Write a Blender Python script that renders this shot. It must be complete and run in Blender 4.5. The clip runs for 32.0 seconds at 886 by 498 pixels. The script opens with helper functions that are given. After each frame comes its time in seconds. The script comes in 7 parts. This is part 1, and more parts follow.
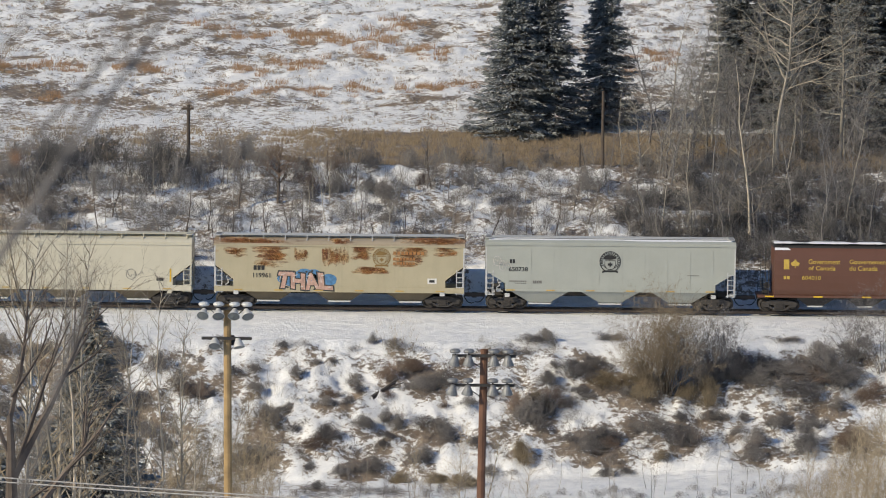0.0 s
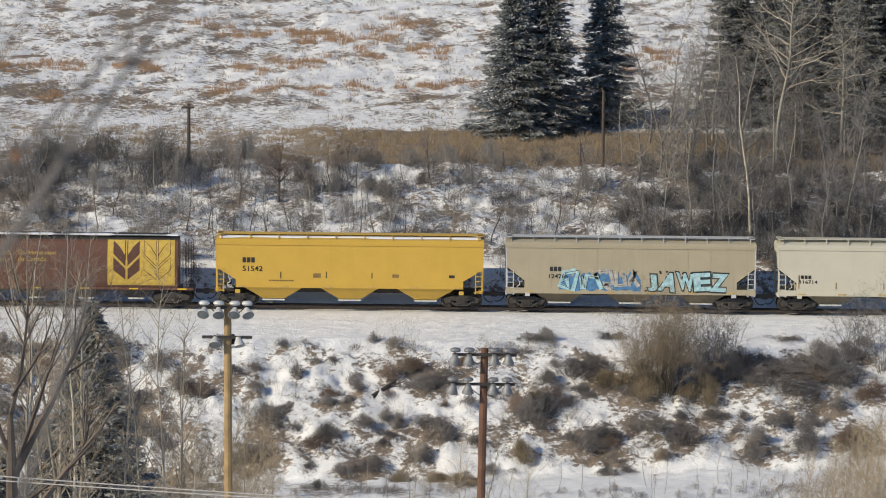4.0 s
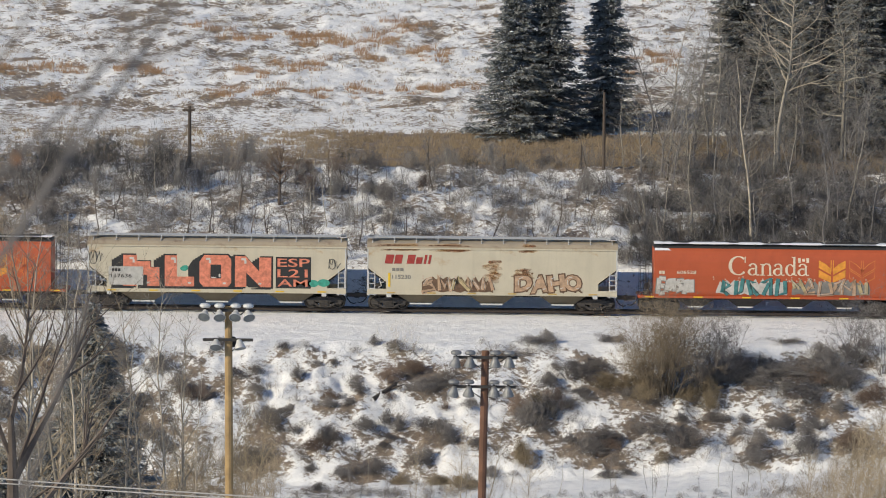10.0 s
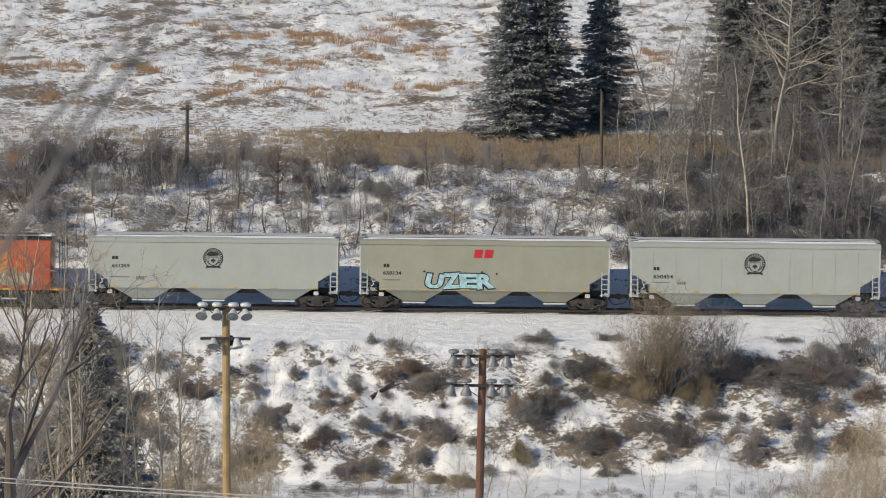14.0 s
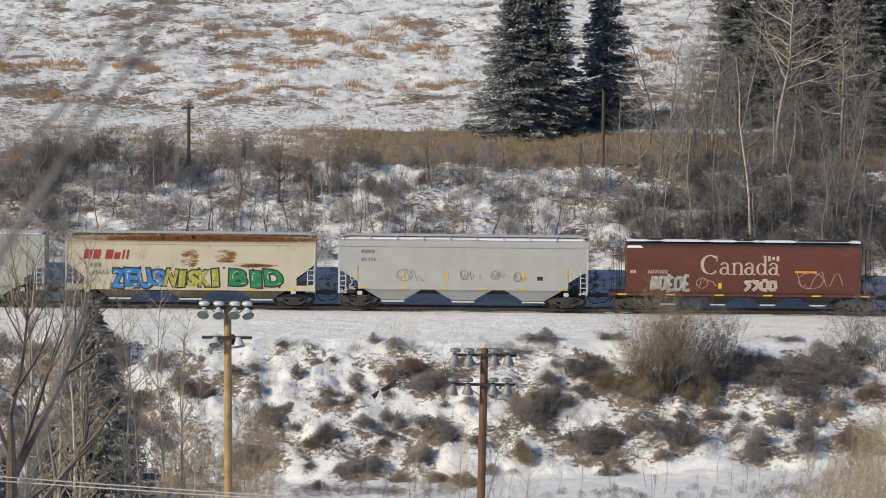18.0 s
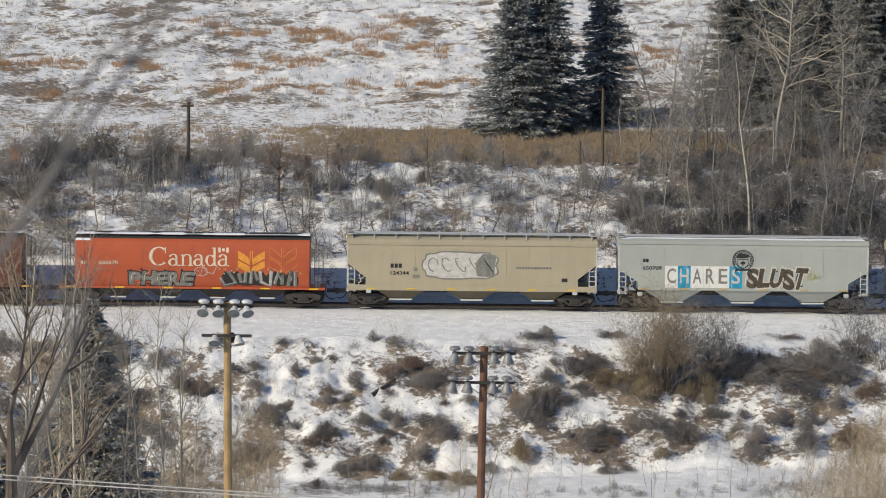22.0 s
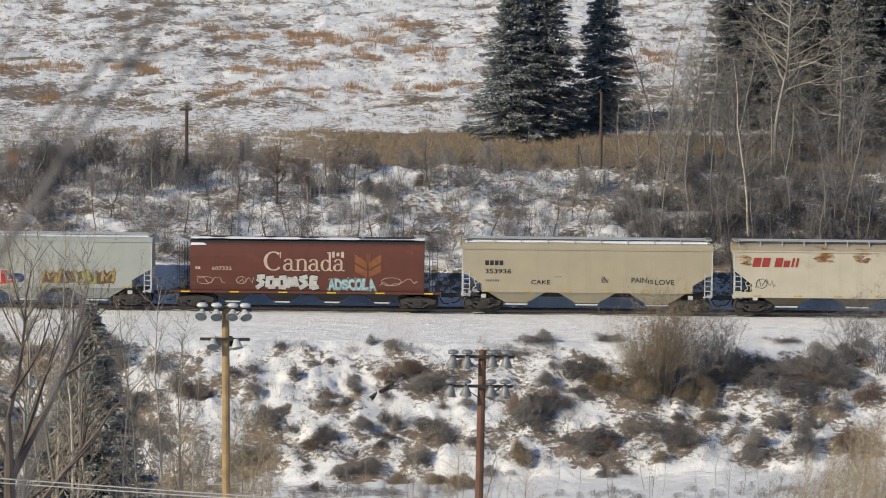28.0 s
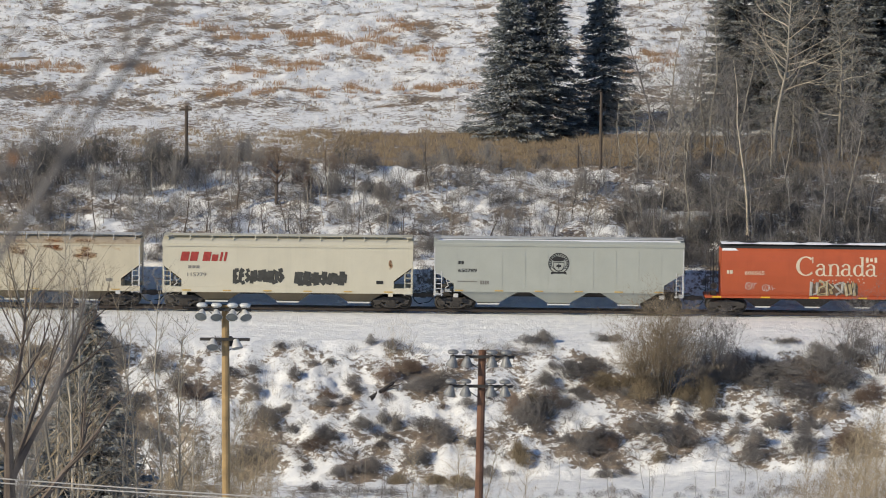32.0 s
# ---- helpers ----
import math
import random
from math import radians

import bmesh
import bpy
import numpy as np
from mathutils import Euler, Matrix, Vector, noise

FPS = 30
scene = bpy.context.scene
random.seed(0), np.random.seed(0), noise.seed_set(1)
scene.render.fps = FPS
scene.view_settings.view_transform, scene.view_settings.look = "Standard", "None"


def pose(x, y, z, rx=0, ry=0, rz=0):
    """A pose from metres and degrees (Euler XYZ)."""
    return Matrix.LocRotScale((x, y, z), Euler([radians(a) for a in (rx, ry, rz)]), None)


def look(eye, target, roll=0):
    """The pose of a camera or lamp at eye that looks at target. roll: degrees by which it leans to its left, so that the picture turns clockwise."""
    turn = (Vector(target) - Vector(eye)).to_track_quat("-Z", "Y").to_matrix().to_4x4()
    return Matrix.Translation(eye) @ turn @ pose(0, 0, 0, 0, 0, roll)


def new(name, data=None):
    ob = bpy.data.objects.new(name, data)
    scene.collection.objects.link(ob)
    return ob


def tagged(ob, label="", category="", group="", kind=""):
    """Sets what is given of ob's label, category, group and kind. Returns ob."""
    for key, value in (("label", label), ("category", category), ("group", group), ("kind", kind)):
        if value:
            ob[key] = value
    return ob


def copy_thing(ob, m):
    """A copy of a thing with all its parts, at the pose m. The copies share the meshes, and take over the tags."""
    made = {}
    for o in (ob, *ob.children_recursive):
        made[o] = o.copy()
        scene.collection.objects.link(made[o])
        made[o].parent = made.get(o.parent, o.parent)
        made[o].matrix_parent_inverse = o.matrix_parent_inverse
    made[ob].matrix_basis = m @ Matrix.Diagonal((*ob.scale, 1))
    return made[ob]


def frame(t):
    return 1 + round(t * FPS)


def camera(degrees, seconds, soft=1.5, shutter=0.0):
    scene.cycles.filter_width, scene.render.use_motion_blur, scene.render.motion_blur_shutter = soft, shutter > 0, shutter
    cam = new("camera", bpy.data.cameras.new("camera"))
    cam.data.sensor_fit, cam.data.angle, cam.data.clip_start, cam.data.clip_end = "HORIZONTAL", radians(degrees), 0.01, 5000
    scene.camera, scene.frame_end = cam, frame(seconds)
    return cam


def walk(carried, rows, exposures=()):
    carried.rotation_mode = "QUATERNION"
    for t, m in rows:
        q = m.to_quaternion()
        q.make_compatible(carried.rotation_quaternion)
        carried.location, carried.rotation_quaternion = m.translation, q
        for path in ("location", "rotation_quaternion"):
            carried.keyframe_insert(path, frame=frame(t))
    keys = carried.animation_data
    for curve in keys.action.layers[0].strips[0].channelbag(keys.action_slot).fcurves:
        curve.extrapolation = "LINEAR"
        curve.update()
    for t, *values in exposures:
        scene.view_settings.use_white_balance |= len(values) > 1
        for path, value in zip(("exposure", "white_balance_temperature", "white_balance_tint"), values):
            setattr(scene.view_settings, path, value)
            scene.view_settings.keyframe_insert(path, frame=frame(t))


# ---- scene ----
# The camera: hand-held on the far side of the valley, long lens.
cam = camera(12.886, 32.0, soft=1.0)
EYE = (0, -260, 27)
ROLL = 0.6
walk(cam, [
    (0, look(EYE, (-0.000, 0, 3.869), ROLL)),
    (0.5, look(EYE, (-0.116, 0, 3.794), ROLL)),
    (1, look(EYE, (-0.135, 0, 3.783), ROLL)),
    (1.5, look(EYE, (-0.086, 0, 3.929), ROLL)),
    (2, look(EYE, (-0.116, 0, 3.850), ROLL)),
    (2.5, look(EYE, (-0.082, 0, 3.745), ROLL)),
    (3, look(EYE, (-0.124, 0, 3.820), ROLL)),
    (3.5, look(EYE, (-0.056, 0, 3.794), ROLL)),
    (5.5, look(EYE, (0.004, 0, 3.813), ROLL)),
    (6, look(EYE, (-0.191, 0, 3.850), ROLL)),
    (6.5, look(EYE, (-0.150, 0, 3.906), ROLL)),
    (7, look(EYE, (-0.116, 0, 3.989), ROLL)),
    (7.5, look(EYE, (-0.030, 0, 3.899), ROLL)),
    (8, look(EYE, (0.082, 0, 3.906), ROLL)),
    (8.5, look(EYE, (0.071, 0, 3.902), ROLL)),
    (9, look(EYE, (-0.000, 0, 3.850), ROLL)),
    (9.5, look(EYE, (-0.011, 0, 3.929), ROLL)),
    (10, look(EYE, (-0.079, 0, 3.970), ROLL)),
    (10.5, look(EYE, (-0.116, 0, 3.902), ROLL)),
    (11, look(EYE, (-0.022, 0, 3.906), ROLL)),
    (11.5, look(EYE, (0.037, 0, 3.902), ROLL)),
    (12, look(EYE, (-0.116, 0, 3.850), ROLL)),
    (12.5, look(EYE, (-0.090, 0, 3.820), ROLL)),
    (13, look(EYE, (-0.052, 0, 3.880), ROLL)),
    (13.5, look(EYE, (0.094, 0, 4.022), ROLL)),
    (14, look(EYE, (0.086, 0, 3.895), ROLL)),
    (14.5, look(EYE, (0.056, 0, 3.884), ROLL)),
    (16.5, look(EYE, (-0.045, 0, 4.004), ROLL)),
    (17, look(EYE, (0.019, 0, 3.936), ROLL)),
    (17.5, look(EYE, (0.052, 0, 3.831), ROLL)),
    (18, look(EYE, (-0.019, 0, 3.820), ROLL)),
    (18.5, look(EYE, (-0.056, 0, 3.929), ROLL)),
    (19, look(EYE, (-0.082, 0, 3.872), ROLL)),
    (19.5, look(EYE, (-0.000, 0, 3.865), ROLL)),
    (20, look(EYE, (-0.082, 0, 3.869), ROLL)),
    (20.5, look(EYE, (-0.116, 0, 3.906), ROLL)),
    (21, look(EYE, (-0.049, 0, 3.678), ROLL)),
    (21.5, look(EYE, (-0.056, 0, 3.663), ROLL)),
    (22, look(EYE, (0.004, 0, 3.696), ROLL)),
    (22.5, look(EYE, (0.052, 0, 3.681), ROLL)),
    (23, look(EYE, (0.015, 0, 3.828), ROLL)),
    (23.5, look(EYE, (-0.030, 0, 3.809), ROLL)),
    (24, look(EYE, (-0.116, 0, 3.816), ROLL)),
    (24.5, look(EYE, (-0.071, 0, 3.857), ROLL)),
    (25, look(EYE, (0.034, 0, 4.011), ROLL)),
    (25.5, look(EYE, (0.056, 0, 3.906), ROLL)),
    (27.5, look(EYE, (0.131, 0, 3.850), ROLL)),
    (28, look(EYE, (0.116, 0, 3.932), ROLL)),
    (28.5, look(EYE, (0.090, 0, 3.902), ROLL)),
    (29, look(EYE, (-0.015, 0, 3.906), ROLL)),
    (29.5, look(EYE, (-0.067, 0, 4.019), ROLL)),
    (30, look(EYE, (-0.056, 0, 3.989), ROLL)),
    (30.5, look(EYE, (-0.015, 0, 4.026), ROLL)),
    (31, look(EYE, (-0.056, 0, 3.974), ROLL)),
    (31.5, look(EYE, (0.116, 0, 3.985), ROLL)),
    (32, look(EYE, (0.127, 0, 3.936), ROLL)),
])
cam.data.dof.use_dof = True
cam.data.dof.focus_distance = 260.0
cam.data.dof.aperture_fstop = 5.5

# World and sun: clear late-winter day, sun from the camera's side.
SUN_EL, SUN_AZ = radians(28), radians(56)
world = bpy.data.worlds.new("World")
scene.world = world
world.use_nodes = True
sky = world.node_tree.nodes.new("ShaderNodeTexSky")
sky.sky_type, sky.sun_disc = "NISHITA", False
sky.sun_elevation, sky.sun_rotation = SUN_EL, radians(180 + 56)
sky.ozone_density, sky.dust_density = 6.0, 0.2
world.node_tree.links.new(sky.outputs[0], world.node_tree.nodes["Background"].inputs[0])
world.node_tree.nodes["Background"].inputs[1].default_value = 0.112
sun = new("sun", bpy.data.lights.new("sun", "SUN"))
sun.data.energy, sun.data.angle, sun.data.color = 4.25, radians(0.6), (1.0, 0.872, 0.645)
sun.matrix_world = look((-math.sin(SUN_AZ) * 100, -math.cos(SUN_AZ) * 100, math.tan(SUN_EL) * 100), (0, 0, 0))
scene.view_settings.exposure = -0.14


# ---- materials ----
def mat(name, build):
    m = bpy.data.materials.new(name)
    m.use_nodes = True
    nt = m.node_tree
    build(nt, nt.nodes["Principled BSDF"])
    return m


def node(nt, kind, **sets):
    n = nt.nodes.new(kind)
    for k, v in sets.items():
        if k in n.inputs:
            n.inputs[k].default_value = v
    return n


def tex(nt, scale, detail=4.0, rough=0.6, stretch=(1, 1, 1), coord="Object", turn=0.0):
    co = nt.nodes.new("ShaderNodeTexCoord")
    mp = nt.nodes.new("ShaderNodeMapping")
    mp.inputs["Scale"].default_value = stretch
    mp.inputs["Rotation"].default_value = (0, 0, turn)
    nt.links.new(co.outputs[coord], mp.inputs[0])
    n = node(nt, "ShaderNodeTexNoise", Scale=scale, Detail=detail, Roughness=rough)
    nt.links.new(mp.outputs[0], n.inputs["Vector"])
    return n.outputs[0]


def ramp(nt, fac, stops):
    r = nt.nodes.new("ShaderNodeValToRGB")
    el = r.color_ramp.elements
    while len(el) < len(stops):
        el.new(0.5)
    for e, (p, c) in zip(el, stops):
        e.position = p
        e.color = (*c, 1) if len(c) == 3 else c
    nt.links.new(fac, r.inputs[0])
    return r.outputs[0]


def mix(nt, fac, a, b, blend="MIX"):
    n = nt.nodes.new("ShaderNodeMix")
    n.data_type, n.blend_type = "RGBA", blend
    for sock, v in ((n.inputs[0], fac), (n.inputs[6], a), (n.inputs[7], b)):
        if isinstance(v, (int, float)):
            sock.default_value = v
        elif isinstance(v, tuple):
            sock.default_value = (*v, 1)
        else:
            nt.links.new(v, sock)
    return n.outputs[2]


def bump(nt, bs, h, strength, dist):
    b = node(nt, "ShaderNodeBump", Strength=strength, Distance=dist)
    nt.links.new(h, b.inputs["Height"])
    nt.links.new(b.outputs[0], bs.inputs["Normal"])


def plain(name, col, rough=0.7, metal=0.0, vary=0.25, scale=6.0):
    def build(nt, bs):
        n = tex(nt, scale)
        lo = tuple(c * (1 - vary) for c in col)
        hi = tuple(min(1, c * (1 + vary)) for c in col)
        nt.links.new(ramp(nt, n, [(0.3, lo), (0.7, hi)]), bs.inputs["Base Color"])
        bs.inputs["Roughness"].default_value, bs.inputs["Metallic"].default_value = rough, metal
    return mat(name, build)


def paint(name, col, rust=0.0, dirt=0.35, streak=0.3, rough=0.5, rustcol=(0.30, 0.13, 0.05)):
    """Weathered car paint: vertical streaks, road dirt, optional rust."""
    col = tuple(1.3 * c for c in col)
    def build(nt, bs):
        c = mix(nt, ramp(nt, tex(nt, 0.6, 5), [(0.35, (0, 0, 0)), (0.75, (1, 1, 1))]), col, tuple(x * (1 - 0.35 * dirt) for x in col))
        s = ramp(nt, tex(nt, 2.2, 5, 0.65, (1, 1, 0.06)), [(0.5, (0, 0, 0)), (0.8, (streak,) * 3)])
        c = mix(nt, s, c, tuple(x * 0.55 for x in col))
        if rust:
            r = ramp(nt, tex(nt, 0.55, 6, 0.62, (1, 1, 1.5)), [(0.66 - rust * 0.3, (0, 0, 0)), (0.78 - rust * 0.3, (0.8,) * 3)])
            c = mix(nt, r, c, rustcol)
        g = ramp(nt, tex(nt, 9, 3), [(0.55, (0, 0, 0)), (0.8, (0.25 * dirt,) * 3)])
        c = mix(nt, g, c, (0.12, 0.10, 0.08))
        nt.links.new(c, bs.inputs["Base Color"])
        bs.inputs["Roughness"].default_value = rough
        bump(nt, bs, tex(nt, 3, 2), 0.15, 0.02)
    return mat(name, build)


def bark(name, lo, hi, scale=3.0):
    def build(nt, bs):
        info = nt.nodes.new("ShaderNodeObjectInfo")
        geo = nt.nodes.new("ShaderNodeNewGeometry")
        isl = ramp(nt, geo.outputs["Random Per Island"], [(0.0, lo), (1.0, hi)])
        c = mix(nt, ramp(nt, tex(nt, scale), [(0.4, (0, 0, 0)), (0.7, (0.5,) * 3)]), isl, tuple(x * 0.6 for x in lo))
        hsv = node(nt, "ShaderNodeHueSaturation")
        mr = node(nt, "ShaderNodeMapRange")
        mr.inputs[3].default_value, mr.inputs[4].default_value = 0.75, 1.25
        nt.links.new(info.outputs["Random"], mr.inputs[0])
        nt.links.new(mr.outputs[0], hsv.inputs["Value"])
        nt.links.new(c, hsv.inputs["Color"])
        nt.links.new(hsv.outputs[0], bs.inputs["Base Color"])
        bs.inputs["Roughness"].default_value = 0.85
    return mat(name, build)


M_TWIG = bark("grey_brown_twigs", (0.13, 0.121, 0.118), (0.31, 0.288, 0.275))
M_RED = bark("reddish_twigs", (0.15, 0.108, 0.086), (0.30, 0.22, 0.17))
M_TAN = bark("tan_willow_twigs", (0.20, 0.155, 0.10), (0.37, 0.30, 0.20))
M_OLIVE = bark("olive_brown_twigs", (0.155, 0.122, 0.085), (0.31, 0.25, 0.175))
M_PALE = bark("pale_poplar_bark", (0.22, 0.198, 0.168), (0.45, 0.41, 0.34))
# Brighter copy of the poplar bark, with sunlight put into its colour.
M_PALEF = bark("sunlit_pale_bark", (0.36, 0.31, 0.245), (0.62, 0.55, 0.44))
M_PALET = bark("pale_tan_twigs", (0.29, 0.235, 0.165), (0.50, 0.415, 0.29))
M_DARKBARK = bark("dark_bark", (0.07, 0.055, 0.045), (0.15, 0.12, 0.10))
M_BRUSH = bark("grey_brush", (0.135, 0.13, 0.13), (0.32, 0.305, 0.295))
M_GRASS = bark("dry_golden_grass", (0.25, 0.19, 0.125), (0.45, 0.35, 0.23))
M_RUSTGRASS = bark("orange_dry_grass", (0.29, 0.175, 0.10), (0.46, 0.30, 0.18))
M_NEEDLE = bark("spruce_needles", (0.20, 0.212, 0.214), (0.34, 0.355, 0.352), 1.5)
# Darker copy of grey_brush: shade under the poplars put into the colour.
M_DARKSHADEBRUSH = bark("dark_shaded_brush", (0.066, 0.065, 0.067), (0.165, 0.158, 0.157))
M_DEAD = plain("blackened_log", (0.06, 0.05, 0.045), 0.9)
M_POLE_Y = plain("yellowed_wood", (0.36, 0.245, 0.115), 0.75, scale=2)
M_POLE_R = plain("rust_brown_wood", (0.15, 0.076, 0.048), 0.8, scale=2)
M_POLE_D = plain("old_grey_wood", (0.09, 0.07, 0.055), 0.85, scale=3)
# Lamp aluminium with the shade of unlit backs put into its colour.
M_UNLIT = plain("unlit_lamp_metal", (0.23, 0.235, 0.24), 0.5, 0.2, 0.25)
M_ALU = plain("weathered_aluminium", (0.56, 0.56, 0.55), 0.5, 0.12, 0.12)
M_DARKSTEEL = plain("dark_steel", (0.05, 0.047, 0.045), 0.7, 0.2)
M_TRUCK = plain("grimy_cast_steel", (0.058, 0.052, 0.048), 0.8, 0.1)
M_TREAD = plain("worn_wheel_steel", (0.055, 0.048, 0.042), 0.55, 0.3)
M_RAIL = plain("rusty_rail_steel", (0.075, 0.06, 0.052), 0.5, 0.5)
M_GATE = plain("galvanised_outlet_gate", (0.62, 0.63, 0.62), 0.5, 0.1, 0.15)
M_GLASS = plain("lamp_glass", (0.20, 0.22, 0.22), 0.2, 0.0, 0.1)
M_WIRE = plain("cable_sheath", (0.55, 0.53, 0.50), 0.6)
M_SNOWCAP = plain("packed_snow", (0.82, 0.83, 0.86), 0.7, 0, 0.05)
M_BLACK = plain("black_paint", (0.025, 0.025, 0.025), 0.6)
M_WHITE = plain("white_paint", (0.75, 0.74, 0.70), 0.6, 0, 0.08)
M_YELLOW = plain("reflective_yellow", (0.75, 0.50, 0.03), 0.45, 0, 0.1)


def ground_mat():
    def build(nt, bs):
        co = nt.nodes.new("ShaderNodeTexCoord")
        at = nt.nodes.new("ShaderNodeAttribute")
        at.attribute_name = "bare"
        big = mix(nt, 0.62, tex(nt, 0.33, 8, 0.7, (1, 0.6, 1)), tex(nt, 2.9, 9, 0.78, (0.7, 1.0, 1), turn=0.85))
        add = nt.nodes.new("ShaderNodeMath")
        add.operation = "ADD"
        nt.links.new(big, add.inputs[0])
        nt.links.new(at.outputs["Fac"], add.inputs[1])
        fac = ramp(nt, add.outputs[0], [(0.505, (0, 0, 0)), (0.55, (1, 1, 1))])
        snow = ramp(nt, tex(nt, 1.2, 6), [(0.3, (0.79, 0.80, 0.82)), (0.6, (0.93, 0.93, 0.925))])
        earth = ramp(nt, tex(nt, 2.5, 8, 0.7), [(0.3, (0.115, 0.10, 0.088)), (0.5, (0.215, 0.17, 0.132)), (0.7, (0.345, 0.27, 0.195))])
        nt.links.new(mix(nt, fac, snow, earth), bs.inputs["Base Color"])
        bs.inputs["Roughness"].default_value = 0.8
        bump(nt, bs, mix(nt, 0.5, tex(nt, 1.8, 9, 0.72), tex(nt, 1.1, 8, 0.7, (0.4, 1.3, 1), turn=0.85)), 0.8, 0.4)
    return mat("snow_and_dry_grass", build)


M_GROUND = ground_mat()


# ---- ground: one sheet from the near hillside over the valley to the far hill ----
PROFILE = ((-2600, 60), (-300, 32), (-264, 25.6), (-258, 25.3), (-246, 20), (-205, -3), (-170, -8.8), (-36, -8.6), (-23, -8.1), (-10, -1.28),
           (-5.0, -0.58), (-2.6, -0.34), (2.5, -0.30), (2.9, 0.5), (3.8, 2.35), (9.0, 3.5), (24, 7.5), (40, 8.9), (50, 10.4), (95, 19.4), (200, 42), (420, 66), (2600, 70))


def smooth(a, b, v):
    u = min(1.0, max(0.0, (v - a) / (b - a)))
    return u * u * (3 - 2 * u)


def height(x, y):
    """The ground without its small relief."""
    z = PROFILE[-1][1]
    for (y0, z0), (y1, z1) in zip(PROFILE, PROFILE[1:]):
        if y <= y1:
            z = z0 + (z1 - z0) * (y - y0) / (y1 - y0)
            break
    z += 0.03 * max(-60, min(60, x)) * smooth(-14, -24, y) * smooth(-120, -60, y)
    return z


def relief(x, y):
    if y < -120 or y > 230 or abs(x) > 90:
        return 0.0
    flat = smooth(2.4, 4.5, abs(y + 0.2))
    near = smooth(-8, -12, y) * smooth(-26, -21, y)
    bank = smooth(4, 8, y) * smooth(30, 24, y)
    hill = smooth(44, 54, y)
    v = 0.05 * noise.noise((x * 0.9, y * 0.9, 3))
    v += near * (0.55 * noise.noise((x * 0.22, y * 0.22, 1)) + 0.4 * noise.noise((x * 0.7, y * 0.7, 8)) + 0.3 * noise.noise((x * 1.5, y * 1.5, 2)) + 0.16 * noise.noise((x * 3.1, y * 3.1, 5)))
    v += bank * (0.5 * noise.noise((x * 0.2, y * 0.3, 5)) + 0.34 * noise.noise((x * 0.8, y * 0.8, 6)) + 0.2 * noise.noise((x * 1.7, y * 1.7, 11)))
    v += hill * (0.5 * noise.noise((x * 0.1, y * 0.1, 7)) + 0.26 * max(-0.25, noise.noise((x * 0.45 + 3, y * 0.55 - x * 0.2, 9))) + 0.17 * noise.noise((x * 1.3, y * 1.1 - x * 0.5, 4)))
    v += smooth(22, 26, y) * smooth(46, 40, y) * 0.12 * noise.noise((x * 0.5, y * 0.5, 4))
    return v * flat


def level(x, y):
    return height(x, y) + relief(x, y)


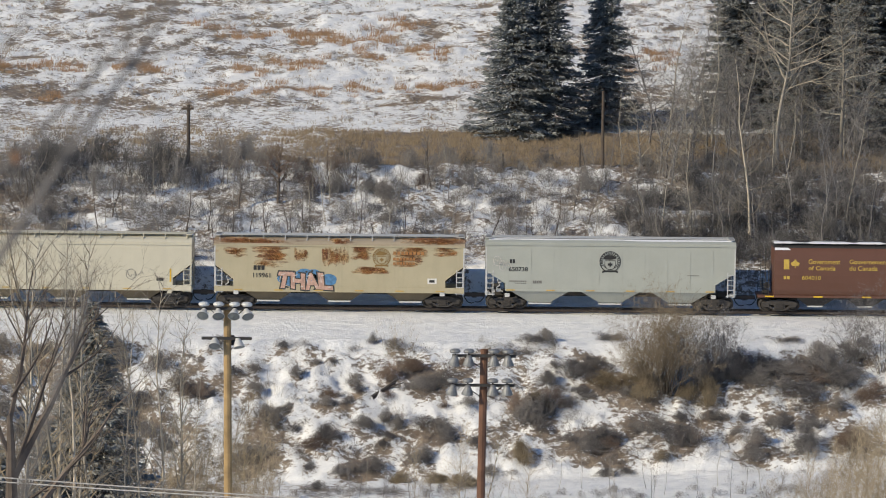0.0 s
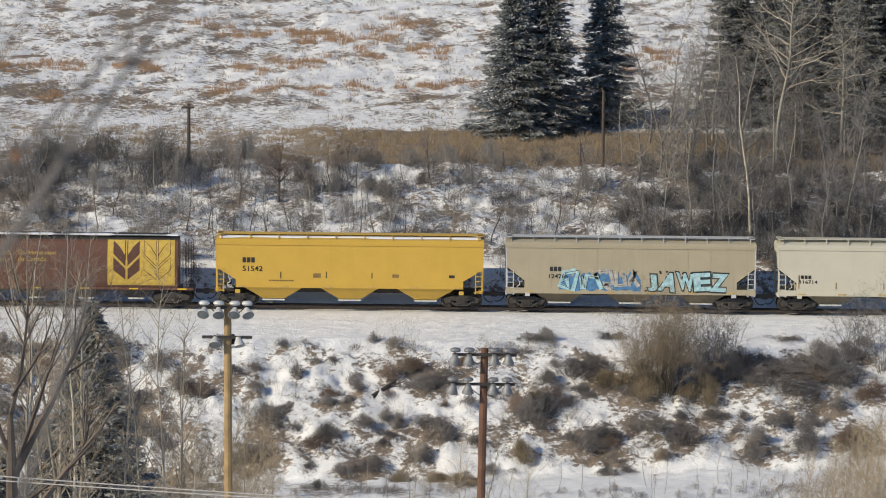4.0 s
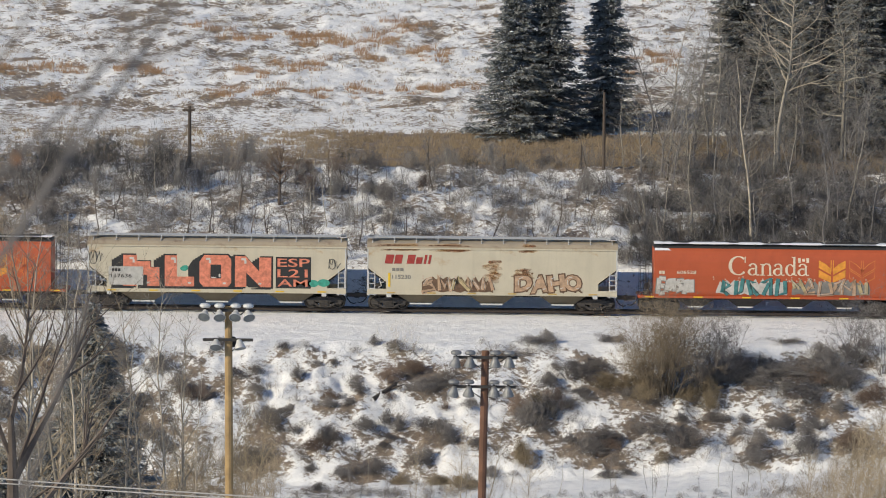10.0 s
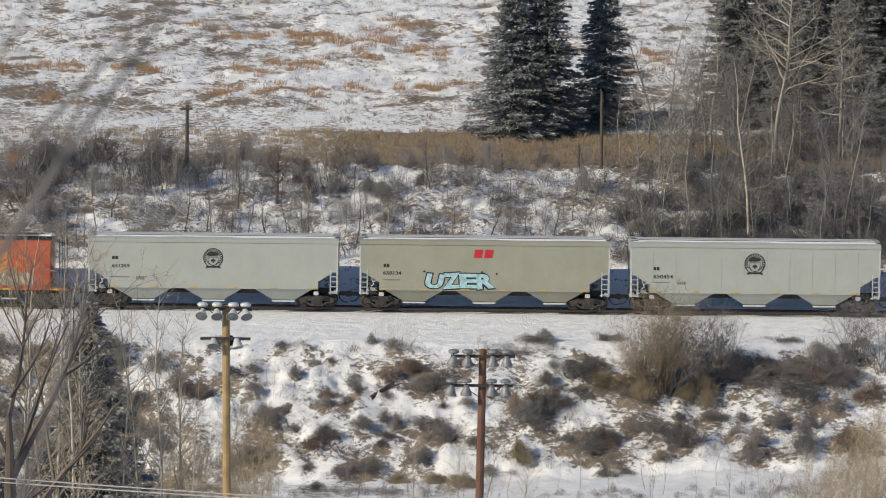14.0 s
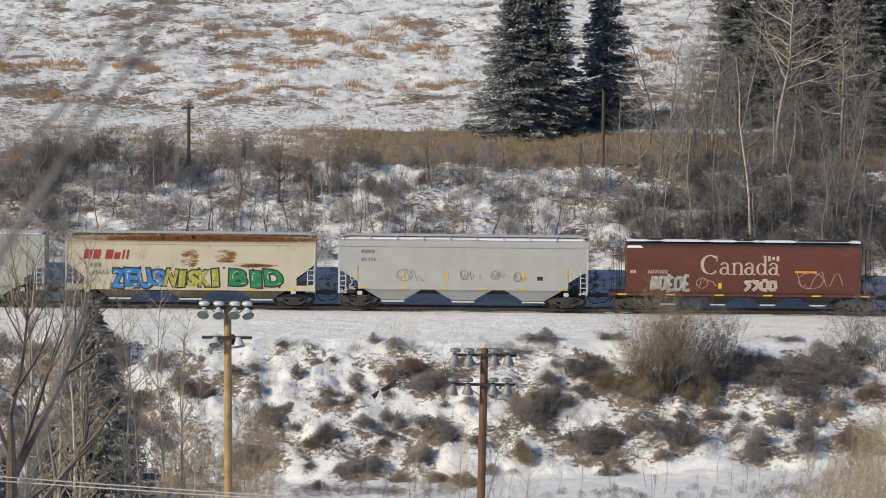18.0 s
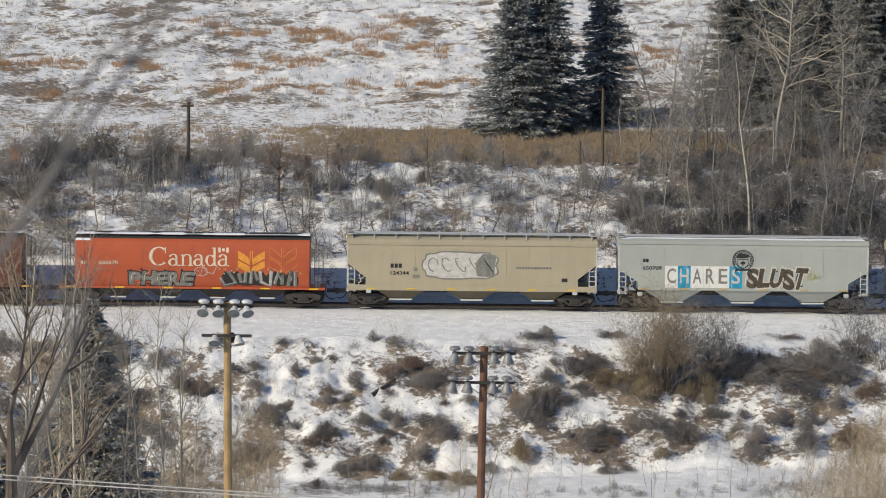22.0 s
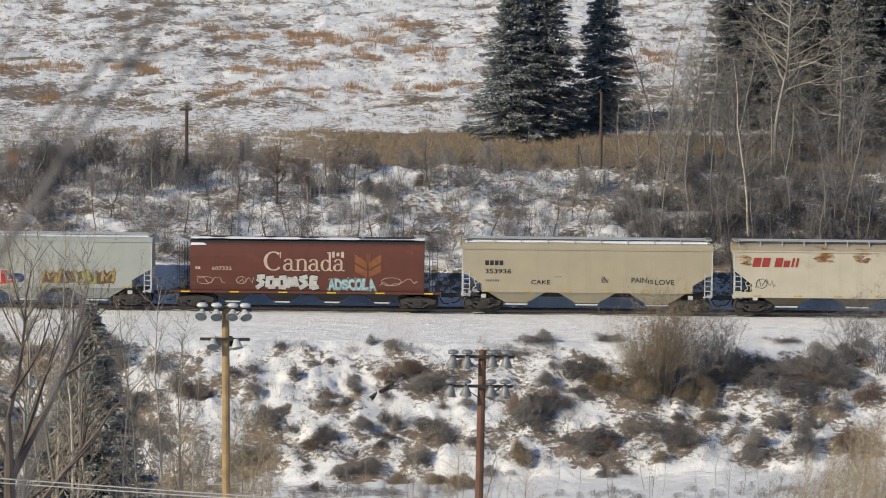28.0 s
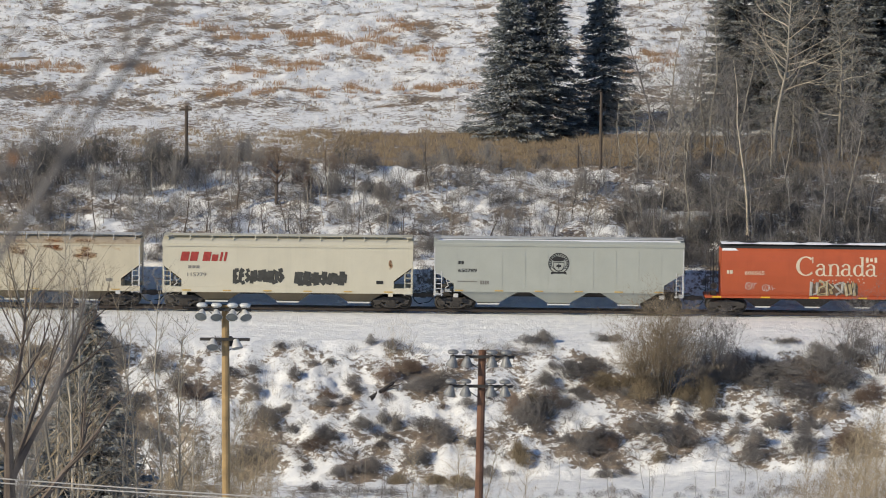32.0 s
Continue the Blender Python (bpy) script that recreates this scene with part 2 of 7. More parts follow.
# Shrubs on the slope below the track: x, y, width, height. Snow has melted round them.
SLOPE = {
    "dark": [(-0.5, -13.8, 3.4, 2.1), (4.4, -10.5, 4.0, 1.1), (6.5, -9.8, 1.4, 1.2), (-12.7, -13.2, 2.1, 0.9), (-7.2, -16.5, 1.0, 0.7), (-9.1, -13.8, 0.9, 1.1), (-5.4, -13.5, 1.1, 0.9), (-5.3, -15.0, 1.0, 0.7), (-10.9, -17.8, 2.8, 1.7), (-12.1, -20.8, 2.9, 2.1), (-10.6, -20.5, 1.7, 1.7), (-7.3, -20.0, 2.2, 1.7), (-2.8, -18.0, 1.9, 1.7), (-0.4, -19.0, 2.8, 1.7), (-4.9, -18.5, 1.3, 1.2), (-1.3, -21.5, 1.9, 1.4), (-4.8, -22.2, 2.2, 1.5), (-6.1, -22.8, 1.1, 0.9), (-8.0, -22.0, 0.8, 0.7), (-7.3, -25.8, 0.9, 0.7),
             (5.8, -17.5, 3.0, 3.0), (6.6, -14.8, 2.1, 1.4), (9.1, -12.5, 4.1, 1.6), (11.0, -9.0, 2.1, 0.8), (9.6, -20.5, 4.0, 2.2), (12.8, -18.8, 3.0, 1.9), (15.1, -20.8, 2.9, 2.2), (10.7, -22.8, 2.2, 0.9), (16.7, -16.8, 2.3, 1.3), (19.6, -21.0, 2.6, 1.9), (21.6, -21.5, 2.6, 2.2), (21.2, -18.0, 2.3, 1.3), (18.8, -17.2, 1.0, 0.8), (22.4, -12.2, 5.5, 2.0), (24.2, -14.0, 4.4, 2.3), (22.3, -8.6, 1.8, 0.7), (26.7, -10.2, 2.3, 1.3), (3.1, -22.8, 1.4, 0.9), (0.5, -20.0, 1.2, 1.0), (-14.4, -10.2, 1.6, 0.8), (18.2, -12.5, 3.2, 2.5), (8.8, -14.8, 2.1, 1.1),
             (17.4, -13.6, 3.0, 2.2), (19.2, -13.0, 3.0, 2.0), (-10.2, -10.8, 0.7, 0.6), (-8.0, -12.2, 0.8, 0.5), (-6.0, -16.5, 0.8, 0.5), (-4.4, -10.0, 0.7, 0.9), (-3.0, -10.5, 1.4, 0.7), (1.7, -16.5, 1.1, 0.7), (3.1, -14.8, 0.7, 0.7), (8.1, -16.2, 1.4, 0.9), (8.0, -19.8, 1.2, 0.7), (12.0, -15.2, 1.8, 0.9), (18.2, -19.2, 1.0, 0.7), (23.1, -18.5, 1.4, 1.0), (24.7, -16.2, 1.4, 0.9), (-11.8, -15.0, 1.2, 0.9), (-9.6, -16.5, 0.9, 0.7), (-9.1, -18.5, 0.9, 0.8), (-3.5, -20.0, 0.9, 0.6), (-6.9, -12.2, 0.5, 0.5), (2.1, -20.5, 1.0, 0.7), (6.3, -18.5, 1.0, 0.7), (19.9, -14.0, 1.4, 0.9), (14.8, -17.5, 1.0, 0.7)],
    "red": [(-2.0, -12.8, 1.8, 1.6), (-7.1, -15.0, 1.1, 0.8), (-15.5, -15.5, 1.9, 1.6), (-3.3, -13.8, 1.5, 1.4), (5.2, -16.6, 2.0, 2.2), (7.2, -16.0, 1.8, 1.6), (1.4, -12.8, 1.4, 0.8), (10.6, -20.0, 2.0, 1.4), (-7.6, -20.6, 1.6, 1.1), (23.0, -13.0, 2.6, 1.6), (27.0, -15.0, 2.1, 1.8), (25.3, -20.5, 2.9, 1.7)],
    "tan": [(12.3, -15.0, 2.6, 2.5), (16.0, -15.2, 2.4, 2.6), (10.8, -13.8, 2.7, 1.6), (4.8, -21.5, 1.7, 2.2), (1.3, -25.8, 1.9, 1.5), (-2.4, -23.5, 1.3, 0.9), (13.5, -22.0, 1.1, 0.9), (-0.2, -24.5, 1.9, 1.2), (6.0, -16.8, 1.5, 1.9)],
}


def melted(x, y):
    """How much snow the shrubs nearby have melted."""
    b = 0.0
    for rows in SLOPE.values():
        for sx, sy, w, h in rows:
            d = ((x - sx) / (0.62 * w)) ** 2 + ((y - sy + 0.2) / (0.62 * w + 0.3)) ** 2
            if d < 1.3:
                b = max(b, 0.065 * smooth(1.3, 0.1, d))
    return b


def spread(lo, hi, step, out, grow):
    mids = [lo + (hi - lo) * i / round((hi - lo) / step) for i in range(round((hi - lo) / step) + 1)]
    left, right, s = [lo], [hi], step
    while left[-1] > -out or right[-1] < out:
        s *= grow
        left.append(left[-1] - s)
        right.append(right[-1] + s)
    return left[:0:-1] + mids + right[1:]


def build_ground():
    xs = spread(-42, 42, 0.31, 2500, 1.4)
    ys = sorted(set(spread(-30, 100, 0.30, 2500, 1.3)) | {-270.0, -264.0, -258.0, -254.0, -250.0, -246.0, -242.0, -236.0, -228.0, -216.0, -205.0})
    verts = [(x, y, level(x, y)) for y in ys for x in xs]
    n = len(xs)
    faces = [(j * n + i, j * n + i + 1, (j + 1) * n + i + 1, (j + 1) * n + i) for j in range(len(ys) - 1) for i in range(n - 1)]
    me = bpy.data.meshes.new("ground")
    me.from_pydata(verts, [], faces)
    me.shade_smooth()
    # How far the snow has gone: grass terrace, the bank's brush, the hill's tussocks; the track's shoulder and the lane stay white.
    bare = np.zeros(len(verts), np.float32)
    k = 0
    for y in ys:
        ter = smooth(23, 27, y) * smooth(47, 40, y)
        for x in xs:
            b = -0.005 + 0.05 * noise.noise((x * 0.06, y * 0.06, 12))
            if y < 3:
                b = -0.01 + 0.11 * noise.noise((x * 0.33, y * 0.33, 14)) + 0.05 * smooth(-10, -20, x)
                b -= 0.3 * smooth(-11.0, -9.0, y) + 0.25 * smooth(-21.5, -24, y) * smooth(-3, 8, x)
                b += 0.02 * (abs(y) < 1.5)
                if -28 < y < -7 and abs(x) < 34:
                    b += melted(x, y)
            elif y < 25:
                b = 0.003 + 0.09 * noise.noise((x * 0.5, y * 0.5, 15)) - 0.02 * smooth(6.5, 4.5, y) + 0.045 * smooth(10, 16, x) + 0.06 * smooth(-24, -30, x)
            elif y > 50:
                b += 0.06 * noise.noise((x * 0.2, y * 0.42, 16)) - 0.09 * noise.noise((x * 0.45 + 3, y * 0.55 - x * 0.2, 9))
                b += -0.012 + 0.03 * smooth(58, 56, y) + 0.02 * smooth(2, -20, x)
            bare[k] = b + ter * (0.02 + 0.13 * smooth(-14, 0, x) * (y < 42))
            k += 1
    me.attributes.new("bare", "FLOAT", "POINT").data.foreach_set("value", bare)
    me.materials.append(M_GROUND)
    tagged(new("ground", me), "snow-covered valley ground with patches of dry grass", "ground", kind="structure")


build_ground()


# ---- mesh helpers ----
def mesh_of(name, verts, faces, material, smooth_shade=False):
    me = bpy.data.meshes.new(name)
    me.from_pydata(verts, [], faces)
    if smooth_shade:
        me.shade_smooth()
    me.materials.append(material)
    return me


def tubes(lines, sides=3, thin=0.011):
    """Tapered tubes along polylines of (point, radius); the finest twigs are flat blades."""
    verts, faces = [], []
    for line in lines:
        base = len(verts)
        if line[0][1] < thin:
            d = (line[-1][0] - line[0][0])
            u = d.cross(Vector((0.3 + 0.5 * math.sin(base), 0.9, 0.2 * math.cos(base * 1.7)))).normalized()
            for p, r in line:
                verts += [p + u * r, p - u * r]
            faces += [(base + 2 * s, base + 2 * s + 1, base + 2 * s + 3, base + 2 * s + 2) for s in range(len(line) - 1)]
            continue
        d = (line[-1][0] - line[0][0])
        if d.length < 1e-6:
            continue
        d.normalize()
        u = d.cross(Vector((0.31, 0.87, 0.13))).normalized()
        w = d.cross(u)
        for p, r in line:
            for k in range(sides):
                a = 2 * math.pi * k / sides
                verts.append(p + u * (r * math.cos(a)) + w * (r * math.sin(a)))
        for s in range(len(line) - 1):
            for k in range(sides):
                a, b = base + s * sides + k, base + s * sides + (k + 1) % sides
                faces.append((a, b, b + sides, a + sides))
    return verts, faces


def join(*packs):
    verts, faces = [], []
    for v, f in packs:
        o = len(verts)
        verts += v
        faces += [tuple(i + o for i in q) for q in f]
    return verts, faces


def grow(rng, p, d, length, r, depth, lines, bend=0.25, kids=(3, 5), angle=0.7, up=0.15, segs=4, shrink=0.55):
    """A limb with its side limbs, as polylines."""
    line, pts = [(p.copy(), r)], []
    q, dd = p.copy(), d.normalized()
    if depth == 0 and r < 0.012:
        segs = 1
    for s in range(segs):
        dd = (dd + Vector((rng.gauss(0, bend), rng.gauss(0, bend), rng.gauss(0, bend) + up)) * 0.5).normalized()
        q = q + dd * (length / segs)
        line.append((q.copy(), r * (1 - 0.8 * (s + 1) / segs)))
        pts.append((q.copy(), dd.copy(), r * (1 - 0.8 * (s + 1) / segs)))
    lines.append(line)
    if depth > 0:
        for k in range(rng.randint(*kids)):
            t = rng.uniform(0.25, 1.0)
            i = min(segs - 1, int(t * segs))
            bp, bd, br = pts[i]
            a = rng.uniform(0, 6.28)
            side = bd.cross(Vector((math.cos(a), math.sin(a), 0.3))).normalized()
            nd = (bd * math.cos(angle) + side * math.sin(angle) * rng.uniform(0.7, 1.3))
            grow(rng, bp, nd, length * shrink * rng.uniform(0.6, 1.15), max(br * 0.65, min(0.006, r * 0.6)), depth - 1, lines, bend, kids, angle, up, max(2, segs - 1), shrink)


WOOD_LINES = {}
WOOD_HALVES = {}


def woody(lines, sides, thin, material):
    """A leafless plant's mesh; its lines are kept, to part its stems from its twigs."""
    me = mesh_of("shrub", *tubes(lines, sides, thin), material)
    WOOD_LINES[me.name] = (lines, sides, thin, material)
    return me


def plant(name, me, label, category, group):
    """A thing with its woody base and crown of twigs for the plant whose mesh is given."""
    if me.name not in WOOD_HALVES:
        lines, sides, thin, material = WOOD_LINES[me.name]
        big = 0.72 * max(line[0][1] for line in lines)
        WOOD_HALVES[me.name] = [mesh_of(n, *tubes([line for line in lines if (line[0][1] >= big) == (n == "woody_base")], sides, thin), material) for n in ("woody_base", "crown")]
    root = tagged(new(name), label, category, group)
    for n, half in zip(("woody_base", "crown"), WOOD_HALVES[me.name]):
        new(n, half).parent = root
    return root


def bush_mesh(seed, twigs, material, upright=0.5, hollow=0.35, stems=22, fine=1.0):
    """A leafless dome of radius 1 and height 1: arching stems and a thick haze of twigs."""
    rng = random.Random(seed)
    lines, pts = [], []
    for i in range(stems):
        a, t = rng.uniform(0, 6.28), rng.random() ** 0.5
        tip = Vector((math.cos(a) * t * 0.85, math.sin(a) * t * 0.85, (1 - t * t * 0.75) * rng.uniform(0.75, 1.08)))
        root_ = Vector((tip.x * 0.3, tip.y * 0.3, -0.15))
        mid = root_.lerp(tip, 0.5) + Vector((rng.gauss(0, 0.06), rng.gauss(0, 0.06), 0.12))
        lines.append([(root_, fine * (0.0125 if stems > 12 else 0.0105)), (mid, fine * 0.009), (tip, fine * 0.003)])
        pts += [(mid, tip), (root_.lerp(mid, 0.7), tip)]
    lobes = [(rng.uniform(0, 6.28), rng.uniform(0.25, 0.55), rng.uniform(0.6, 1.0)) for k in range(7)]
    for i in range(twigs):
        la, lr_, lh = rng.choice(lobes)
        a, t = la + rng.gauss(0, 0.6), min(1.0, abs(lr_ + rng.gauss(0, 0.24)))
        z = lh * (1 - t * t * 0.8) * rng.uniform(hollow * 0.3, 1.0) ** 0.8
        p = Vector((math.cos(a) * t, math.sin(a) * t, z))
        d = Vector((math.cos(a) * t * (1 - upright) + rng.gauss(0, 0.45), math.sin(a) * t * (1 - upright) + rng.gauss(0, 0.45), upright + rng.gauss(0.1, 0.35))).normalized()
        ln = rng.uniform(0.10, 0.30)
        lines.append([(p - d * ln * 0.5, fine * 0.0058), (p + d * ln * 0.6, fine * 0.0028)])
    return woody(lines, 3, 0.011, material)


def fan_mesh(seed, stems, material, wide=0.9, depth=2, r=0.011):
    """An open leafless bush of radius 1 and height 1 whose branched stems can be seen one by one."""
    rng = random.Random(seed)
    lines = []
    for i in range(stems):
        a, t = rng.uniform(0, 6.28), rng.random() ** 0.6
        p = Vector((math.cos(a) * t * 0.25, math.sin(a) * t * 0.25, -0.1))
        d = Vector((math.cos(a) * t * wide, math.sin(a) * t * wide, rng.uniform(0.7, 1.0)))
        grow(rng, p, d, rng.uniform(0.6, 1.0), r, depth, lines, 0.3, (3, 5), 0.55, 0.08, 3, 0.45)
    return woody(lines, 3, r * 0.9, material)


def tall_bush(seed, stems, tall, wide, material, label, group):
    """A tall leafless bush at its true size: many stems fan out from one foot and fork into fine twigs."""
    rng = random.Random(seed)
    lines = []
    for i in range(stems):
        a, t = 2.4 * i + rng.gauss(0, 0.3), (i + 0.5) / stems
        p = Vector((math.cos(a) * t * 0.25 * wide, math.sin(a) * t * 0.25 * wide, -0.15))
        d = Vector((math.cos(a) * t * wide / tall, math.sin(a) * t * wide / tall, rng.uniform(0.75, 1.0)))
        grow(rng, p, d, tall * (1.0 - 0.45 * t * t) * rng.uniform(0.7, 1.0), rng.uniform(0.018, 0.03), 2, lines, 0.28, (13, 17), 0.75, 0.05, 5, 0.31)
    return plant("shrub", woody(lines, 4, 0.011, material), label, "shrub", group)


def tree_lines(seed, tall, r, limbs, depth=3, lean=0.05, first=0.25, angle=0.75, spread_len=0.38):
    rng = random.Random(seed)
    trunk, lines = [(Vector((0, 0, -0.3)), r * 1.15)], []
    q, dd = Vector((0, 0, 0)), Vector((rng.gauss(0, lean), rng.gauss(0, lean), 1)).normalized()
    pts = []
    for s in range(12):
        dd = (dd + Vector((rng.gauss(0, 0.07), rng.gauss(0, 0.07), 0.1))).normalized()
        trunk.append((q.copy(), r * (1 - 0.9 * s / 12)))
        pts.append((q.copy(), dd.copy(), r * (1 - 0.9 * s / 12)))
        q = q + dd * tall / 11
    for k in range(limbs):
        t = first + (1 - first) * rng.random() ** 0.9
        f = min(10.99, t * 11)
        i = int(f)
        p = pts[i][0].lerp(pts[i + 1][0], f - i)
        a = rng.uniform(0, 6.28)
        d = Vector((math.cos(a), math.sin(a), 0)) * math.sin(angle) + Vector((0, 0, 1)) * math.cos(angle)
        grow(rng, p, d, tall * spread_len * (1.15 - 0.75 * t) * rng.uniform(0.6, 1.2), max(0.012, pts[i][2] * 0.5), depth - 1, lines, 0.28, (4, 6), 0.65, 0.1, 4, 0.55)
    return [trunk], lines


def tree_thing(name, seed, tall, r, limbs, bark_mat, twig_mat, label, category, group, fat=1.0, **kw):
    trunk, lines = tree_lines(seed, tall, r, limbs, **kw)
    lines = [[(p, q * fat) for p, q in line] for line in lines]
    root = tagged(new(name), label, category, group)
    a = new("trunk", mesh_of("trunk", *tubes(trunk, 6), bark_mat, True))
    b = new("crown", mesh_of("crown", *tubes(lines), twig_mat))
    a.parent = b.parent = root
    return root


def spruce_thing(seed, tall, wide, label="tall dark green spruce with drooping boughs on snow"):
    """A cone of uneven boughs, each thick with sprays of needles, with a little snow on some."""
    rng = random.Random(seed)
    verts, faces, limbs = [], [], []
    sv, sf = [], []
    z = 0.35
    while z < tall * 0.99:
        t = z / tall
        for k in range(rng.randint(7, 9) if t < 0.9 else 5):
            a = rng.uniform(0, 6.28)
            ragged = 1 + 0.30 * noise.noise((math.cos(a) * 1.6 + seed, math.sin(a) * 1.6, z * 0.75))
            ln = (wide * (1 - t) + 0.12) * ragged * rng.uniform(0.70, 1.04)
            out = Vector((math.cos(a), math.sin(a), 0))
            side = Vector((-out.y, out.x, 0))
            fall = ln * (rng.uniform(0.08, 0.34) - 0.3 * smooth(0.75, 1.0, t))
            p0 = Vector((0, 0, z))
            curve = lambda u: p0 + out * (ln * u) + Vector((0, 0, -fall * u + 0.22 * ln * max(0.0, u - 0.6)))
            limbs.append([(p0, 0.03), (curve(0.55), 0.018), (curve(0.95), 0.007)])
            for s in range(int(20 + ln * 30)):
                u = rng.uniform(0.08, 1.0) ** 0.75
                w = 0.30 * ln * (1.08 - u) + 0.12
                q = rng.uniform(-w, w)
                c = curve(u) + side * q + Vector((0, 0, -0.10 * abs(q) - abs(rng.gauss(0, 0.10))))
                f = (out * rng.uniform(0.5, 1.0) + side * (0.5 * q / w + rng.gauss(0, 0.35)) + Vector((0, 0, rng.gauss(-0.12, 0.25)))).normalized()
                g = f.cross(Vector((rng.gauss(0, 0.6), rng.gauss(0, 0.6), 1))).normalized() * rng.uniform(0.035, 0.075)
                f = f * rng.uniform(0.16, 0.34)
                b = len(verts)
                verts += [c - f * 0.35, c + g + f * 0.2, c + f, c - g + f * 0.2]
                faces.append((b, b + 1, b + 2, b + 3))
            if rng.random() < 0.02 and t < 0.85:
                c, e = curve(rng.uniform(0.55, 0.9)) + Vector((0, 0, 0.05)), rng.uniform(0.08, 0.2)
                b = len(sv)
                sv += [c + side * e - Vector((0, 0, 0.05)), c + out * e - Vector((0, 0, 0.05)), c - side * e - Vector((0, 0, 0.05)), c - out * e - Vector((0, 0, 0.05)), c + Vector((0, 0, 0.06))]
                sf += [(b, b + 1, b + 4), (b + 1, b + 2, b + 4), (b + 2, b + 3, b + 4), (b + 3, b, b + 4)]
        z += 0.15 + 0.16 * (1 - t)
    root = tagged(new("spruce_tree"), label, "tree", "spruces")
    parts = [new("trunk", mesh_of("trunk", *join(tubes([[(Vector((0, 0, -0.3)), 0.016 * tall), (Vector((0, 0, tall)), 0.02)]], 6), tubes(limbs, 3, 0)), M_DARKBARK)), new("crown", mesh_of("crown", verts, faces, M_NEEDLE)), new("snow_clumps", mesh_of("snow_clumps", sv, sf, M_SNOWCAP))]
    parts[2]["kind"] = "stuff"
    for ob in parts:
        ob.parent = root
    return root


def twig_tree(name, seed, tall, r, limbs, bark_mat, twig_mat, label, group="", first=0.2, reach=0.3, rise=0.35, fat=1.0, crook=0.05, lean=(0, 0), kids=(5, 8)):
    """A bare tree: a crooked trunk, limbs that set out flat and turn up, and a haze of fine twigs."""
    rng = random.Random(seed)
    trunk, pts = [(Vector((0, 0, -0.3)), r * 1.15)], []
    q, dd, n = Vector((0, 0, 0)), Vector((lean[0], lean[1], 1)).normalized(), 14
    for s in range(n + 1):
        w = r * (1 - 0.93 * s / n)
        trunk.append((q.copy(), w))
        pts.append((q.copy(), w))
        dd = (dd + Vector((rng.gauss(0, crook), rng.gauss(0, crook), 0.06))).normalized()
        q = q + dd * tall / n
    lines = []
    for k in range(limbs):
        t = first + (0.99 - first) * (k + rng.random()) / limbs
        f = min(n - 0.01, t * n)
        i = int(f)
        p, w = pts[i][0].lerp(pts[i + 1][0], f - i), pts[i][1]
        a = 2.4 * k + rng.gauss(0, 0.5)
        ln = tall * reach * ((1 - t) / (1 - first)) ** 0.55 * rng.uniform(0.5, 1.15) + 0.03 * tall
        d = Vector((math.cos(a), math.sin(a), rise + 0.6 * t + rng.gauss(0, 0.15)))
        grow(rng, p, d, ln, max(0.013, w * rng.uniform(0.3, 0.5)) * fat, 2, lines, 0.30, kids, 0.75, 0.13, 5, 0.45)
    root = tagged(new(name), label, "tree", group)
    a = new("trunk", mesh_of("trunk", *tubes([trunk], 7), bark_mat, True))
    b = new("crown", mesh_of("crown", *tubes(lines), twig_mat))
    a.parent = b.parent = root
    return root


# ---- train ----
MESHES = {}


def part(name, pack, material, parent, label="", key=None, loc=None):
    """One mesh object under a thing or a part; pack is (verts, faces) or a function that makes it, kept under key."""
    me = MESHES.get(key) if key else None
    if me is None:
        v, f = pack() if callable(pack) else pack
        me = mesh_of(name, v, f, material)
        if key:
            MESHES[key] = me
    ob = new(name, me)
    ob.parent = parent
    if me.materials[0] != material:
        ob.material_slots[0].link = "OBJECT"
        ob.material_slots[0].material = material
    if loc:
        ob.location = loc
    if label:
        ob["label"] = label
    return ob


def box(x0, x1, y0, y1, z0, z1, ch=0.0):
    """A box; ch takes off its long edges."""
    if ch:
        return prism([(x0, z0 + ch), (x0 + ch, z0), (x1 - ch, z0), (x1, z0 + ch), (x1, z1 - ch), (x1 - ch, z1), (x0 + ch, z1), (x0, z1 - ch)], y0, y1)
    return prism([(x0, z0), (x1, z0), (x1, z1), (x0, z1)], y0, y1)


def prism(pts, y0, y1):
    """A polygon in x and z (counter-clockwise), given depth in y."""
    n = len(pts)
    v = [Vector((x, y0, z)) for x, z in pts] + [Vector((x, y1, z)) for x, z in pts]
    f = [tuple(range(n)), tuple(range(2 * n - 1, n - 1, -1))]
    f += [(i + n, (i + 1) % n + n, (i + 1) % n, i) for i in range(n)]
    return v, f


def loft(pts, x0, x1):
    """A cross-section in y and z, drawn out along x."""
    n = len(pts)
    v = [Vector((x0, y, z)) for y, z in pts] + [Vector((x1, y, z)) for y, z in pts]
    f = [tuple(range(n)), tuple(range(2 * n - 1, n - 1, -1))]
    f += [(i + n, (i + 1) % n + n, (i + 1) % n, i) for i in range(n)]
    return v, f


def rod(points, r, sides=5):
    return tubes([[(Vector(p), r) for p in points[i:i + 2]] for i in range(len(points) - 1)], sides)


def disc(y0, y1, r, n=20, cx=0, cz=0, r2=None):
    r2 = r if r2 is None else r2
    v = [Vector((cx + r * math.cos(6.28319 * k / n), y0, cz + r * math.sin(6.28319 * k / n))) for k in range(n)]
    v += [Vector((cx + r2 * math.cos(6.28319 * k / n), y1, cz + r2 * math.sin(6.28319 * k / n))) for k in range(n)]
    f = [tuple(range(n)), tuple(range(2 * n - 1, n - 1, -1))] + [(i + n, (i + 1) % n + n, (i + 1) % n, i) for i in range(n)]
    return v, f


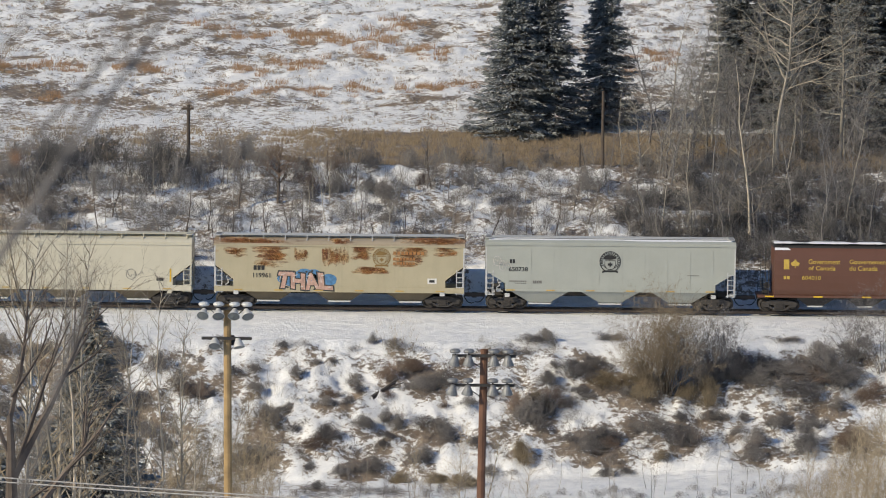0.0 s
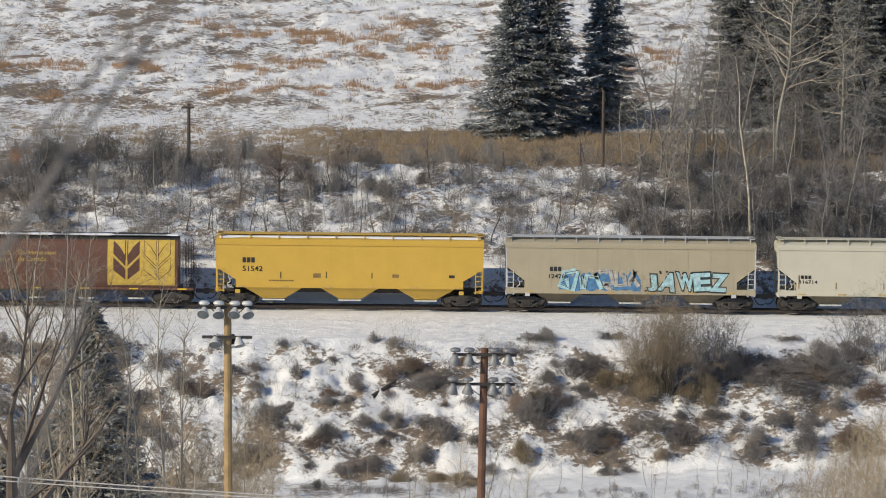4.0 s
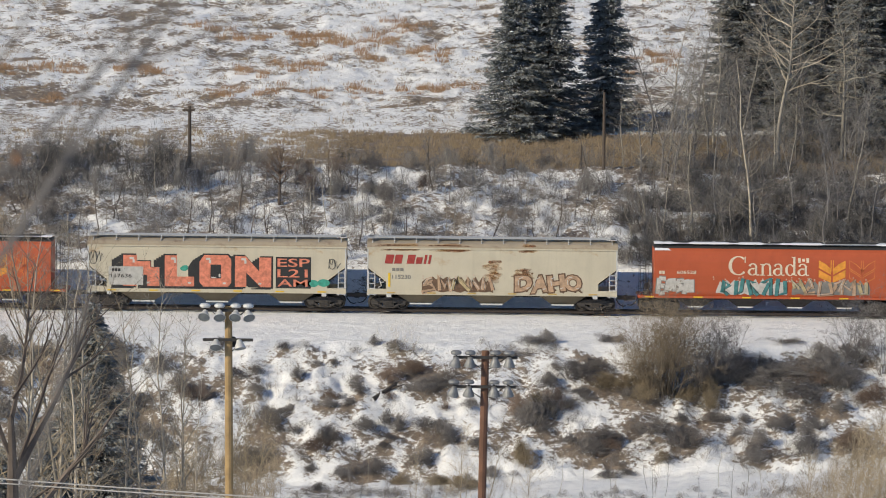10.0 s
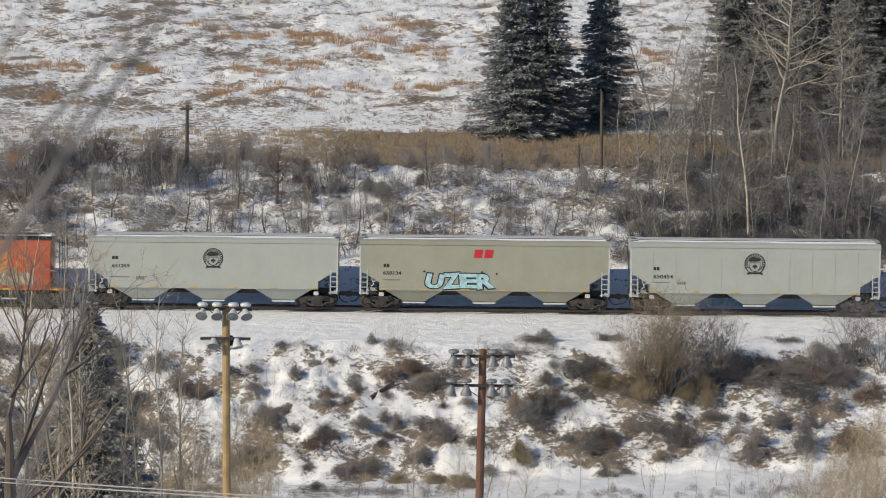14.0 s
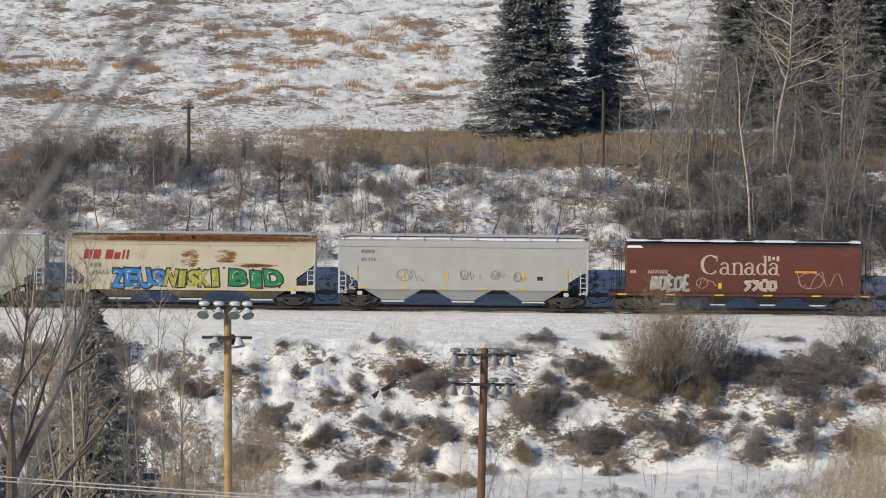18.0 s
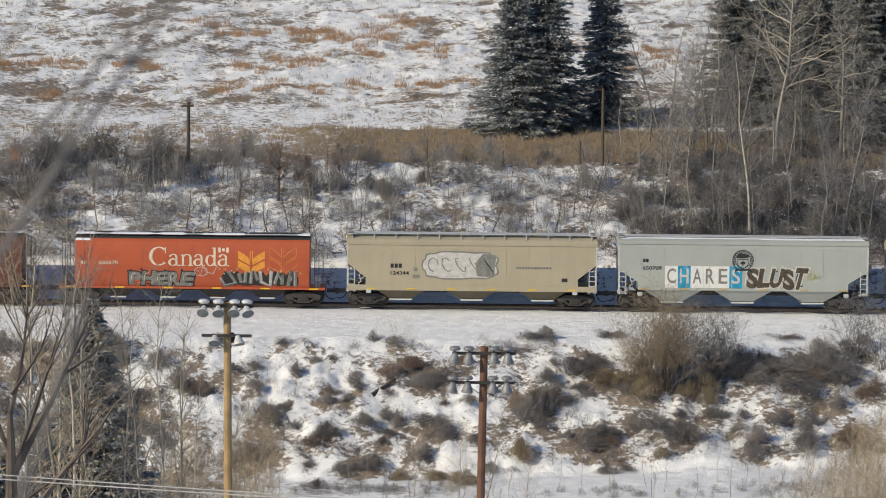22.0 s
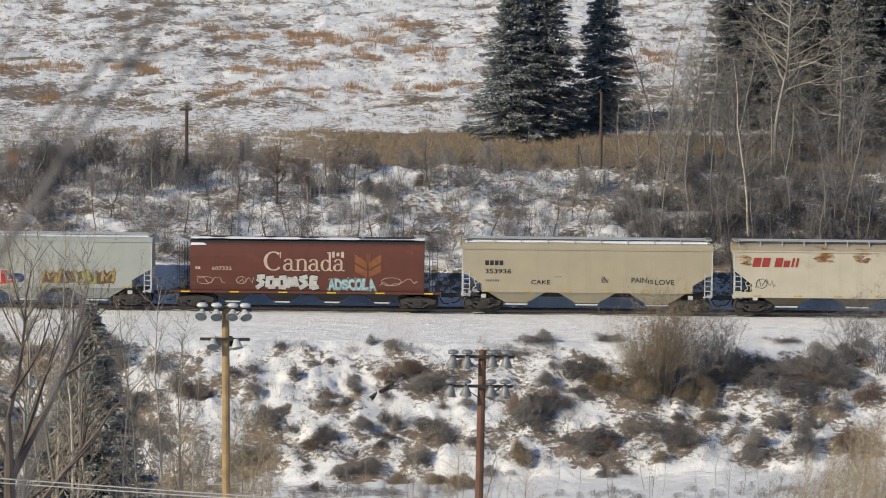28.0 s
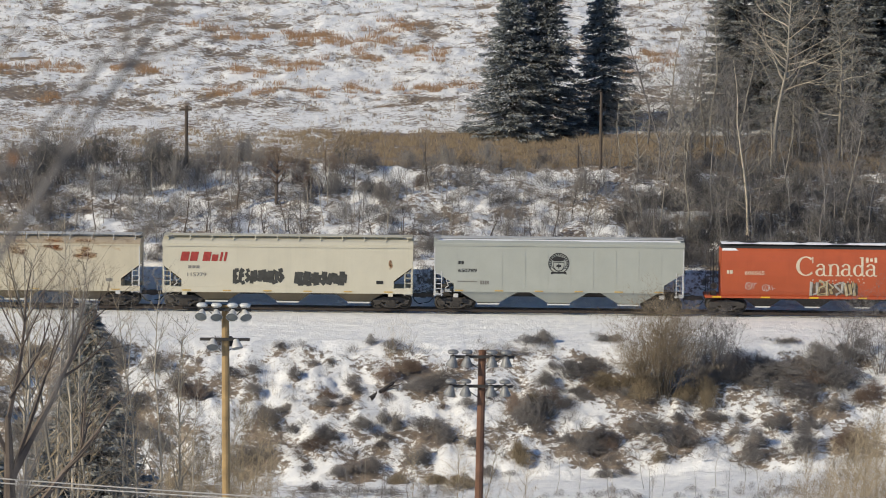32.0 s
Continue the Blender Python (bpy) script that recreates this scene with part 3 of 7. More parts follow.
def wheelset_pack():
    half = [(0.02, 0.93), (0.12, 0.93), (0.12, 0.85), (0.30, 0.80), (0.37, 0.845), (0.41, 0.83), (0.455, 0.83), (0.455, 0.70), (0.485, 0.69), (0.485, 0.64), (0.36, 0.66), (0.10, 0.62)]
    prof = [(r, -y) for r, y in half] + [(r, y) for r, y in half[::-1]]
    n = 16
    v = [Vector((r * math.cos(6.28319 * k / n), y, r * math.sin(6.28319 * k / n))) for r, y in prof for k in range(n)]
    f = [(j * n + k, (j + 1) * n + k, (j + 1) * n + (k + 1) % n, j * n + (k + 1) % n) for j in range(len(prof) - 1) for k in range(n)]
    return v, f + [tuple(range(n)), tuple(range(len(v) - 1, len(v) - n - 1, -1))]


def sideframe_pack():
    packs = []
    for s in (-1,):
        y0, y1 = -0.085, 0.085
        packs += [prism([(-1.2, 0.46), (1.2, 0.46), (1.2, 0.60), (0.55, 0.80), (-0.55, 0.80), (-1.2, 0.60)], y0, y1)]
        packs += [prism([(-0.95, 0.46), (-0.72, 0.46), (-0.30, 0.20), (-0.30, 0.12), (-0.42, 0.12)], y0, y1), prism([(0.42, 0.12), (0.30, 0.12), (0.30, 0.20), (0.72, 0.46), (0.95, 0.46)], y0, y1)]
        packs += [box(-0.42, 0.42, y0, y1, 0.10, 0.20), box(-0.36, -0.26, y0, y1, 0.18, 0.5), box(0.26, 0.36, y0, y1, 0.18, 0.5)]
        packs += [box(-1.12, -0.68, y0 - 0.03, y1 + 0.03, 0.34, 0.58, 0.05), box(0.68, 1.12, y0 - 0.03, y1 + 0.03, 0.34, 0.58, 0.05)]
    return join(*packs)


def springs_pack():
    left, right = [], []
    for k in range(9):
        z = 0.20 + 0.05 * k
        left.append((-0.27 + 0.03 * (k % 2), z))
        right.append((0.27 - 0.03 * (k % 2), z))
    return prism(right + left[::-1], -0.12, 0.06)


def truck(car, x):
    tr = part("truck", lambda: box(-0.22, 0.22, -1.1, 1.1, 0.5, 0.85, 0.04), M_TRUCK, car, "grimy black cast steel wheel truck", "bolster", (x, 0, 0))
    for y in (-1.035, 1.035):
        part("side_frame", sideframe_pack, M_TRUCK, tr, key="sideframe", loc=(0, y, 0))
        part("spring_nest", springs_pack, M_TREAD, tr, key="springs", loc=(0, y, 0)).rotation_euler[2] = 0 if y < 0 else math.pi
    for s in (-0.89, 0.89):
        part("wheelset", wheelset_pack, M_TREAD, tr, key="wheelset", loc=(s, 0, 0.455))


def ladder_pack(z0, z1, rungs, w, t=0.06):
    packs = [box(-w, -w + t, -t / 2, t / 2, z0, z1), box(w - t, w, -t / 2, t / 2, z0, z1)]
    for k in range(rungs):
        z = z0 + (z1 - z0) * (k + 0.5) / rungs
        packs.append(box(-w, w, -0.045, -0.005, z - 0.4 * t, z + 0.4 * t))
    return join(*packs)


def ends(car, half, metal, kind):
    """Couplers, hoses, end sills and uncoupling levers of both ends."""
    for s in (-1, 1):
        reach = half + (0.72 if kind != "barrel" else 0.85)
        part("coupler", lambda: join(box(0, 0.62, -0.1, 0.1, 0.72, 0.98, 0.03), box(0.52, 0.76, -0.17, 0.15, 0.66, 1.02, 0.05)), M_TRUCK, car, key="coupler", loc=(s * (reach - 0.72), 0, 0)).rotation_euler[2] = 0 if s > 0 else math.pi
        pts = [(0, -0.35, 0.8), (0.12, -0.36, 0.55), (0.30, -0.34, 0.36), (0.5, -0.32, 0.30), (0.66, -0.3, 0.34)]
        part("air_hose", lambda: rod(pts, 0.035), M_BLACK, car, key="hose", loc=(s * half, 0, 0)).rotation_euler[2] = 0 if s > 0 else math.pi


def roof_walk(car, L, metal, brackets, z=4.74):
    part("running_board", lambda: join(box(-L / 2, L / 2, -0.75, -0.30, z, z + 0.035), box(-L / 2, L / 2, 0.30, 0.75, z, z + 0.035), *[box(-L / 2 + 0.05, -L / 2 + 0.4, -1.2, 1.2, z, z + 0.035), box(L / 2 - 0.4, L / 2 - 0.05, -1.2, 1.2, z, z + 0.035)]), metal, car, "galvanised roof running board", "walk%.2f" % L)
    n = brackets
    for k in range(n):
        x = -L / 2 + 0.35 + (L - 0.7) * k / (n - 1)
        for s in (-1, 1):
            part("bracket", lambda: rod([(0, s * 0.75, z), (0.0, s * 1.42, 4.43)], 0.04, 4), metal, car, key="bracket%.2f%d" % (z, s), loc=(x, 0, 0))
    part("hatch", lambda: join(*[box(-L / 2 + 0.6 + (L - 1.2) * k / 4, -L / 2 + 0.52 + (L - 1.2) * (k + 1) / 4, -0.26, 0.26, 4.5, 4.76, 0.05) for k in range(4)]), metal, car, "long roof loading hatch covers", "hatch%.2f" % L)


def hopper_car(L, paint_mat, kind="flush", under=None, label="", trim=None, brackets=12, snow=True, dashes="yellow", roof=None, high=False):
    """A covered grain hopper. flush: sides run on into the bays; sill: a full-length sill, with set-back dark bays."""
    trim = trim or M_ALU
    under = under or paint_mat
    car = tagged(new("hopper_car"), label, "freight car", "freight cars of the train")
    h, top, rise = L / 2, 4.50 if high else 4.28, 0.55 if high else 1.0
    zs = 1.28 if kind == "flush" else 1.12
    cut, zin, ztop = (1.32, 1.78, 2.55) if kind == "flush" else (1.25, 1.55, 2.80)
    sil = [(-h + cut, zs), (h - cut, zs), (h - cut, zin + 0.35 * (kind == "sill")), (h - 0.06, ztop), (h, ztop + 0.25), (h, top), (-h, top), (-h, ztop + 0.25), (-h + 0.06, ztop), (-h + cut, zin + 0.35 * (kind == "sill"))]
    body = part("body", lambda: prism(sil, -1.58, 1.58), paint_mat, car, key="body%s%.2f%d" % (kind, L, high))
    sec = [(-1.60, top - 0.16), (-1.60, top), (-1.38, top + 0.17 * rise), (-0.9, top + 0.27 * rise), (0, top + 0.33 * rise), (0.9, top + 0.27 * rise), (1.38, top + 0.17 * rise), (1.60, top), (1.60, top - 0.16)]
    part("roof", lambda: loft(sec[::-1], -h - 0.02, h + 0.02), roof or paint_mat, car, "rust-stained roof" if roof else "", key="roof%.2f%d" % (L, high))
    part("eave_angle", lambda: join(box(-h - 0.03, h + 0.03, -1.63, -1.58, top - 0.19, top - 0.10), box(-h - 0.03, h + 0.03, 1.58, 1.63, top - 0.19, top - 0.10)), paint_mat, car, key="eave%.2f%d" % (L, high))
    roof_walk(car, L, trim, brackets)
    if snow:
        rng = random.Random(int(L * 100))
        v, f = [], []
        n = 60
        for k in range(n + 1):
            x = -h + 0.2 + (L - 0.4) * k / n
            w = max(0.0, 0.10 + 0.45 * noise.noise((x * 0.5, 0.5, 2))) + 0.01
            v += [Vector((x, -1.0 - w * 0.55, top + 0.262 * rise - w * 0.09)), Vector((x, -1.0, top + 0.33 * rise)), Vector((x, -0.55, top + 0.36 * rise))]
        for k in range(n):
            f += [(3 * k, 3 * k + 3, 3 * k + 4, 3 * k + 1), (3 * k + 1, 3 * k + 4, 3 * k + 5, 3 * k + 2)]
        part("snow_cap", (v, f), M_SNOWCAP, car, "thin ridge of old snow on the roof", "snow%.2f%d" % (L, high))
    # bays and outlet gates
    span = L - 2 * cut
    for k in (-1, 0, 1):
        x = k * span * 0.335
        if kind == "flush":
            pack = lambda: prism_taper([(-1.95, zs), (1.95, zs)], [(-0.72, 0.5), (0.72, 0.5)], 1.57, 1.0)
        else:
            pack = lambda: prism_taper([(-1.72, zs), (1.72, zs)], [(-0.78, 0.48), (0.78, 0.48)], 1.25, 0.95)
        part("hopper_bay", pack, under, car, key="bay" + kind, loc=(x, 0, 0))
        part("outlet_gate", lambda: join(box(-0.72, 0.72, -0.98, 0.98, 0.34, 0.42), box(-0.75, 0.75, -1.08, -0.98, 0.38, 0.46)), M_GATE, car, "pale outlet gate under a hopper bay", key="gate", loc=(x, 0, 0))
    part("center_sill", lambda: box(-h + 0.1, h - 0.1, -0.3, 0.3, 0.85, 1.2), M_TRUCK, car, key="csill%.2f" % L)
    # side sill and its strips
    if kind == "flush":
        part("side_sill", lambda: join(box(-h + cut, h - cut, -1.61, -1.56, zs - 0.02, zs + 0.10), box(-h + cut, h - cut, 1.56, 1.61, zs - 0.02, zs + 0.10)), paint_mat, car, key="sill%s%.2f" % (kind, L))
    else:
        part("side_sill", lambda: join(box(-h, h, -1.62, -1.50, zs - 0.06, zs + 0.30, 0.03), box(-h, h, 1.50, 1.62, zs - 0.06, zs + 0.30, 0.03)), paint_mat, car, key="sill%s%.2f" % (kind, L))
    if dashes:
        strip = M_YELLOW if dashes == "yellow" else M_RUSTYEL
        for k in range(6):
            x = -h + cut + 0.35 + (L - 2 * cut - 0.7) * k / 5
            part("reflector", lambda: box(-0.28, 0.28, -1.632, -1.60, -0.04, 0.04), strip, car, key="reflector", loc=(x, -0.004 if kind == "flush" else -0.012, zs + 0.06))
    for s in (-1, 1):
        # end frame: sill, bolster box, corner posts, ladders
        part("end_sill", lambda: box(-0.30, 0.02, -1.5, 1.5, 0.98, 1.16, 0.03), trim, car, key="endsill", loc=(s * h if s > 0 else -h + 0.28, 0, 0))
        for y in (-1.52, 1.52):
            part("step", lambda: box(-0.62, -0.02, -0.04, 0.04, 1.0, 1.07), trim, car, key="step", loc=(s * h if s > 0 else -h + 0.64, y, 0))
        for y in (-1.58, 1.58):
            part("jacking_pad", lambda: box(-0.16, 0.16, -0.08, 0.08, 0.88, 1.12, 0.03), trim, car, key="pad", loc=(s * (h - 1.45), y, 0))
        for y in (-1.55, 1.55):
            part("corner_post", lambda: box(-0.04, 0.04, -0.04, 0.04, 1.1, 4.2), trim, car, key="post", loc=(s * (h - 0.04), y, 0))
            part("ladder", lambda: ladder_pack(0.95, 2.62, 5, 0.24), trim, car, key="ladder", loc=(s * (h - 0.30), y - 0.02 if y < 0 else y + 0.02, 0))
        part("slope_sheet", lambda: ([Vector(p) for p in ((0, -1.45, 2.75), (0, 1.45, 2.75), (-2.2, 1.45, 1.0), (-2.2, -1.45, 1.0), (-0.03, -1.45, 2.70), (-0.03, 1.45, 2.70), (-2.23, 1.45, 0.97), (-2.23, -1.45, 0.97))], [(0, 1, 2, 3), (7, 6, 5, 4), (0, 3, 7, 4), (1, 5, 6, 2)]), under, car, key="slope", loc=(s * (h - 0.03), 0, 0)).rotation_euler[2] = 0 if s > 0 else math.pi
    part("brake_cylinder", lambda: rod([(-0.35, -0.8, 1.55), (0.25, -0.8, 1.55)], 0.16, 8), M_DARKSTEEL, car, key="brakecyl", loc=(-h + 0.75, 0, 0))
    hoop = [(0.17 * math.cos(0.785 * k), -1.42, 0.17 * math.sin(0.785 * k)) for k in range(9)]
    part("brake_wheel", lambda: rod(hoop, 0.03, 5), M_ALU, car, "pale hoop of the hand brake", key="hoop", loc=(-h + 0.98, 0, 1.98))
    part("brake_pipe", lambda: rod([(0, -1.4, 0.62), (0.1, -1.42, 0.35), (-0.12, -1.44, 0.2), (0.06, -1.44, 0.02), (0.3, -1.42, -0.06)], 0.035, 5), M_ALU, car, "bent pale brake pipe", key="brakepipe", loc=(-h + 0.86, 0, 1.28))
    part("brake_valve", lambda: join(box(-0.2, 0.12, -1.35, -1.0, 0.0, 0.2, 0.04), box(-0.5, -0.28, -1.4, -1.1, -0.05, 0.12, 0.03)), M_ALU, car, "grey brake valve on the end sill", key="brakevalve", loc=(-h + 0.92, 0, 1.2))
    ends(car, h, trim, kind)
    for s in (-1, 1):
        truck(car, s * (h - 1.42))
    return car


def prism_taper(top, bot, wt, wb):
    (x0, z1), (x1, _) = top
    (a0, z0), (a1, _) = bot
    v = [Vector(p) for p in ((x0, -wt, z1), (x1, -wt, z1), (x1, wt, z1), (x0, wt, z1), (a0, -wb, z0), (a1, -wb, z0), (a1, wb, z0), (a0, wb, z0))]
    return v, [(0, 3, 2, 1), (4, 5, 6, 7), (0, 1, 5, 4), (1, 2, 6, 5), (2, 3, 7, 6), (3, 0, 4, 7)]


BARREL = [(1.12, 1.30), (1.5, 1.44), (2.0, 1.53), (2.5, 1.58), (3.0, 1.58), (3.45, 1.55), (3.85, 1.46), (4.15, 1.34), (4.31, 1.18)]


def barrel_car(L, paint_mat, label, lower=None):
    """A cylindrical-sided government grain hopper with open end platforms."""
    car = tagged(new("hopper_car"), label, "freight car", "freight cars of the train")
    h, H = L / 2, L / 2 + 1.05
    side = [(-y, z) for z, y in BARREL]
    sec = [(-1.18, 4.31)] + side[::-1][1:] + [(y, z) for z, y in BARREL]
    part("body", lambda: loft(sec, -h, h), paint_mat, car, key="barrel%.2f" % L)
    top = [(-1.20, 4.28), (-1.20, 4.32), (-0.95, 4.40), (-0.45, 4.46), (0.45, 4.46), (0.95, 4.40), (1.20, 4.32), (1.20, 4.28)]
    part("roof", lambda: loft(top[::-1], -h - 0.02, h + 0.02), M_DARKSTEEL, car, "dark roof with long hatches", key="broof%.2f" % L)
    part("running_board", lambda: join(box(-h, h, -0.85, -0.42, 4.56, 4.60), box(-h, h, 0.42, 0.85, 4.56, 4.60)), M_ALU, car, key="bwalk%.2f" % L)
    part("hatch", lambda: join(*[box(-h + 0.4 + (L - 0.8) * k / 4, -h + 0.3 + (L - 0.8) * (k + 1) / 4, -0.3, 0.3, 4.42, 4.66, 0.06) for k in range(4)]), M_DARKSTEEL, car, key="bhatch%.2f" % L)
    for k in range(8):
        part("bracket", lambda: rod([(0, -0.85, 4.57), (0, -1.1, 4.33)], 0.03, 4), M_DARKSTEEL, car, key="bbracket", loc=(-h + 0.5 + (L - 1) * k / 7, 0, 0))
    v, f = [], []
    for k in range(71):
        x = -h + L * k / 70
        w = 0.22 + 0.5 * max(-0.35, noise.noise((x * 0.45, 1.5, 2)))
        q = smooth(-0.45, 0.05, noise.noise((x * 0.55, 4.5, 2)) + 0.5 * noise.noise((x * 1.7, 1.5, 7)))
        v += [Vector((x, -0.89, 4.60 - 0.05 * q)), Vector((x, -0.87, 4.605 + 0.015 * q)), Vector((x, -0.40 - 0.4 * (1 - q), 4.61 + 0.06 * q))]
    f = [q for k in range(70) for q in ((3 * k, 3 * k + 3, 3 * k + 4, 3 * k + 1), (3 * k + 1, 3 * k + 4, 3 * k + 5, 3 * k + 2))]
    part("snow_cap", (v, f), M_SNOWCAP, car, "old snow on the running board", "bsnow%.2f" % L)
    part("snow_patch", lambda: ([Vector(p) for p in ((0, -1.36, 4.15), (1.1, -1.36, 4.16), (0.9, -1.21, 4.30), (0.05, -1.21, 4.31))], [(0, 1, 2, 3)]), M_SNOWCAP, car, key="snowpatch", loc=(-h, 0, 0))
    part("side_sill", lambda: join(box(-H, H, -1.42, -1.25, 1.0, 1.14, 0.03), box(-H, H, 1.25, 1.42, 1.0, 1.14, 0.03)), paint_mat, car, key="bsill%.2f" % L)
    part("center_sill", lambda: box(-H, H, -0.3, 0.3, 0.8, 1.1), M_TRUCK, car, key="bcsill%.2f" % L)
    for k in range(6):
        x = -H + 0.75 + (2 * H - 1.5) * k / 5
        part("reflector", lambda: box(-0.3, 0.3, -0.02, 0.0, -0.045, 0.045), M_YELLOW, car, key="breflector", loc=(x, -1.425, 1.07))
    for k in range(4):
        x = (k - 1.5) * 3.3
        part("hopper_bay", lambda: prism_taper([(-1.5, 1.1), (1.5, 1.1)], [(-0.55, 0.42), (0.55, 0.42)], 1.2, 0.8), M_TRUCK, car, key="bbay", loc=(x, 0, 0))
        part("outlet_gate", lambda: box(-0.5, 0.5, -0.86, 0.86, 0.33, 0.42), M_GATE, car, key="bgate", loc=(x, 0, 0))
    for s in (-1, 1):
        part("end_platform", lambda: box(-1.08, 0, -1.4, 1.4, 0.98, 1.12), paint_mat, car, key="bplat", loc=(H if s > 0 else -H + 1.08, 0, 0))
        for y in (-1.3, 1.3):
            part("corner_post", lambda: rod([(0, 0, 1.1), (0, 0, 4.2)], 0.022, 5), M_DARKSTEEL, car, key="bpost", loc=(s * (h + 0.35), y, 0))
            part("ladder", lambda: ladder_pack(1.1, 4.2, 6, 0.18, 0.032), M_DARKSTEEL, car, key="bladder", loc=(s * (h + 0.72), y * 0.8, 0))
        part("brake_gear", lambda: join(box(-0.2, 0.2, -0.9, -0.5, 1.12, 1.42, 0.05), disc(-0.95, -0.91, 0.22, 12, 0.05, 1.75)), M_ALU if s > 0 else M_DARKSTEEL, car, key="bgear", loc=(s * (h + 0.5), 0, 0))
    ends(car, H - 0.05, M_DARKSTEEL, "barrel")
    for s in (-1, 1):
        truck(car, s * (H - 1.45))
    return car


# ---- lettering, emblems and sprayed pieces on the cars ----
M_RUSTYEL = plain("faded_yellow_strip", (0.55, 0.38, 0.12), 0.6)
INK = {"BLACK": M_BLACK, "WHITE": M_WHITE, "YELLOW": M_YELLOW}
for ink, col in {
    "GREY": (0.22, 0.21, 0.19), "RED": (0.34, 0.042, 0.034), "RED2": (0.55, 0.02, 0.03), "OCHRE": (0.24, 0.15, 0.05), "OUTW": (0.55, 0.53, 0.49),
    "GOLD": (0.56, 0.385, 0.075), "BROWNP": (0.10, 0.045, 0.03), "BROWNG": (0.24, 0.09, 0.03), "CREAM": (0.68, 0.58, 0.44), "TANW": (0.55, 0.42, 0.32),
    "ORANGE": (0.72, 0.30, 0.04), "ORANGEL": (0.66, 0.24, 0.06), "PATCHG": (0.46, 0.45, 0.42), "RUSTL": (0.40, 0.25, 0.11), "RUST": (0.33, 0.165, 0.06), "RUST2": (0.20, 0.075, 0.03),
    "G_BLUE": (0.10, 0.26, 0.48), "G_PINK": (0.62, 0.40, 0.32), "G_CYAN": (0.44, 0.70, 0.75), "G_GREEN": (0.20, 0.28, 0.09), "G_OLIVE": (0.46, 0.44, 0.06),
    "G_SALMON": (0.78, 0.26, 0.16), "G_TEAL": (0.06, 0.38, 0.28), "G_TEALD": (0.08, 0.27, 0.27), "G_TAN": (0.55, 0.37, 0.24), "G_BROWN": (0.17, 0.10, 0.06),
    "G_BLUE2": (0.04, 0.24, 0.58), "G_GREEN2": (0.02, 0.26, 0.09), "G_GREYW": (0.5, 0.48, 0.44), "G_GREYM": (0.25, 0.25, 0.22),
    "G_BLUE3": (0.02, 0.34, 0.56), "G_DBROWN": (0.10, 0.075, 0.045), "G_RUST": (0.36, 0.23, 0.16), "G_RED": (0.58, 0.04, 0.04), "G_NAVY": (0.03, 0.06, 0.16),
    "G_GOLD": (0.48, 0.31, 0.08), "G_CHAR": (0.06, 0.06, 0.055), "G_CREAM2": (0.55, 0.44, 0.24),
}.items():
    col = tuple(0.82 * c for c in col) if ink.startswith("G_") else col
    INK[ink] = plain("sprayed_" + ink.lower() if ink.startswith("G_") else "lettering_" + ink.lower(), col, 0.65, 0, 0.32 if ink.startswith("G_") else 0.18, 3.2)

def wash(name, col, cover):
    """A thin broken wash of rust that lets the paint show through."""
    def build(nt, bs):
        bs.inputs["Base Color"].default_value = (*col, 1)
        bs.inputs["Roughness"].default_value = 0.8
        nt.links.new(ramp(nt, mix(nt, 0.5, tex(nt, 1.3, 5, 0.6), tex(nt, 5.0, 5, 0.7, (0.5, 1, 2.0))), [(0.40, (0, 0, 0)), (0.64, (cover,) * 3)]), bs.inputs["Alpha"])
    return mat(name, build)


INK["RUSTL"], INK["RUST"], INK["RUST2"] = wash("pale_rust_wash", (0.42, 0.24, 0.09), 0.6), wash("orange_rust_wash", (0.33, 0.15, 0.05), 0.75), wash("dark_rust_wash", (0.2, 0.075, 0.03), 0.9)
INK["RUSTI"] = plain("lettering_rust", (0.33, 0.165, 0.06), 0.7)

SIDES = {
    "flush": [(1.0, 1.616), (1.375, 1.616), (1.40, 1.586), (5, 1.586)],
    "sill": [(0.9, 1.626), (1.41, 1.626), (1.44, 1.586), (5, 1.586)],
    "barrel": [(z, y + 0.006) for z, y in BARREL],
}


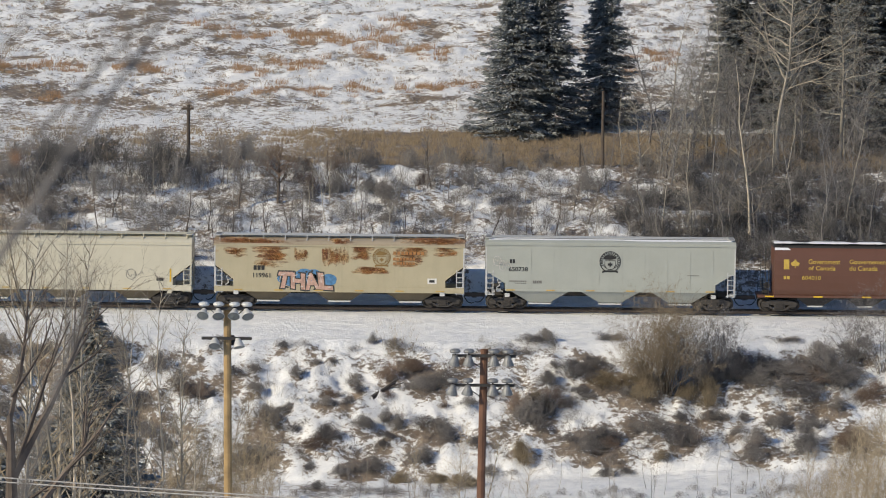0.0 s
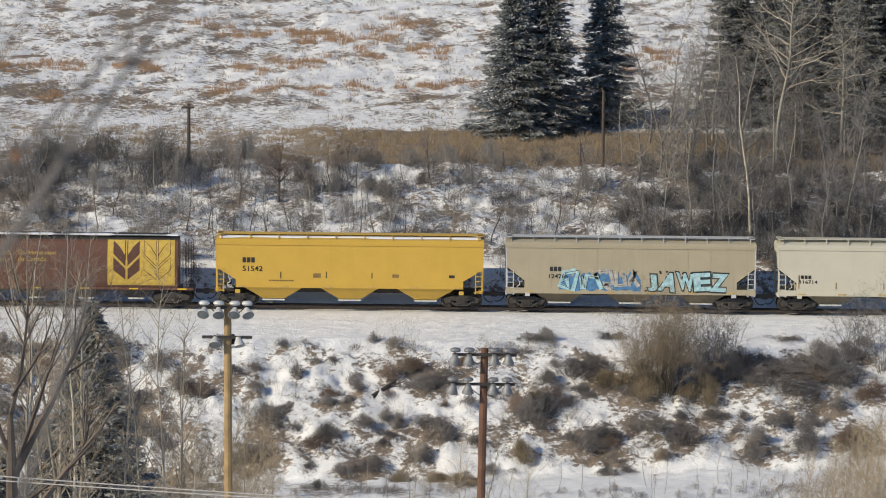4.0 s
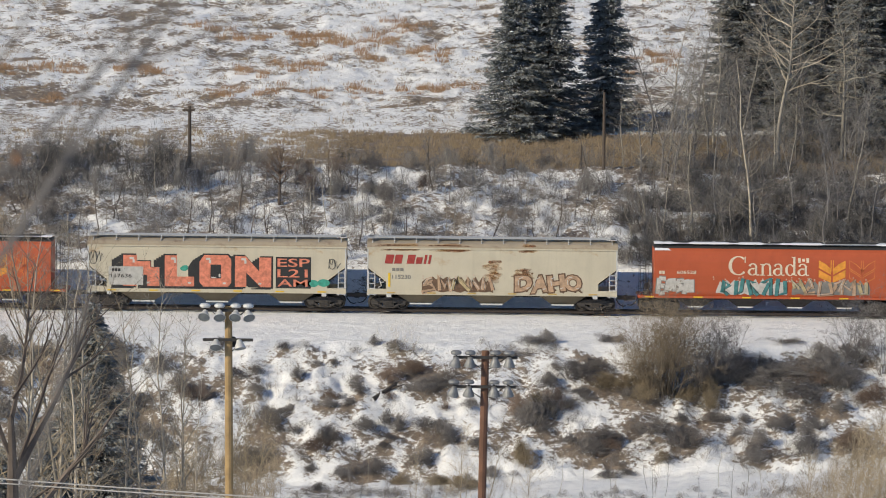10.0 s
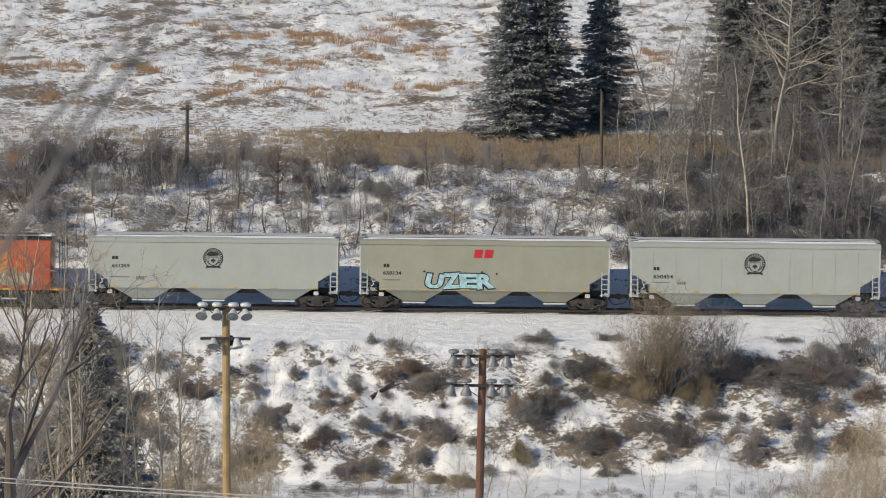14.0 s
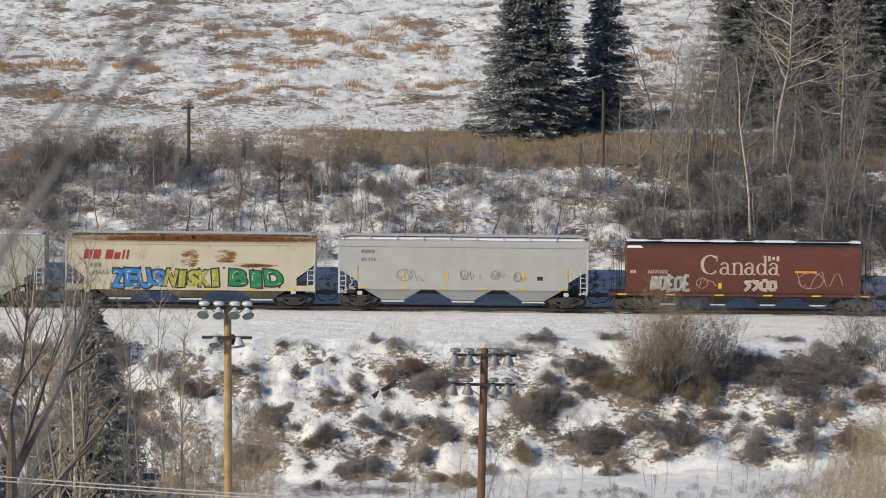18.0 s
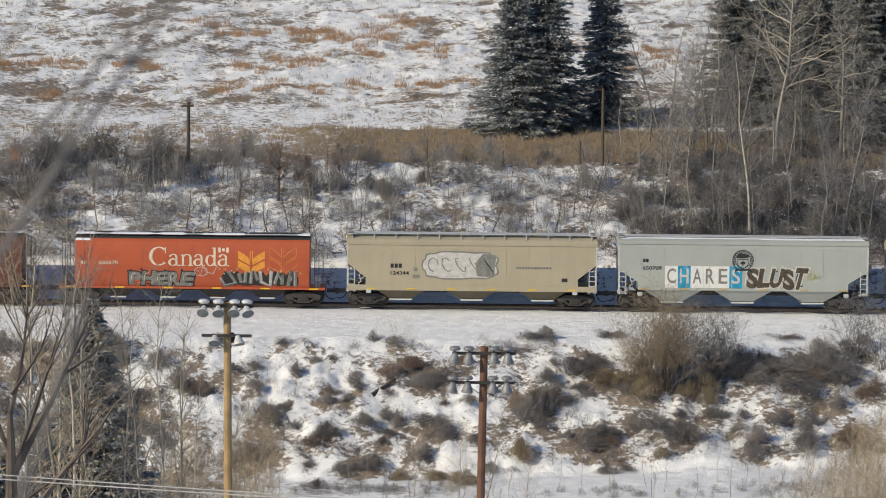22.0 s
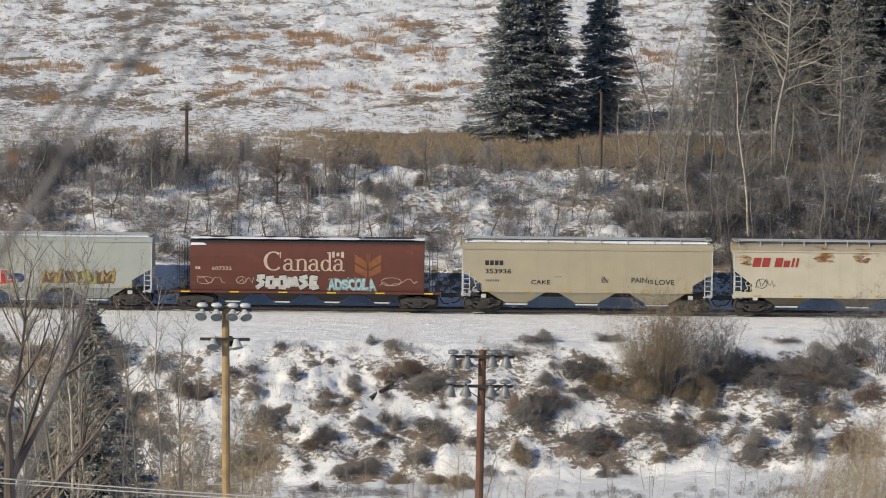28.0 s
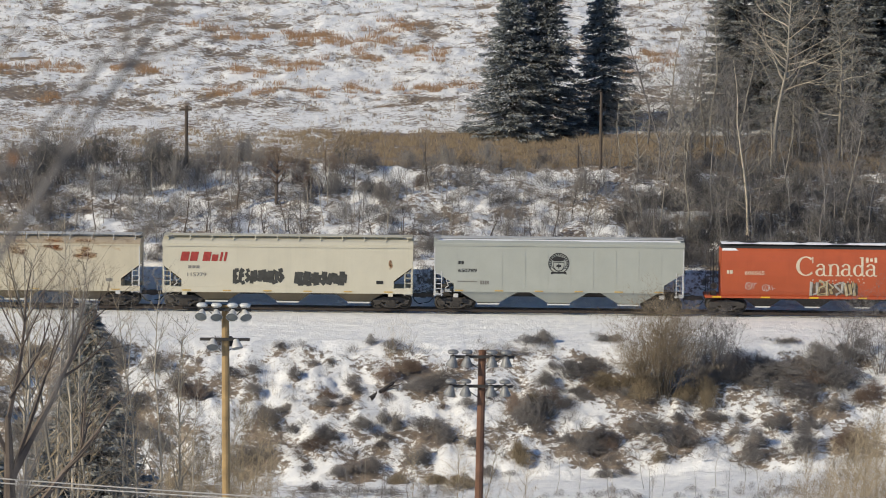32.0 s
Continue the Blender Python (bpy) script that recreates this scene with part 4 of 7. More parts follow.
def put_mark(name, car, side, verts, faces, ink, layer, label="", split=False):
    """Lay a flat shape (x, z) on the side of a car; split: each separate piece by itself."""
    root = list(range(len(verts)))

    def find(i):
        while root[i] != i:
            root[i] = root[root[i]]
            i = root[i]
        return i

    for f in faces:
        for i in f[1:]:
            root[find(i)] = find(f[0])
    order = {}
    for f in faces:
        order.setdefault(find(f[0]), len(order))
    if split and len(order) > 1:
        for r, k in order.items():
            g = [f for f in faces if find(f[0]) == r]
            ids = sorted({i for f in g for i in f})
            pos = {i: n for n, i in enumerate(ids)}
            put_mark(name, car, side, [verts[i] for i in ids], [tuple(pos[i] for i in f) for f in g], ink, layer + 0.12 * (k % 7), label)
        return
    bm = bmesh.new()
    lift = bm.verts.layers.float.new("lift")
    vs = [bm.verts.new((x, 0, z)) for x, z in verts]
    for i, v in enumerate(vs):
        v[lift] = 0.0005 * (order.get(find(i), 0) % 8)
    for f in faces:
        try:
            bm.faces.new([vs[i] for i in f])
        except ValueError:
            pass
    prof = SIDES[side]
    zs = [z for _, z in verts]
    for z, _ in prof:
        if min(zs) < z < max(zs):
            bmesh.ops.bisect_plane(bm, geom=bm.verts[:] + bm.edges[:] + bm.faces[:], plane_co=(0, 0, z), plane_no=(0, 0, 1))
    for v in bm.verts:
        z, y = v.co.z, prof[0][1]
        for (z0, y0), (z1, y1) in zip(prof, prof[1:]):
            if z >= z0:
                y = y0 + (y1 - y0) * min(1, (z - z0) / (z1 - z0))
        v.co.y = -(y + 0.004 * layer + v[lift])
    for f in bm.faces:
        if f.normal.y > 0:
            f.normal_flip()
    me = bpy.data.meshes.new(name)
    bm.to_mesh(me)
    bm.free()
    me.materials.append(INK[ink])
    ob = new(name, me)
    ob.parent = car
    if label:
        ob["label"] = label
    if name in ("rust_stain", "graffiti_ground", "lettering", "marking", "graffiti_highlight"):
        ob["kind"] = "stuff"
    return ob


def glyphs(text, b, offset=0.0, fat=0.0):
    """The text's outline filled, fitted to the box b = (x0, x1, z0, z1) grown by fat."""
    cu = bpy.data.curves.new("letters", "FONT")
    cu.body, cu.offset, cu.resolution_u = text, offset, 3
    ob = new("letters", cu)
    me = ob.to_mesh()
    co = [(v.co.x, v.co.y) for v in me.vertices]
    fs = [tuple(p.vertices) for p in me.polygons]
    bpy.data.objects.remove(ob)
    bpy.data.curves.remove(cu)
    x0, x1 = min(c[0] for c in co), max(c[0] for c in co)
    z0, z1 = min(c[1] for c in co), max(c[1] for c in co)
    a0, a1, c0, c1 = b[0] - fat, b[1] + fat, b[2] - fat, b[3] + fat
    return [(a0 + (x - x0) / (x1 - x0) * (a1 - a0), c0 + (z - z0) / (z1 - z0) * (c1 - c0)) for x, z in co], fs


def quads(rects):
    v, f = [], []
    for x0, x1, z0, z1 in rects:
        n = len(v)
        v += [(x0, z0), (x1, z0), (x1, z1), (x0, z1)]
        f.append((n, n + 1, n + 2, n + 3))
    return v, f


def fans(polys):
    v, f = [], []
    for p in polys:
        n = len(v)
        v += p
        f.append(tuple(range(n, n + len(p))))
    return v, f


def strokes(lines, w):
    v, f = [], []
    for (x0, z0), (x1, z1) in lines:
        d = math.hypot(x1 - x0, z1 - z0) or 1
        nx, nz = -(z1 - z0) / d * w / 2, (x1 - x0) / d * w / 2
        n = len(v)
        v += [(x0 + nx, z0 + nz), (x1 + nx, z1 + nz), (x1 - nx, z1 - nz), (x0 - nx, z0 - nz)]
        f.append((n, n + 1, n + 2, n + 3))
    return v, f


def ribbon(pts, w, closed=False):
    """One band along a line of points."""
    n, v = len(pts), []
    for i, (x, z) in enumerate(pts):
        a = pts[i - 1] if i or closed else pts[0]
        c = pts[(i + 1) % n] if i < n - 1 or closed else pts[-1]
        dx, dz = c[0] - a[0], c[1] - a[1]
        d = math.hypot(dx, dz) or 1
        v += [(x - dz / d * w / 2, z + dx / d * w / 2), (x + dz / d * w / 2, z - dx / d * w / 2)]
    m = n if closed else n - 1
    return v, [(2 * i, (2 * i + 2) % (2 * n), (2 * i + 3) % (2 * n), 2 * i + 1) for i in range(m)]


def swell(pts):
    """A band along (x, z, width) points."""
    v, n = [], len(pts)
    for i, (x, z, w) in enumerate(pts):
        a, c = pts[max(0, i - 1)], pts[min(n - 1, i + 1)]
        dx, dz = c[0] - a[0], c[1] - a[1]
        d = math.hypot(dx, dz) or 1
        v += [(x - dz / d * w / 2, z + dx / d * w / 2), (x + dz / d * w / 2, z - dx / d * w / 2)]
    return v, [(2 * i, 2 * i + 2, 2 * i + 3, 2 * i + 1) for i in range(n - 1)]


def bowed(cx, cz, rx, rz, a0, a1, thin, fat, n=18):
    """An arc of a letter, thick at its sides and thin above and below."""
    ang = [radians(a0 + (a1 - a0) * k / n) for k in range(n + 1)]
    return swell([(cx + rx * math.cos(a), cz + rz * math.sin(a), thin + (fat - thin) * abs(math.cos(a)) ** 1.5) for a in ang])


def wordmark(b):
    """The seriffed word Canada: for each letter its bands and serifs, fitted to the box b."""
    bar = lambda x0, x1, z0, z1: ([(x0, z0), (x1, z0), (x1, z1), (x0, z1)], [(0, 1, 2, 3)])
    big_c = lambda x: [bowed(x + 0.47, 0.5, 0.41, 0.47, 48, 318, 0.05, 0.17, 26), bar(x + 0.78, x + 0.83, 0.66, 0.97)]
    small_a = lambda x: [bowed(x + 0.23, 0.185, 0.17, 0.165, 55, 320, 0.04, 0.13), bar(x + 0.36, x + 0.47, 0.05, 0.45), bowed(x + 0.25, 0.43, 0.17, 0.18, 5, 165, 0.05, 0.11), bowed(x + 0.25, 0.30, 0.2, 0.08, 60, 120, 0.04, 0.04), bar(x + 0.44, x + 0.58, 0.0, 0.06)]
    small_n = lambda x: [bar(x + 0.10, x + 0.21, 0.03, 0.60), bar(x + 0.03, x + 0.16, 0.55, 0.60), bar(x + 0.02, x + 0.29, 0.0, 0.045), bowed(x + 0.35, 0.42, 0.18, 0.19, 0, 150, 0.05, 0.11), bar(x + 0.475, x + 0.585, 0.03, 0.44), bar(x + 0.40, x + 0.66, 0.0, 0.045)]
    small_d = lambda x: [bowed(x + 0.27, 0.30, 0.19, 0.28, 40, 325, 0.045, 0.13, 22), bar(x + 0.42, x + 0.53, 0.04, 0.98), bar(x + 0.34, x + 0.48, 0.93, 0.98), bar(x + 0.50, x + 0.62, 0.0, 0.06)]
    x0, x1, z0, z1 = b
    for maker, x in ((big_c, 0.0), (small_a, 0.94), (small_n, 1.53), (small_a, 2.20), (small_d, 2.79), (small_a, 3.43)):
        v, f = join(*maker(x))
        yield [(x0 + u / 4.0 * (x1 - x0), z0 + t * (z1 - z0)) for u, t in v], f


LEAVES = [[(0, 1.0), (0, 0.66), (0.46, 0.36), (0.46, 0.62), (0.25, 0.84)], [(0, 0.58), (0, 0.25), (0.46, 0.0), (0.46, 0.28)]]


def wheat_polys(b):
    x0, x1, z0, z1 = b
    P = lambda u, v: (x0 + u * (x1 - x0), z0 + v * (z1 - z0))
    return [[P(u, v) for u, v in p] for p in LEAVES] + [[P(1 - u, v) for u, v in p][::-1] for p in LEAVES]


def mark(car, side, seed, kind, b, *rest):
    rng = random.Random(seed)
    x0, x1, z0, z1 = b
    w, h = x1 - x0, z1 - z0
    over = 4 if kind.startswith("over_") else 0
    kind = kind.replace("over_", "")
    if kind == "text" and len(rest) > 2:
        for piece in wordmark(b):
            put_mark("letter", car, side, *piece, rest[1], 3)
    elif kind == "text":
        text, ink = rest[0], rest[1]
        big = h > 0.6
        put_mark("letter" if big else "lettering", car, side, *glyphs(text, b, 0.012), ink, 3 + over, "", big)
    elif kind == "graf":
        text, fill, line = rest
        n = len(text)
        cell, base = w / n, 0.6 * h
        for i, ch in enumerate(text):
            shear, tilt, grow_ = rng.uniform(-0.22, 0.22), rng.uniform(-0.12, 0.12), rng.uniform(0.92, 1.08)
            cx, cz = x0 + cell * (i + 0.5), (z0 + z1) / 2 + h * rng.uniform(-0.05, 0.05)
            half = 0.5 * cell * (0.62 if ch in "IJ1" else 1.06)
            bend = lambda v: [(cx + (x + shear * z - tilt * z), cz + (z * grow_ + tilt * x)) for x, z in v]
            box_ = (-half, half, -0.5 * h, 0.5 * h)
            v, f = glyphs(ch, box_, 0.10, 0.07 * h)
            put_mark("graffiti_outline", car, side, bend(v), f, line, 2 + 0.1 * i)
            v, f = glyphs(ch, box_, 0.05, -0.01 * h)
            put_mark("graffiti_letter", car, side, bend(v), f, fill, 3 + 0.1 * i, "sprayed graffiti letter")
            shine = [((-0.55 * half, 0.30 * h), (-0.05 * half, 0.38 * h)), ((-0.6 * half, 0.22 * h), (-0.58 * half, -0.1 * h)), ((0.35 * half, -0.34 * h), (0.7 * half, -0.3 * h))]
            v, f = strokes(shine, 0.045 * h)
            put_mark("graffiti_highlight", car, side, bend(v), f, "OUTW" if line != "OUTW" else "BLACK", 4.2 + 0.05 * i)
        puffs = [(rng.uniform(x0 - 0.25, x1 + 0.25), rng.choice((z0, z1)) + rng.uniform(-0.05, 0.12) * h) for i in range(2 * n)]
        put_mark("graffiti_ground", car, side, *fans([[(px + 0.09 * math.cos(k), pz + 0.07 * math.sin(k)) for k in range(6)] for px, pz in puffs]), line, 1.2)
    elif kind == "blocks":
        # square-cut giant letters with a deep sprayed drop shade to the lower side
        shapes = ([(-6.2, 1.45), (-5.3, 1.45), (-5.3, 2.2), (-4.6, 2.2), (-4.6, 1.45), (-3.8, 1.45), (-3.8, 2.7), (-4.4, 2.7), (-4.4, 3.1), (-5.3, 3.1), (-5.3, 3.5), (-6.2, 3.5)],
                  [(-3.45, 1.45), (-1.5, 1.45), (-1.5, 2.1), (-2.65, 2.1), (-2.65, 3.5), (-3.45, 3.5)],
                  [(-1.15, 1.75), (-0.9, 1.45), (0.75, 1.45), (0.95, 1.7), (0.95, 3.25), (0.7, 3.55), (-0.85, 3.55), (-1.15, 3.1)],
                  [(1.2, 1.45), (1.95, 1.45), (1.95, 2.4), (2.9, 1.45), (3.6, 1.45), (3.6, 3.42), (2.8, 3.42), (2.8, 2.5), (1.9, 3.5), (1.2, 3.5)])
        for i, p in enumerate(shapes):
            mx, mz = sum(q[0] for q in p) / len(p), sum(q[1] for q in p) / len(p)
            for k in range(5):
                put_mark("graffiti_shade", car, side, [(mx + (x - mx) * 1.1 - 0.16 * k, max(1.30, mz + (z - mz) * 1.09 - 0.10 * k)) for x, z in p], [tuple(range(len(p)))], rest[1], 1.4 + 0.1 * k + 0.02 * i)
            put_mark("graffiti_letter", car, side, p, [tuple(range(len(p)))], rest[0], 3 + 0.1 * i, "giant sprayed block letter")
            left = min(q[0] for q in p)
            put_mark("graffiti_highlight", car, side, *quads([(left + 0.42, left + 0.72, 3.22, 3.36), (left + 0.62, left + 0.76, 3.0, 3.22), (left + 1.55, left + 1.75, 1.62, 1.74)]), "OUTW", 4)
        put_mark("graffiti_shade", car, side, *quads([(-0.42, 0.28, 2.0, 2.92)]), rest[1], 4)
        put_mark("graffiti_highlight", car, side, *quads([(-0.36, -0.05, 2.02, 2.1), (0.12, 0.24, 2.1, 2.3)]), "OUTW", 4.4)
    elif kind == "bubble":
        # one puffed cloud outline over faint rounded letters
        m = 44
        rim = []
        for k in range(m):
            a = 6.28319 * k / m
            puff = 1 + 0.09 * abs(math.sin(4.5 * a)) - 0.05
            ex, ez = math.copysign(abs(math.cos(a)) ** 0.5, math.cos(a)), math.copysign(abs(math.sin(a)) ** 0.6, math.sin(a))
            rim.append(((x0 + x1) / 2 + w / 2 * ex * puff, (z0 + z1) / 2 + h / 2 * ez * puff))
        put_mark("graffiti_ground", car, side, *fans([rim]), rest[0], 1.6, "pale sprayed bubble piece")
        put_mark("graffiti_outline", car, side, *ribbon(rim, 0.10, True), rest[1], 2.4)
        put_mark("graffiti_shade", car, side, *fans([[(x0 + w * u, z0 + h * v) for u, v in ((0.72, 0.1), (0.95, 0.06), (0.98, 0.9), (0.8, 0.95), (0.7, 0.6))]]), "G_GREYM", 2)
        for i in range(5):
            cx = x0 + w * (0.13 + 0.185 * i)
            loop = [(cx + 0.07 * w * math.cos(a * 0.8 + i), z0 + h * (0.52 + 0.26 * math.sin(a * 0.8 + 0.6 * i))) for a in range(7)]
            put_mark("graffiti_scrawl", car, side, *ribbon(loop, 0.075), rest[1], 2.8 + 0.1 * i)
    elif kind == "bars":
        ink, n = rest
        step = w / n
        sl = 0.18 * h if h > 0.35 else 0
        rects = [[(x0 + step * i, z0), (x0 + step * (i + 0.78), z0), (x0 + step * (i + 0.78) + sl, z1), (x0 + step * i + sl, z1)] for i in range(n)]
        put_mark("marking", car, side, *fans(rects), ink, 3 + over)
    elif kind == "brand":
        # a railway's name, as plain blocks of its colour
        sl = 0.2 * h
        cells = ((0.0, 0.17, 1.0), (0.20, 0.36, 1.0), (0.47, 0.63, 1.0), (0.66, 0.79, 0.72), (0.83, 0.88, 1.0), (0.92, 0.97, 1.0))
        for a, c, t in cells:
            put_mark("marking", car, side, *fans([[(x0 + w * a, z0), (x0 + w * c, z0), (x0 + w * c + sl * t, z0 + h * t), (x0 + w * a + sl * t, z0 + h * t)]]), rest[0], 3)
    elif kind == "box":
        put_mark("panel_marking", car, side, *quads([b]), rest[0], over + (1 if w * h > 1 else 2 + (rest[0] == "BLACK")))
    elif kind == "tag":
        pts = [(x0 + w * i / 11, z0 + h * (rng.random() if i % 2 else 0.5 + 0.5 * rng.uniform(-1, 1))) for i in range(12)]
        ring = [(x0 + w * (0.3 + 0.28 * math.cos(a * 0.7)), z0 + h * (0.5 + 0.48 * math.sin(a * 0.7))) for a in range(10)]
        put_mark("graffiti_scrawl", car, side, *ribbon(pts, 0.038), rest[0], 3)
        put_mark("graffiti_scrawl", car, side, *ribbon(ring, 0.035), rest[0], 3.2)
    elif kind == "chunk":
        n, fill, line = rest
        cell = w / n
        for i in range(n):
            a0 = x0 + cell * i
            P = lambda u, v: (a0 + cell * (u + rng.uniform(-0.1, 0.1)), z0 + h * (v + rng.uniform(-0.08, 0.08)))
            shape = rng.randrange(4)
            if shape == 0:
                segs = list(zip([P(0.1, 0.1), P(0.3, 0.85), P(0.5, 0.2), P(0.75, 0.9)], [P(0.3, 0.85), P(0.5, 0.2), P(0.75, 0.9), P(0.95, 0.15)]))
            elif shape == 1:
                segs = [(P(0.15, 0.15), P(0.2, 0.85)), (P(0.2, 0.85), P(0.85, 0.8)), (P(0.8, 0.85), P(0.85, 0.2)), (P(0.9, 0.2), P(0.15, 0.15))]
            elif shape == 2:
                segs = [(P(0.2, 0.05), P(0.3, 0.95)), (P(0.2, 0.9), P(0.9, 0.85)), (P(0.3, 0.5), P(0.8, 0.5)), (P(0.3, 0.1), P(0.95, 0.15))]
            else:
                segs = [(P(0.9, 0.85), P(0.2, 0.8)), (P(0.15, 0.8), P(0.85, 0.4)), (P(0.85, 0.45), P(0.15, 0.12))]
            pts = segs
            t = min(0.34 * h, 0.42 * cell)
            put_mark("graffiti_outline", car, side, *strokes(pts, t * 1.55), line, 1.5 + 0.1 * (i % 4))
            put_mark("graffiti_letter", car, side, *strokes(pts, t), fill, 2.8 + 0.12 * (i % 4), "sprayed graffiti shape")
    elif kind == "piece":
        # a crowded sprayed piece: a spiky dark ground, fat bent strokes run together, pale flecks about it
        n, fill, line = rest
        cell = w / n
        m = 4 * n
        up = [(x0 + w * i / m, z1 - h * (rng.uniform(0.0, 0.12) if i % 2 else rng.uniform(0.16, 0.38)) * (1 if 1 < i < m - 1 else 2.2)) for i in range(m + 1)]
        low = [(x0 + w * i / m, z0 + h * rng.uniform(0.0, 0.12)) for i in range(m + 1)]
        put_mark("graffiti_ground", car, side, low + up, [(i, i + 1, m + 2 + i, m + 1 + i) for i in range(m)], line, 1.6, "sprayed graffiti ground")
        other = {"G_OLIVE": "G_GREEN", "G_TEALD": "G_TEAL", "G_TAN": "G_CREAM2", "G_GOLD": "G_OLIVE", "G_RUST": "G_PINK"}.get(fill, "G_GREYW")
        for i in range(n):
            P = lambda u, v: (x0 + cell * (i + u + rng.uniform(-0.12, 0.12)), z0 + h * min(0.97, max(0.03, v + rng.uniform(-0.1, 0.1))))
            forms = ([(0.12, 0.12), (0.28, 0.88), (0.5, 0.35), (0.75, 0.9), (0.92, 0.1)], [(0.9, 0.85), (0.3, 0.85), (0.2, 0.5), (0.8, 0.5), (0.75, 0.14), (0.1, 0.12)], [(0.15, 0.88), (0.22, 0.15), (0.85, 0.12), (0.8, 0.85)], [(0.2, 0.1), (0.25, 0.9), (0.85, 0.72), (0.3, 0.5), (0.9, 0.1)])
            pts = [P(u, v) for u, v in rng.choice(forms)]
            if i % 2:
                pts = [(2 * (x0 + cell * (i + 0.5)) - x, z) for x, z in pts]
            pts = [(x + rng.gauss(0, 0.16) * cell, min(z1, max(z0, z + rng.gauss(0, 0.12) * h))) for x, z in pts]
            put_mark("graffiti_letter", car, side, *ribbon(pts, min(0.25 * h, 0.36 * cell)), fill if rng.random() < 0.62 else other, 2.6 + 0.12 * (i % 5), "fat bent stroke of a sprayed piece")
            put_mark("graffiti_outline", car, side, *ribbon([(x + 0.11 * h, z) for x, z in pts], 0.04), "G_CHAR", 3.4 + 0.05 * (i % 4))
            put_mark("graffiti_highlight", car, side, *ribbon([(x - 0.04, z + 0.05) for x, z in pts[:3]], 0.035), "OUTW" if line != "OUTW" else fill, 3.6)
        flecks = [(rng.uniform(x0 - 0.4, x1 + 0.4), z1 + h * rng.uniform(-0.22, 0.12)) for i in range(3 * n)]
        put_mark("graffiti_ground", car, side, *fans([[(px + 0.055 * math.cos(1.26 * k), pz + 0.055 * math.sin(1.26 * k)) for k in range(5)] for px, pz in flecks]), "TANW", 1.0)
    elif kind == "splash":
        polys = []
        for i in range(max(3, int(w * 4))):
            u = rng.uniform(-1, 1)
            cx, cz, r = x0 + w * (0.5 + 0.42 * u), z0 + h * (0.3 + 0.42 * (1 - u * u) * rng.random()), rng.uniform(0.2, 0.34) * h
            polys.append([(cx + 1.3 * r * math.cos(0.449 * k), cz + 0.8 * r * math.sin(0.449 * k)) for k in range(14)])
        put_mark("graffiti_ground", car, side, *fans(polys), rest[0], 1)
    elif kind in ("rust", "rustv"):
        polys = []
        for i in range(rest[0] * 4):
            if kind == "rust":
                cx, cz, a, c = rng.uniform(x0 + w * 0.15, x1 - w * 0.15), rng.uniform(z0, z1), w * rng.uniform(0.16, 0.42), rng.uniform(0.06, 0.16)
            else:
                cx, cz, a, c = rng.uniform(x0, x1), rng.uniform(z0 + h * 0.3, z1 - h * 0.2), rng.uniform(0.06, 0.16), h * rng.uniform(0.15, 0.42)
            polys.append([(cx + a * math.cos(k * 0.785) * rng.uniform(0.6, 1.2), cz + c * math.sin(k * 0.785) * rng.uniform(0.6, 1.2)) for k in range(8)])
        n = len(polys)
        put_mark("rust_stain", car, side, *fans(polys[:n // 2]), "RUSTL", 0.6, "orange rust stain")
        put_mark("rust_stain", car, side, *fans(polys[n // 2:n * 7 // 8]), "RUST", 1.3)
        put_mark("rust_stain", car, side, *fans(polys[n * 7 // 8:]), "RUST2", 2)
    elif kind == "ring":
        cx, cz, R = (x0 + x1) / 2, (z0 + z1) / 2, w / 2
        for r0, r1, name in ((1.0, 0.92, "emblem_ring"), (0.74, 0.69, "emblem_ring")):
            rim = [(cx + R * r * math.cos(k * 0.2618), cz + R * r * math.sin(k * 0.2618)) for k in range(24) for r in (r0, r1)]
            put_mark(name, car, side, rim, [(2 * k, (2 * k + 2) % 48, (2 * k + 3) % 48, 2 * k + 1) for k in range(24)], rest[0], 3, "round emblem")
        dots = [(-0.6 + 0.26 * k) for k in range(17)]
        put_mark("marking", car, side, *strokes([((cx + R * 0.78 * math.cos(a), cz + R * 0.78 * math.sin(a)), (cx + R * 0.89 * math.cos(a), cz + R * 0.89 * math.sin(a))) for a in dots], 0.13 * R), rest[0], 3)
        U = lambda pts: [(cx + R * a, cz + R * c) for a, c in pts]
        put_mark("emblem_shield", car, side, *ribbon(U([(-0.5, 0.1), (-0.5, -0.35), (-0.3, -0.66), (0, -0.76), (0.3, -0.66), (0.5, -0.35), (0.5, 0.1)]), 0.07 * R, True), rest[0], 3.2)
        put_mark("emblem_crest", car, side, *fans([U([(-0.5, 0.2), (0.1, 0.2), (0.52, 0.26), (0.56, 0.46), (0.2, 0.62), (-0.2, 0.66), (-0.5, 0.5), (-0.62, 0.3)])]), rest[0], 3.4, "dark animal crest")
        put_mark("emblem_leaf", car, side, *fans([U([(-0.04, -0.5), (0.04, -0.5), (0.06, -0.36), (0.24, -0.34), (0.2, -0.14), (0.08, -0.16), (0, 0.02), (-0.08, -0.16), (-0.2, -0.14), (-0.24, -0.34), (-0.06, -0.36)])]), rest[0], 3)
        put_mark("emblem_ribbon", car, side, *fans([U([(-0.75, -1.06), (-0.45, -0.98), (0.45, -0.98), (0.75, -1.06), (0.72, -0.84), (0.45, -0.8), (-0.45, -0.8), (-0.72, -0.84)])]), rest[0], 3.6)
    elif kind == "wheat":
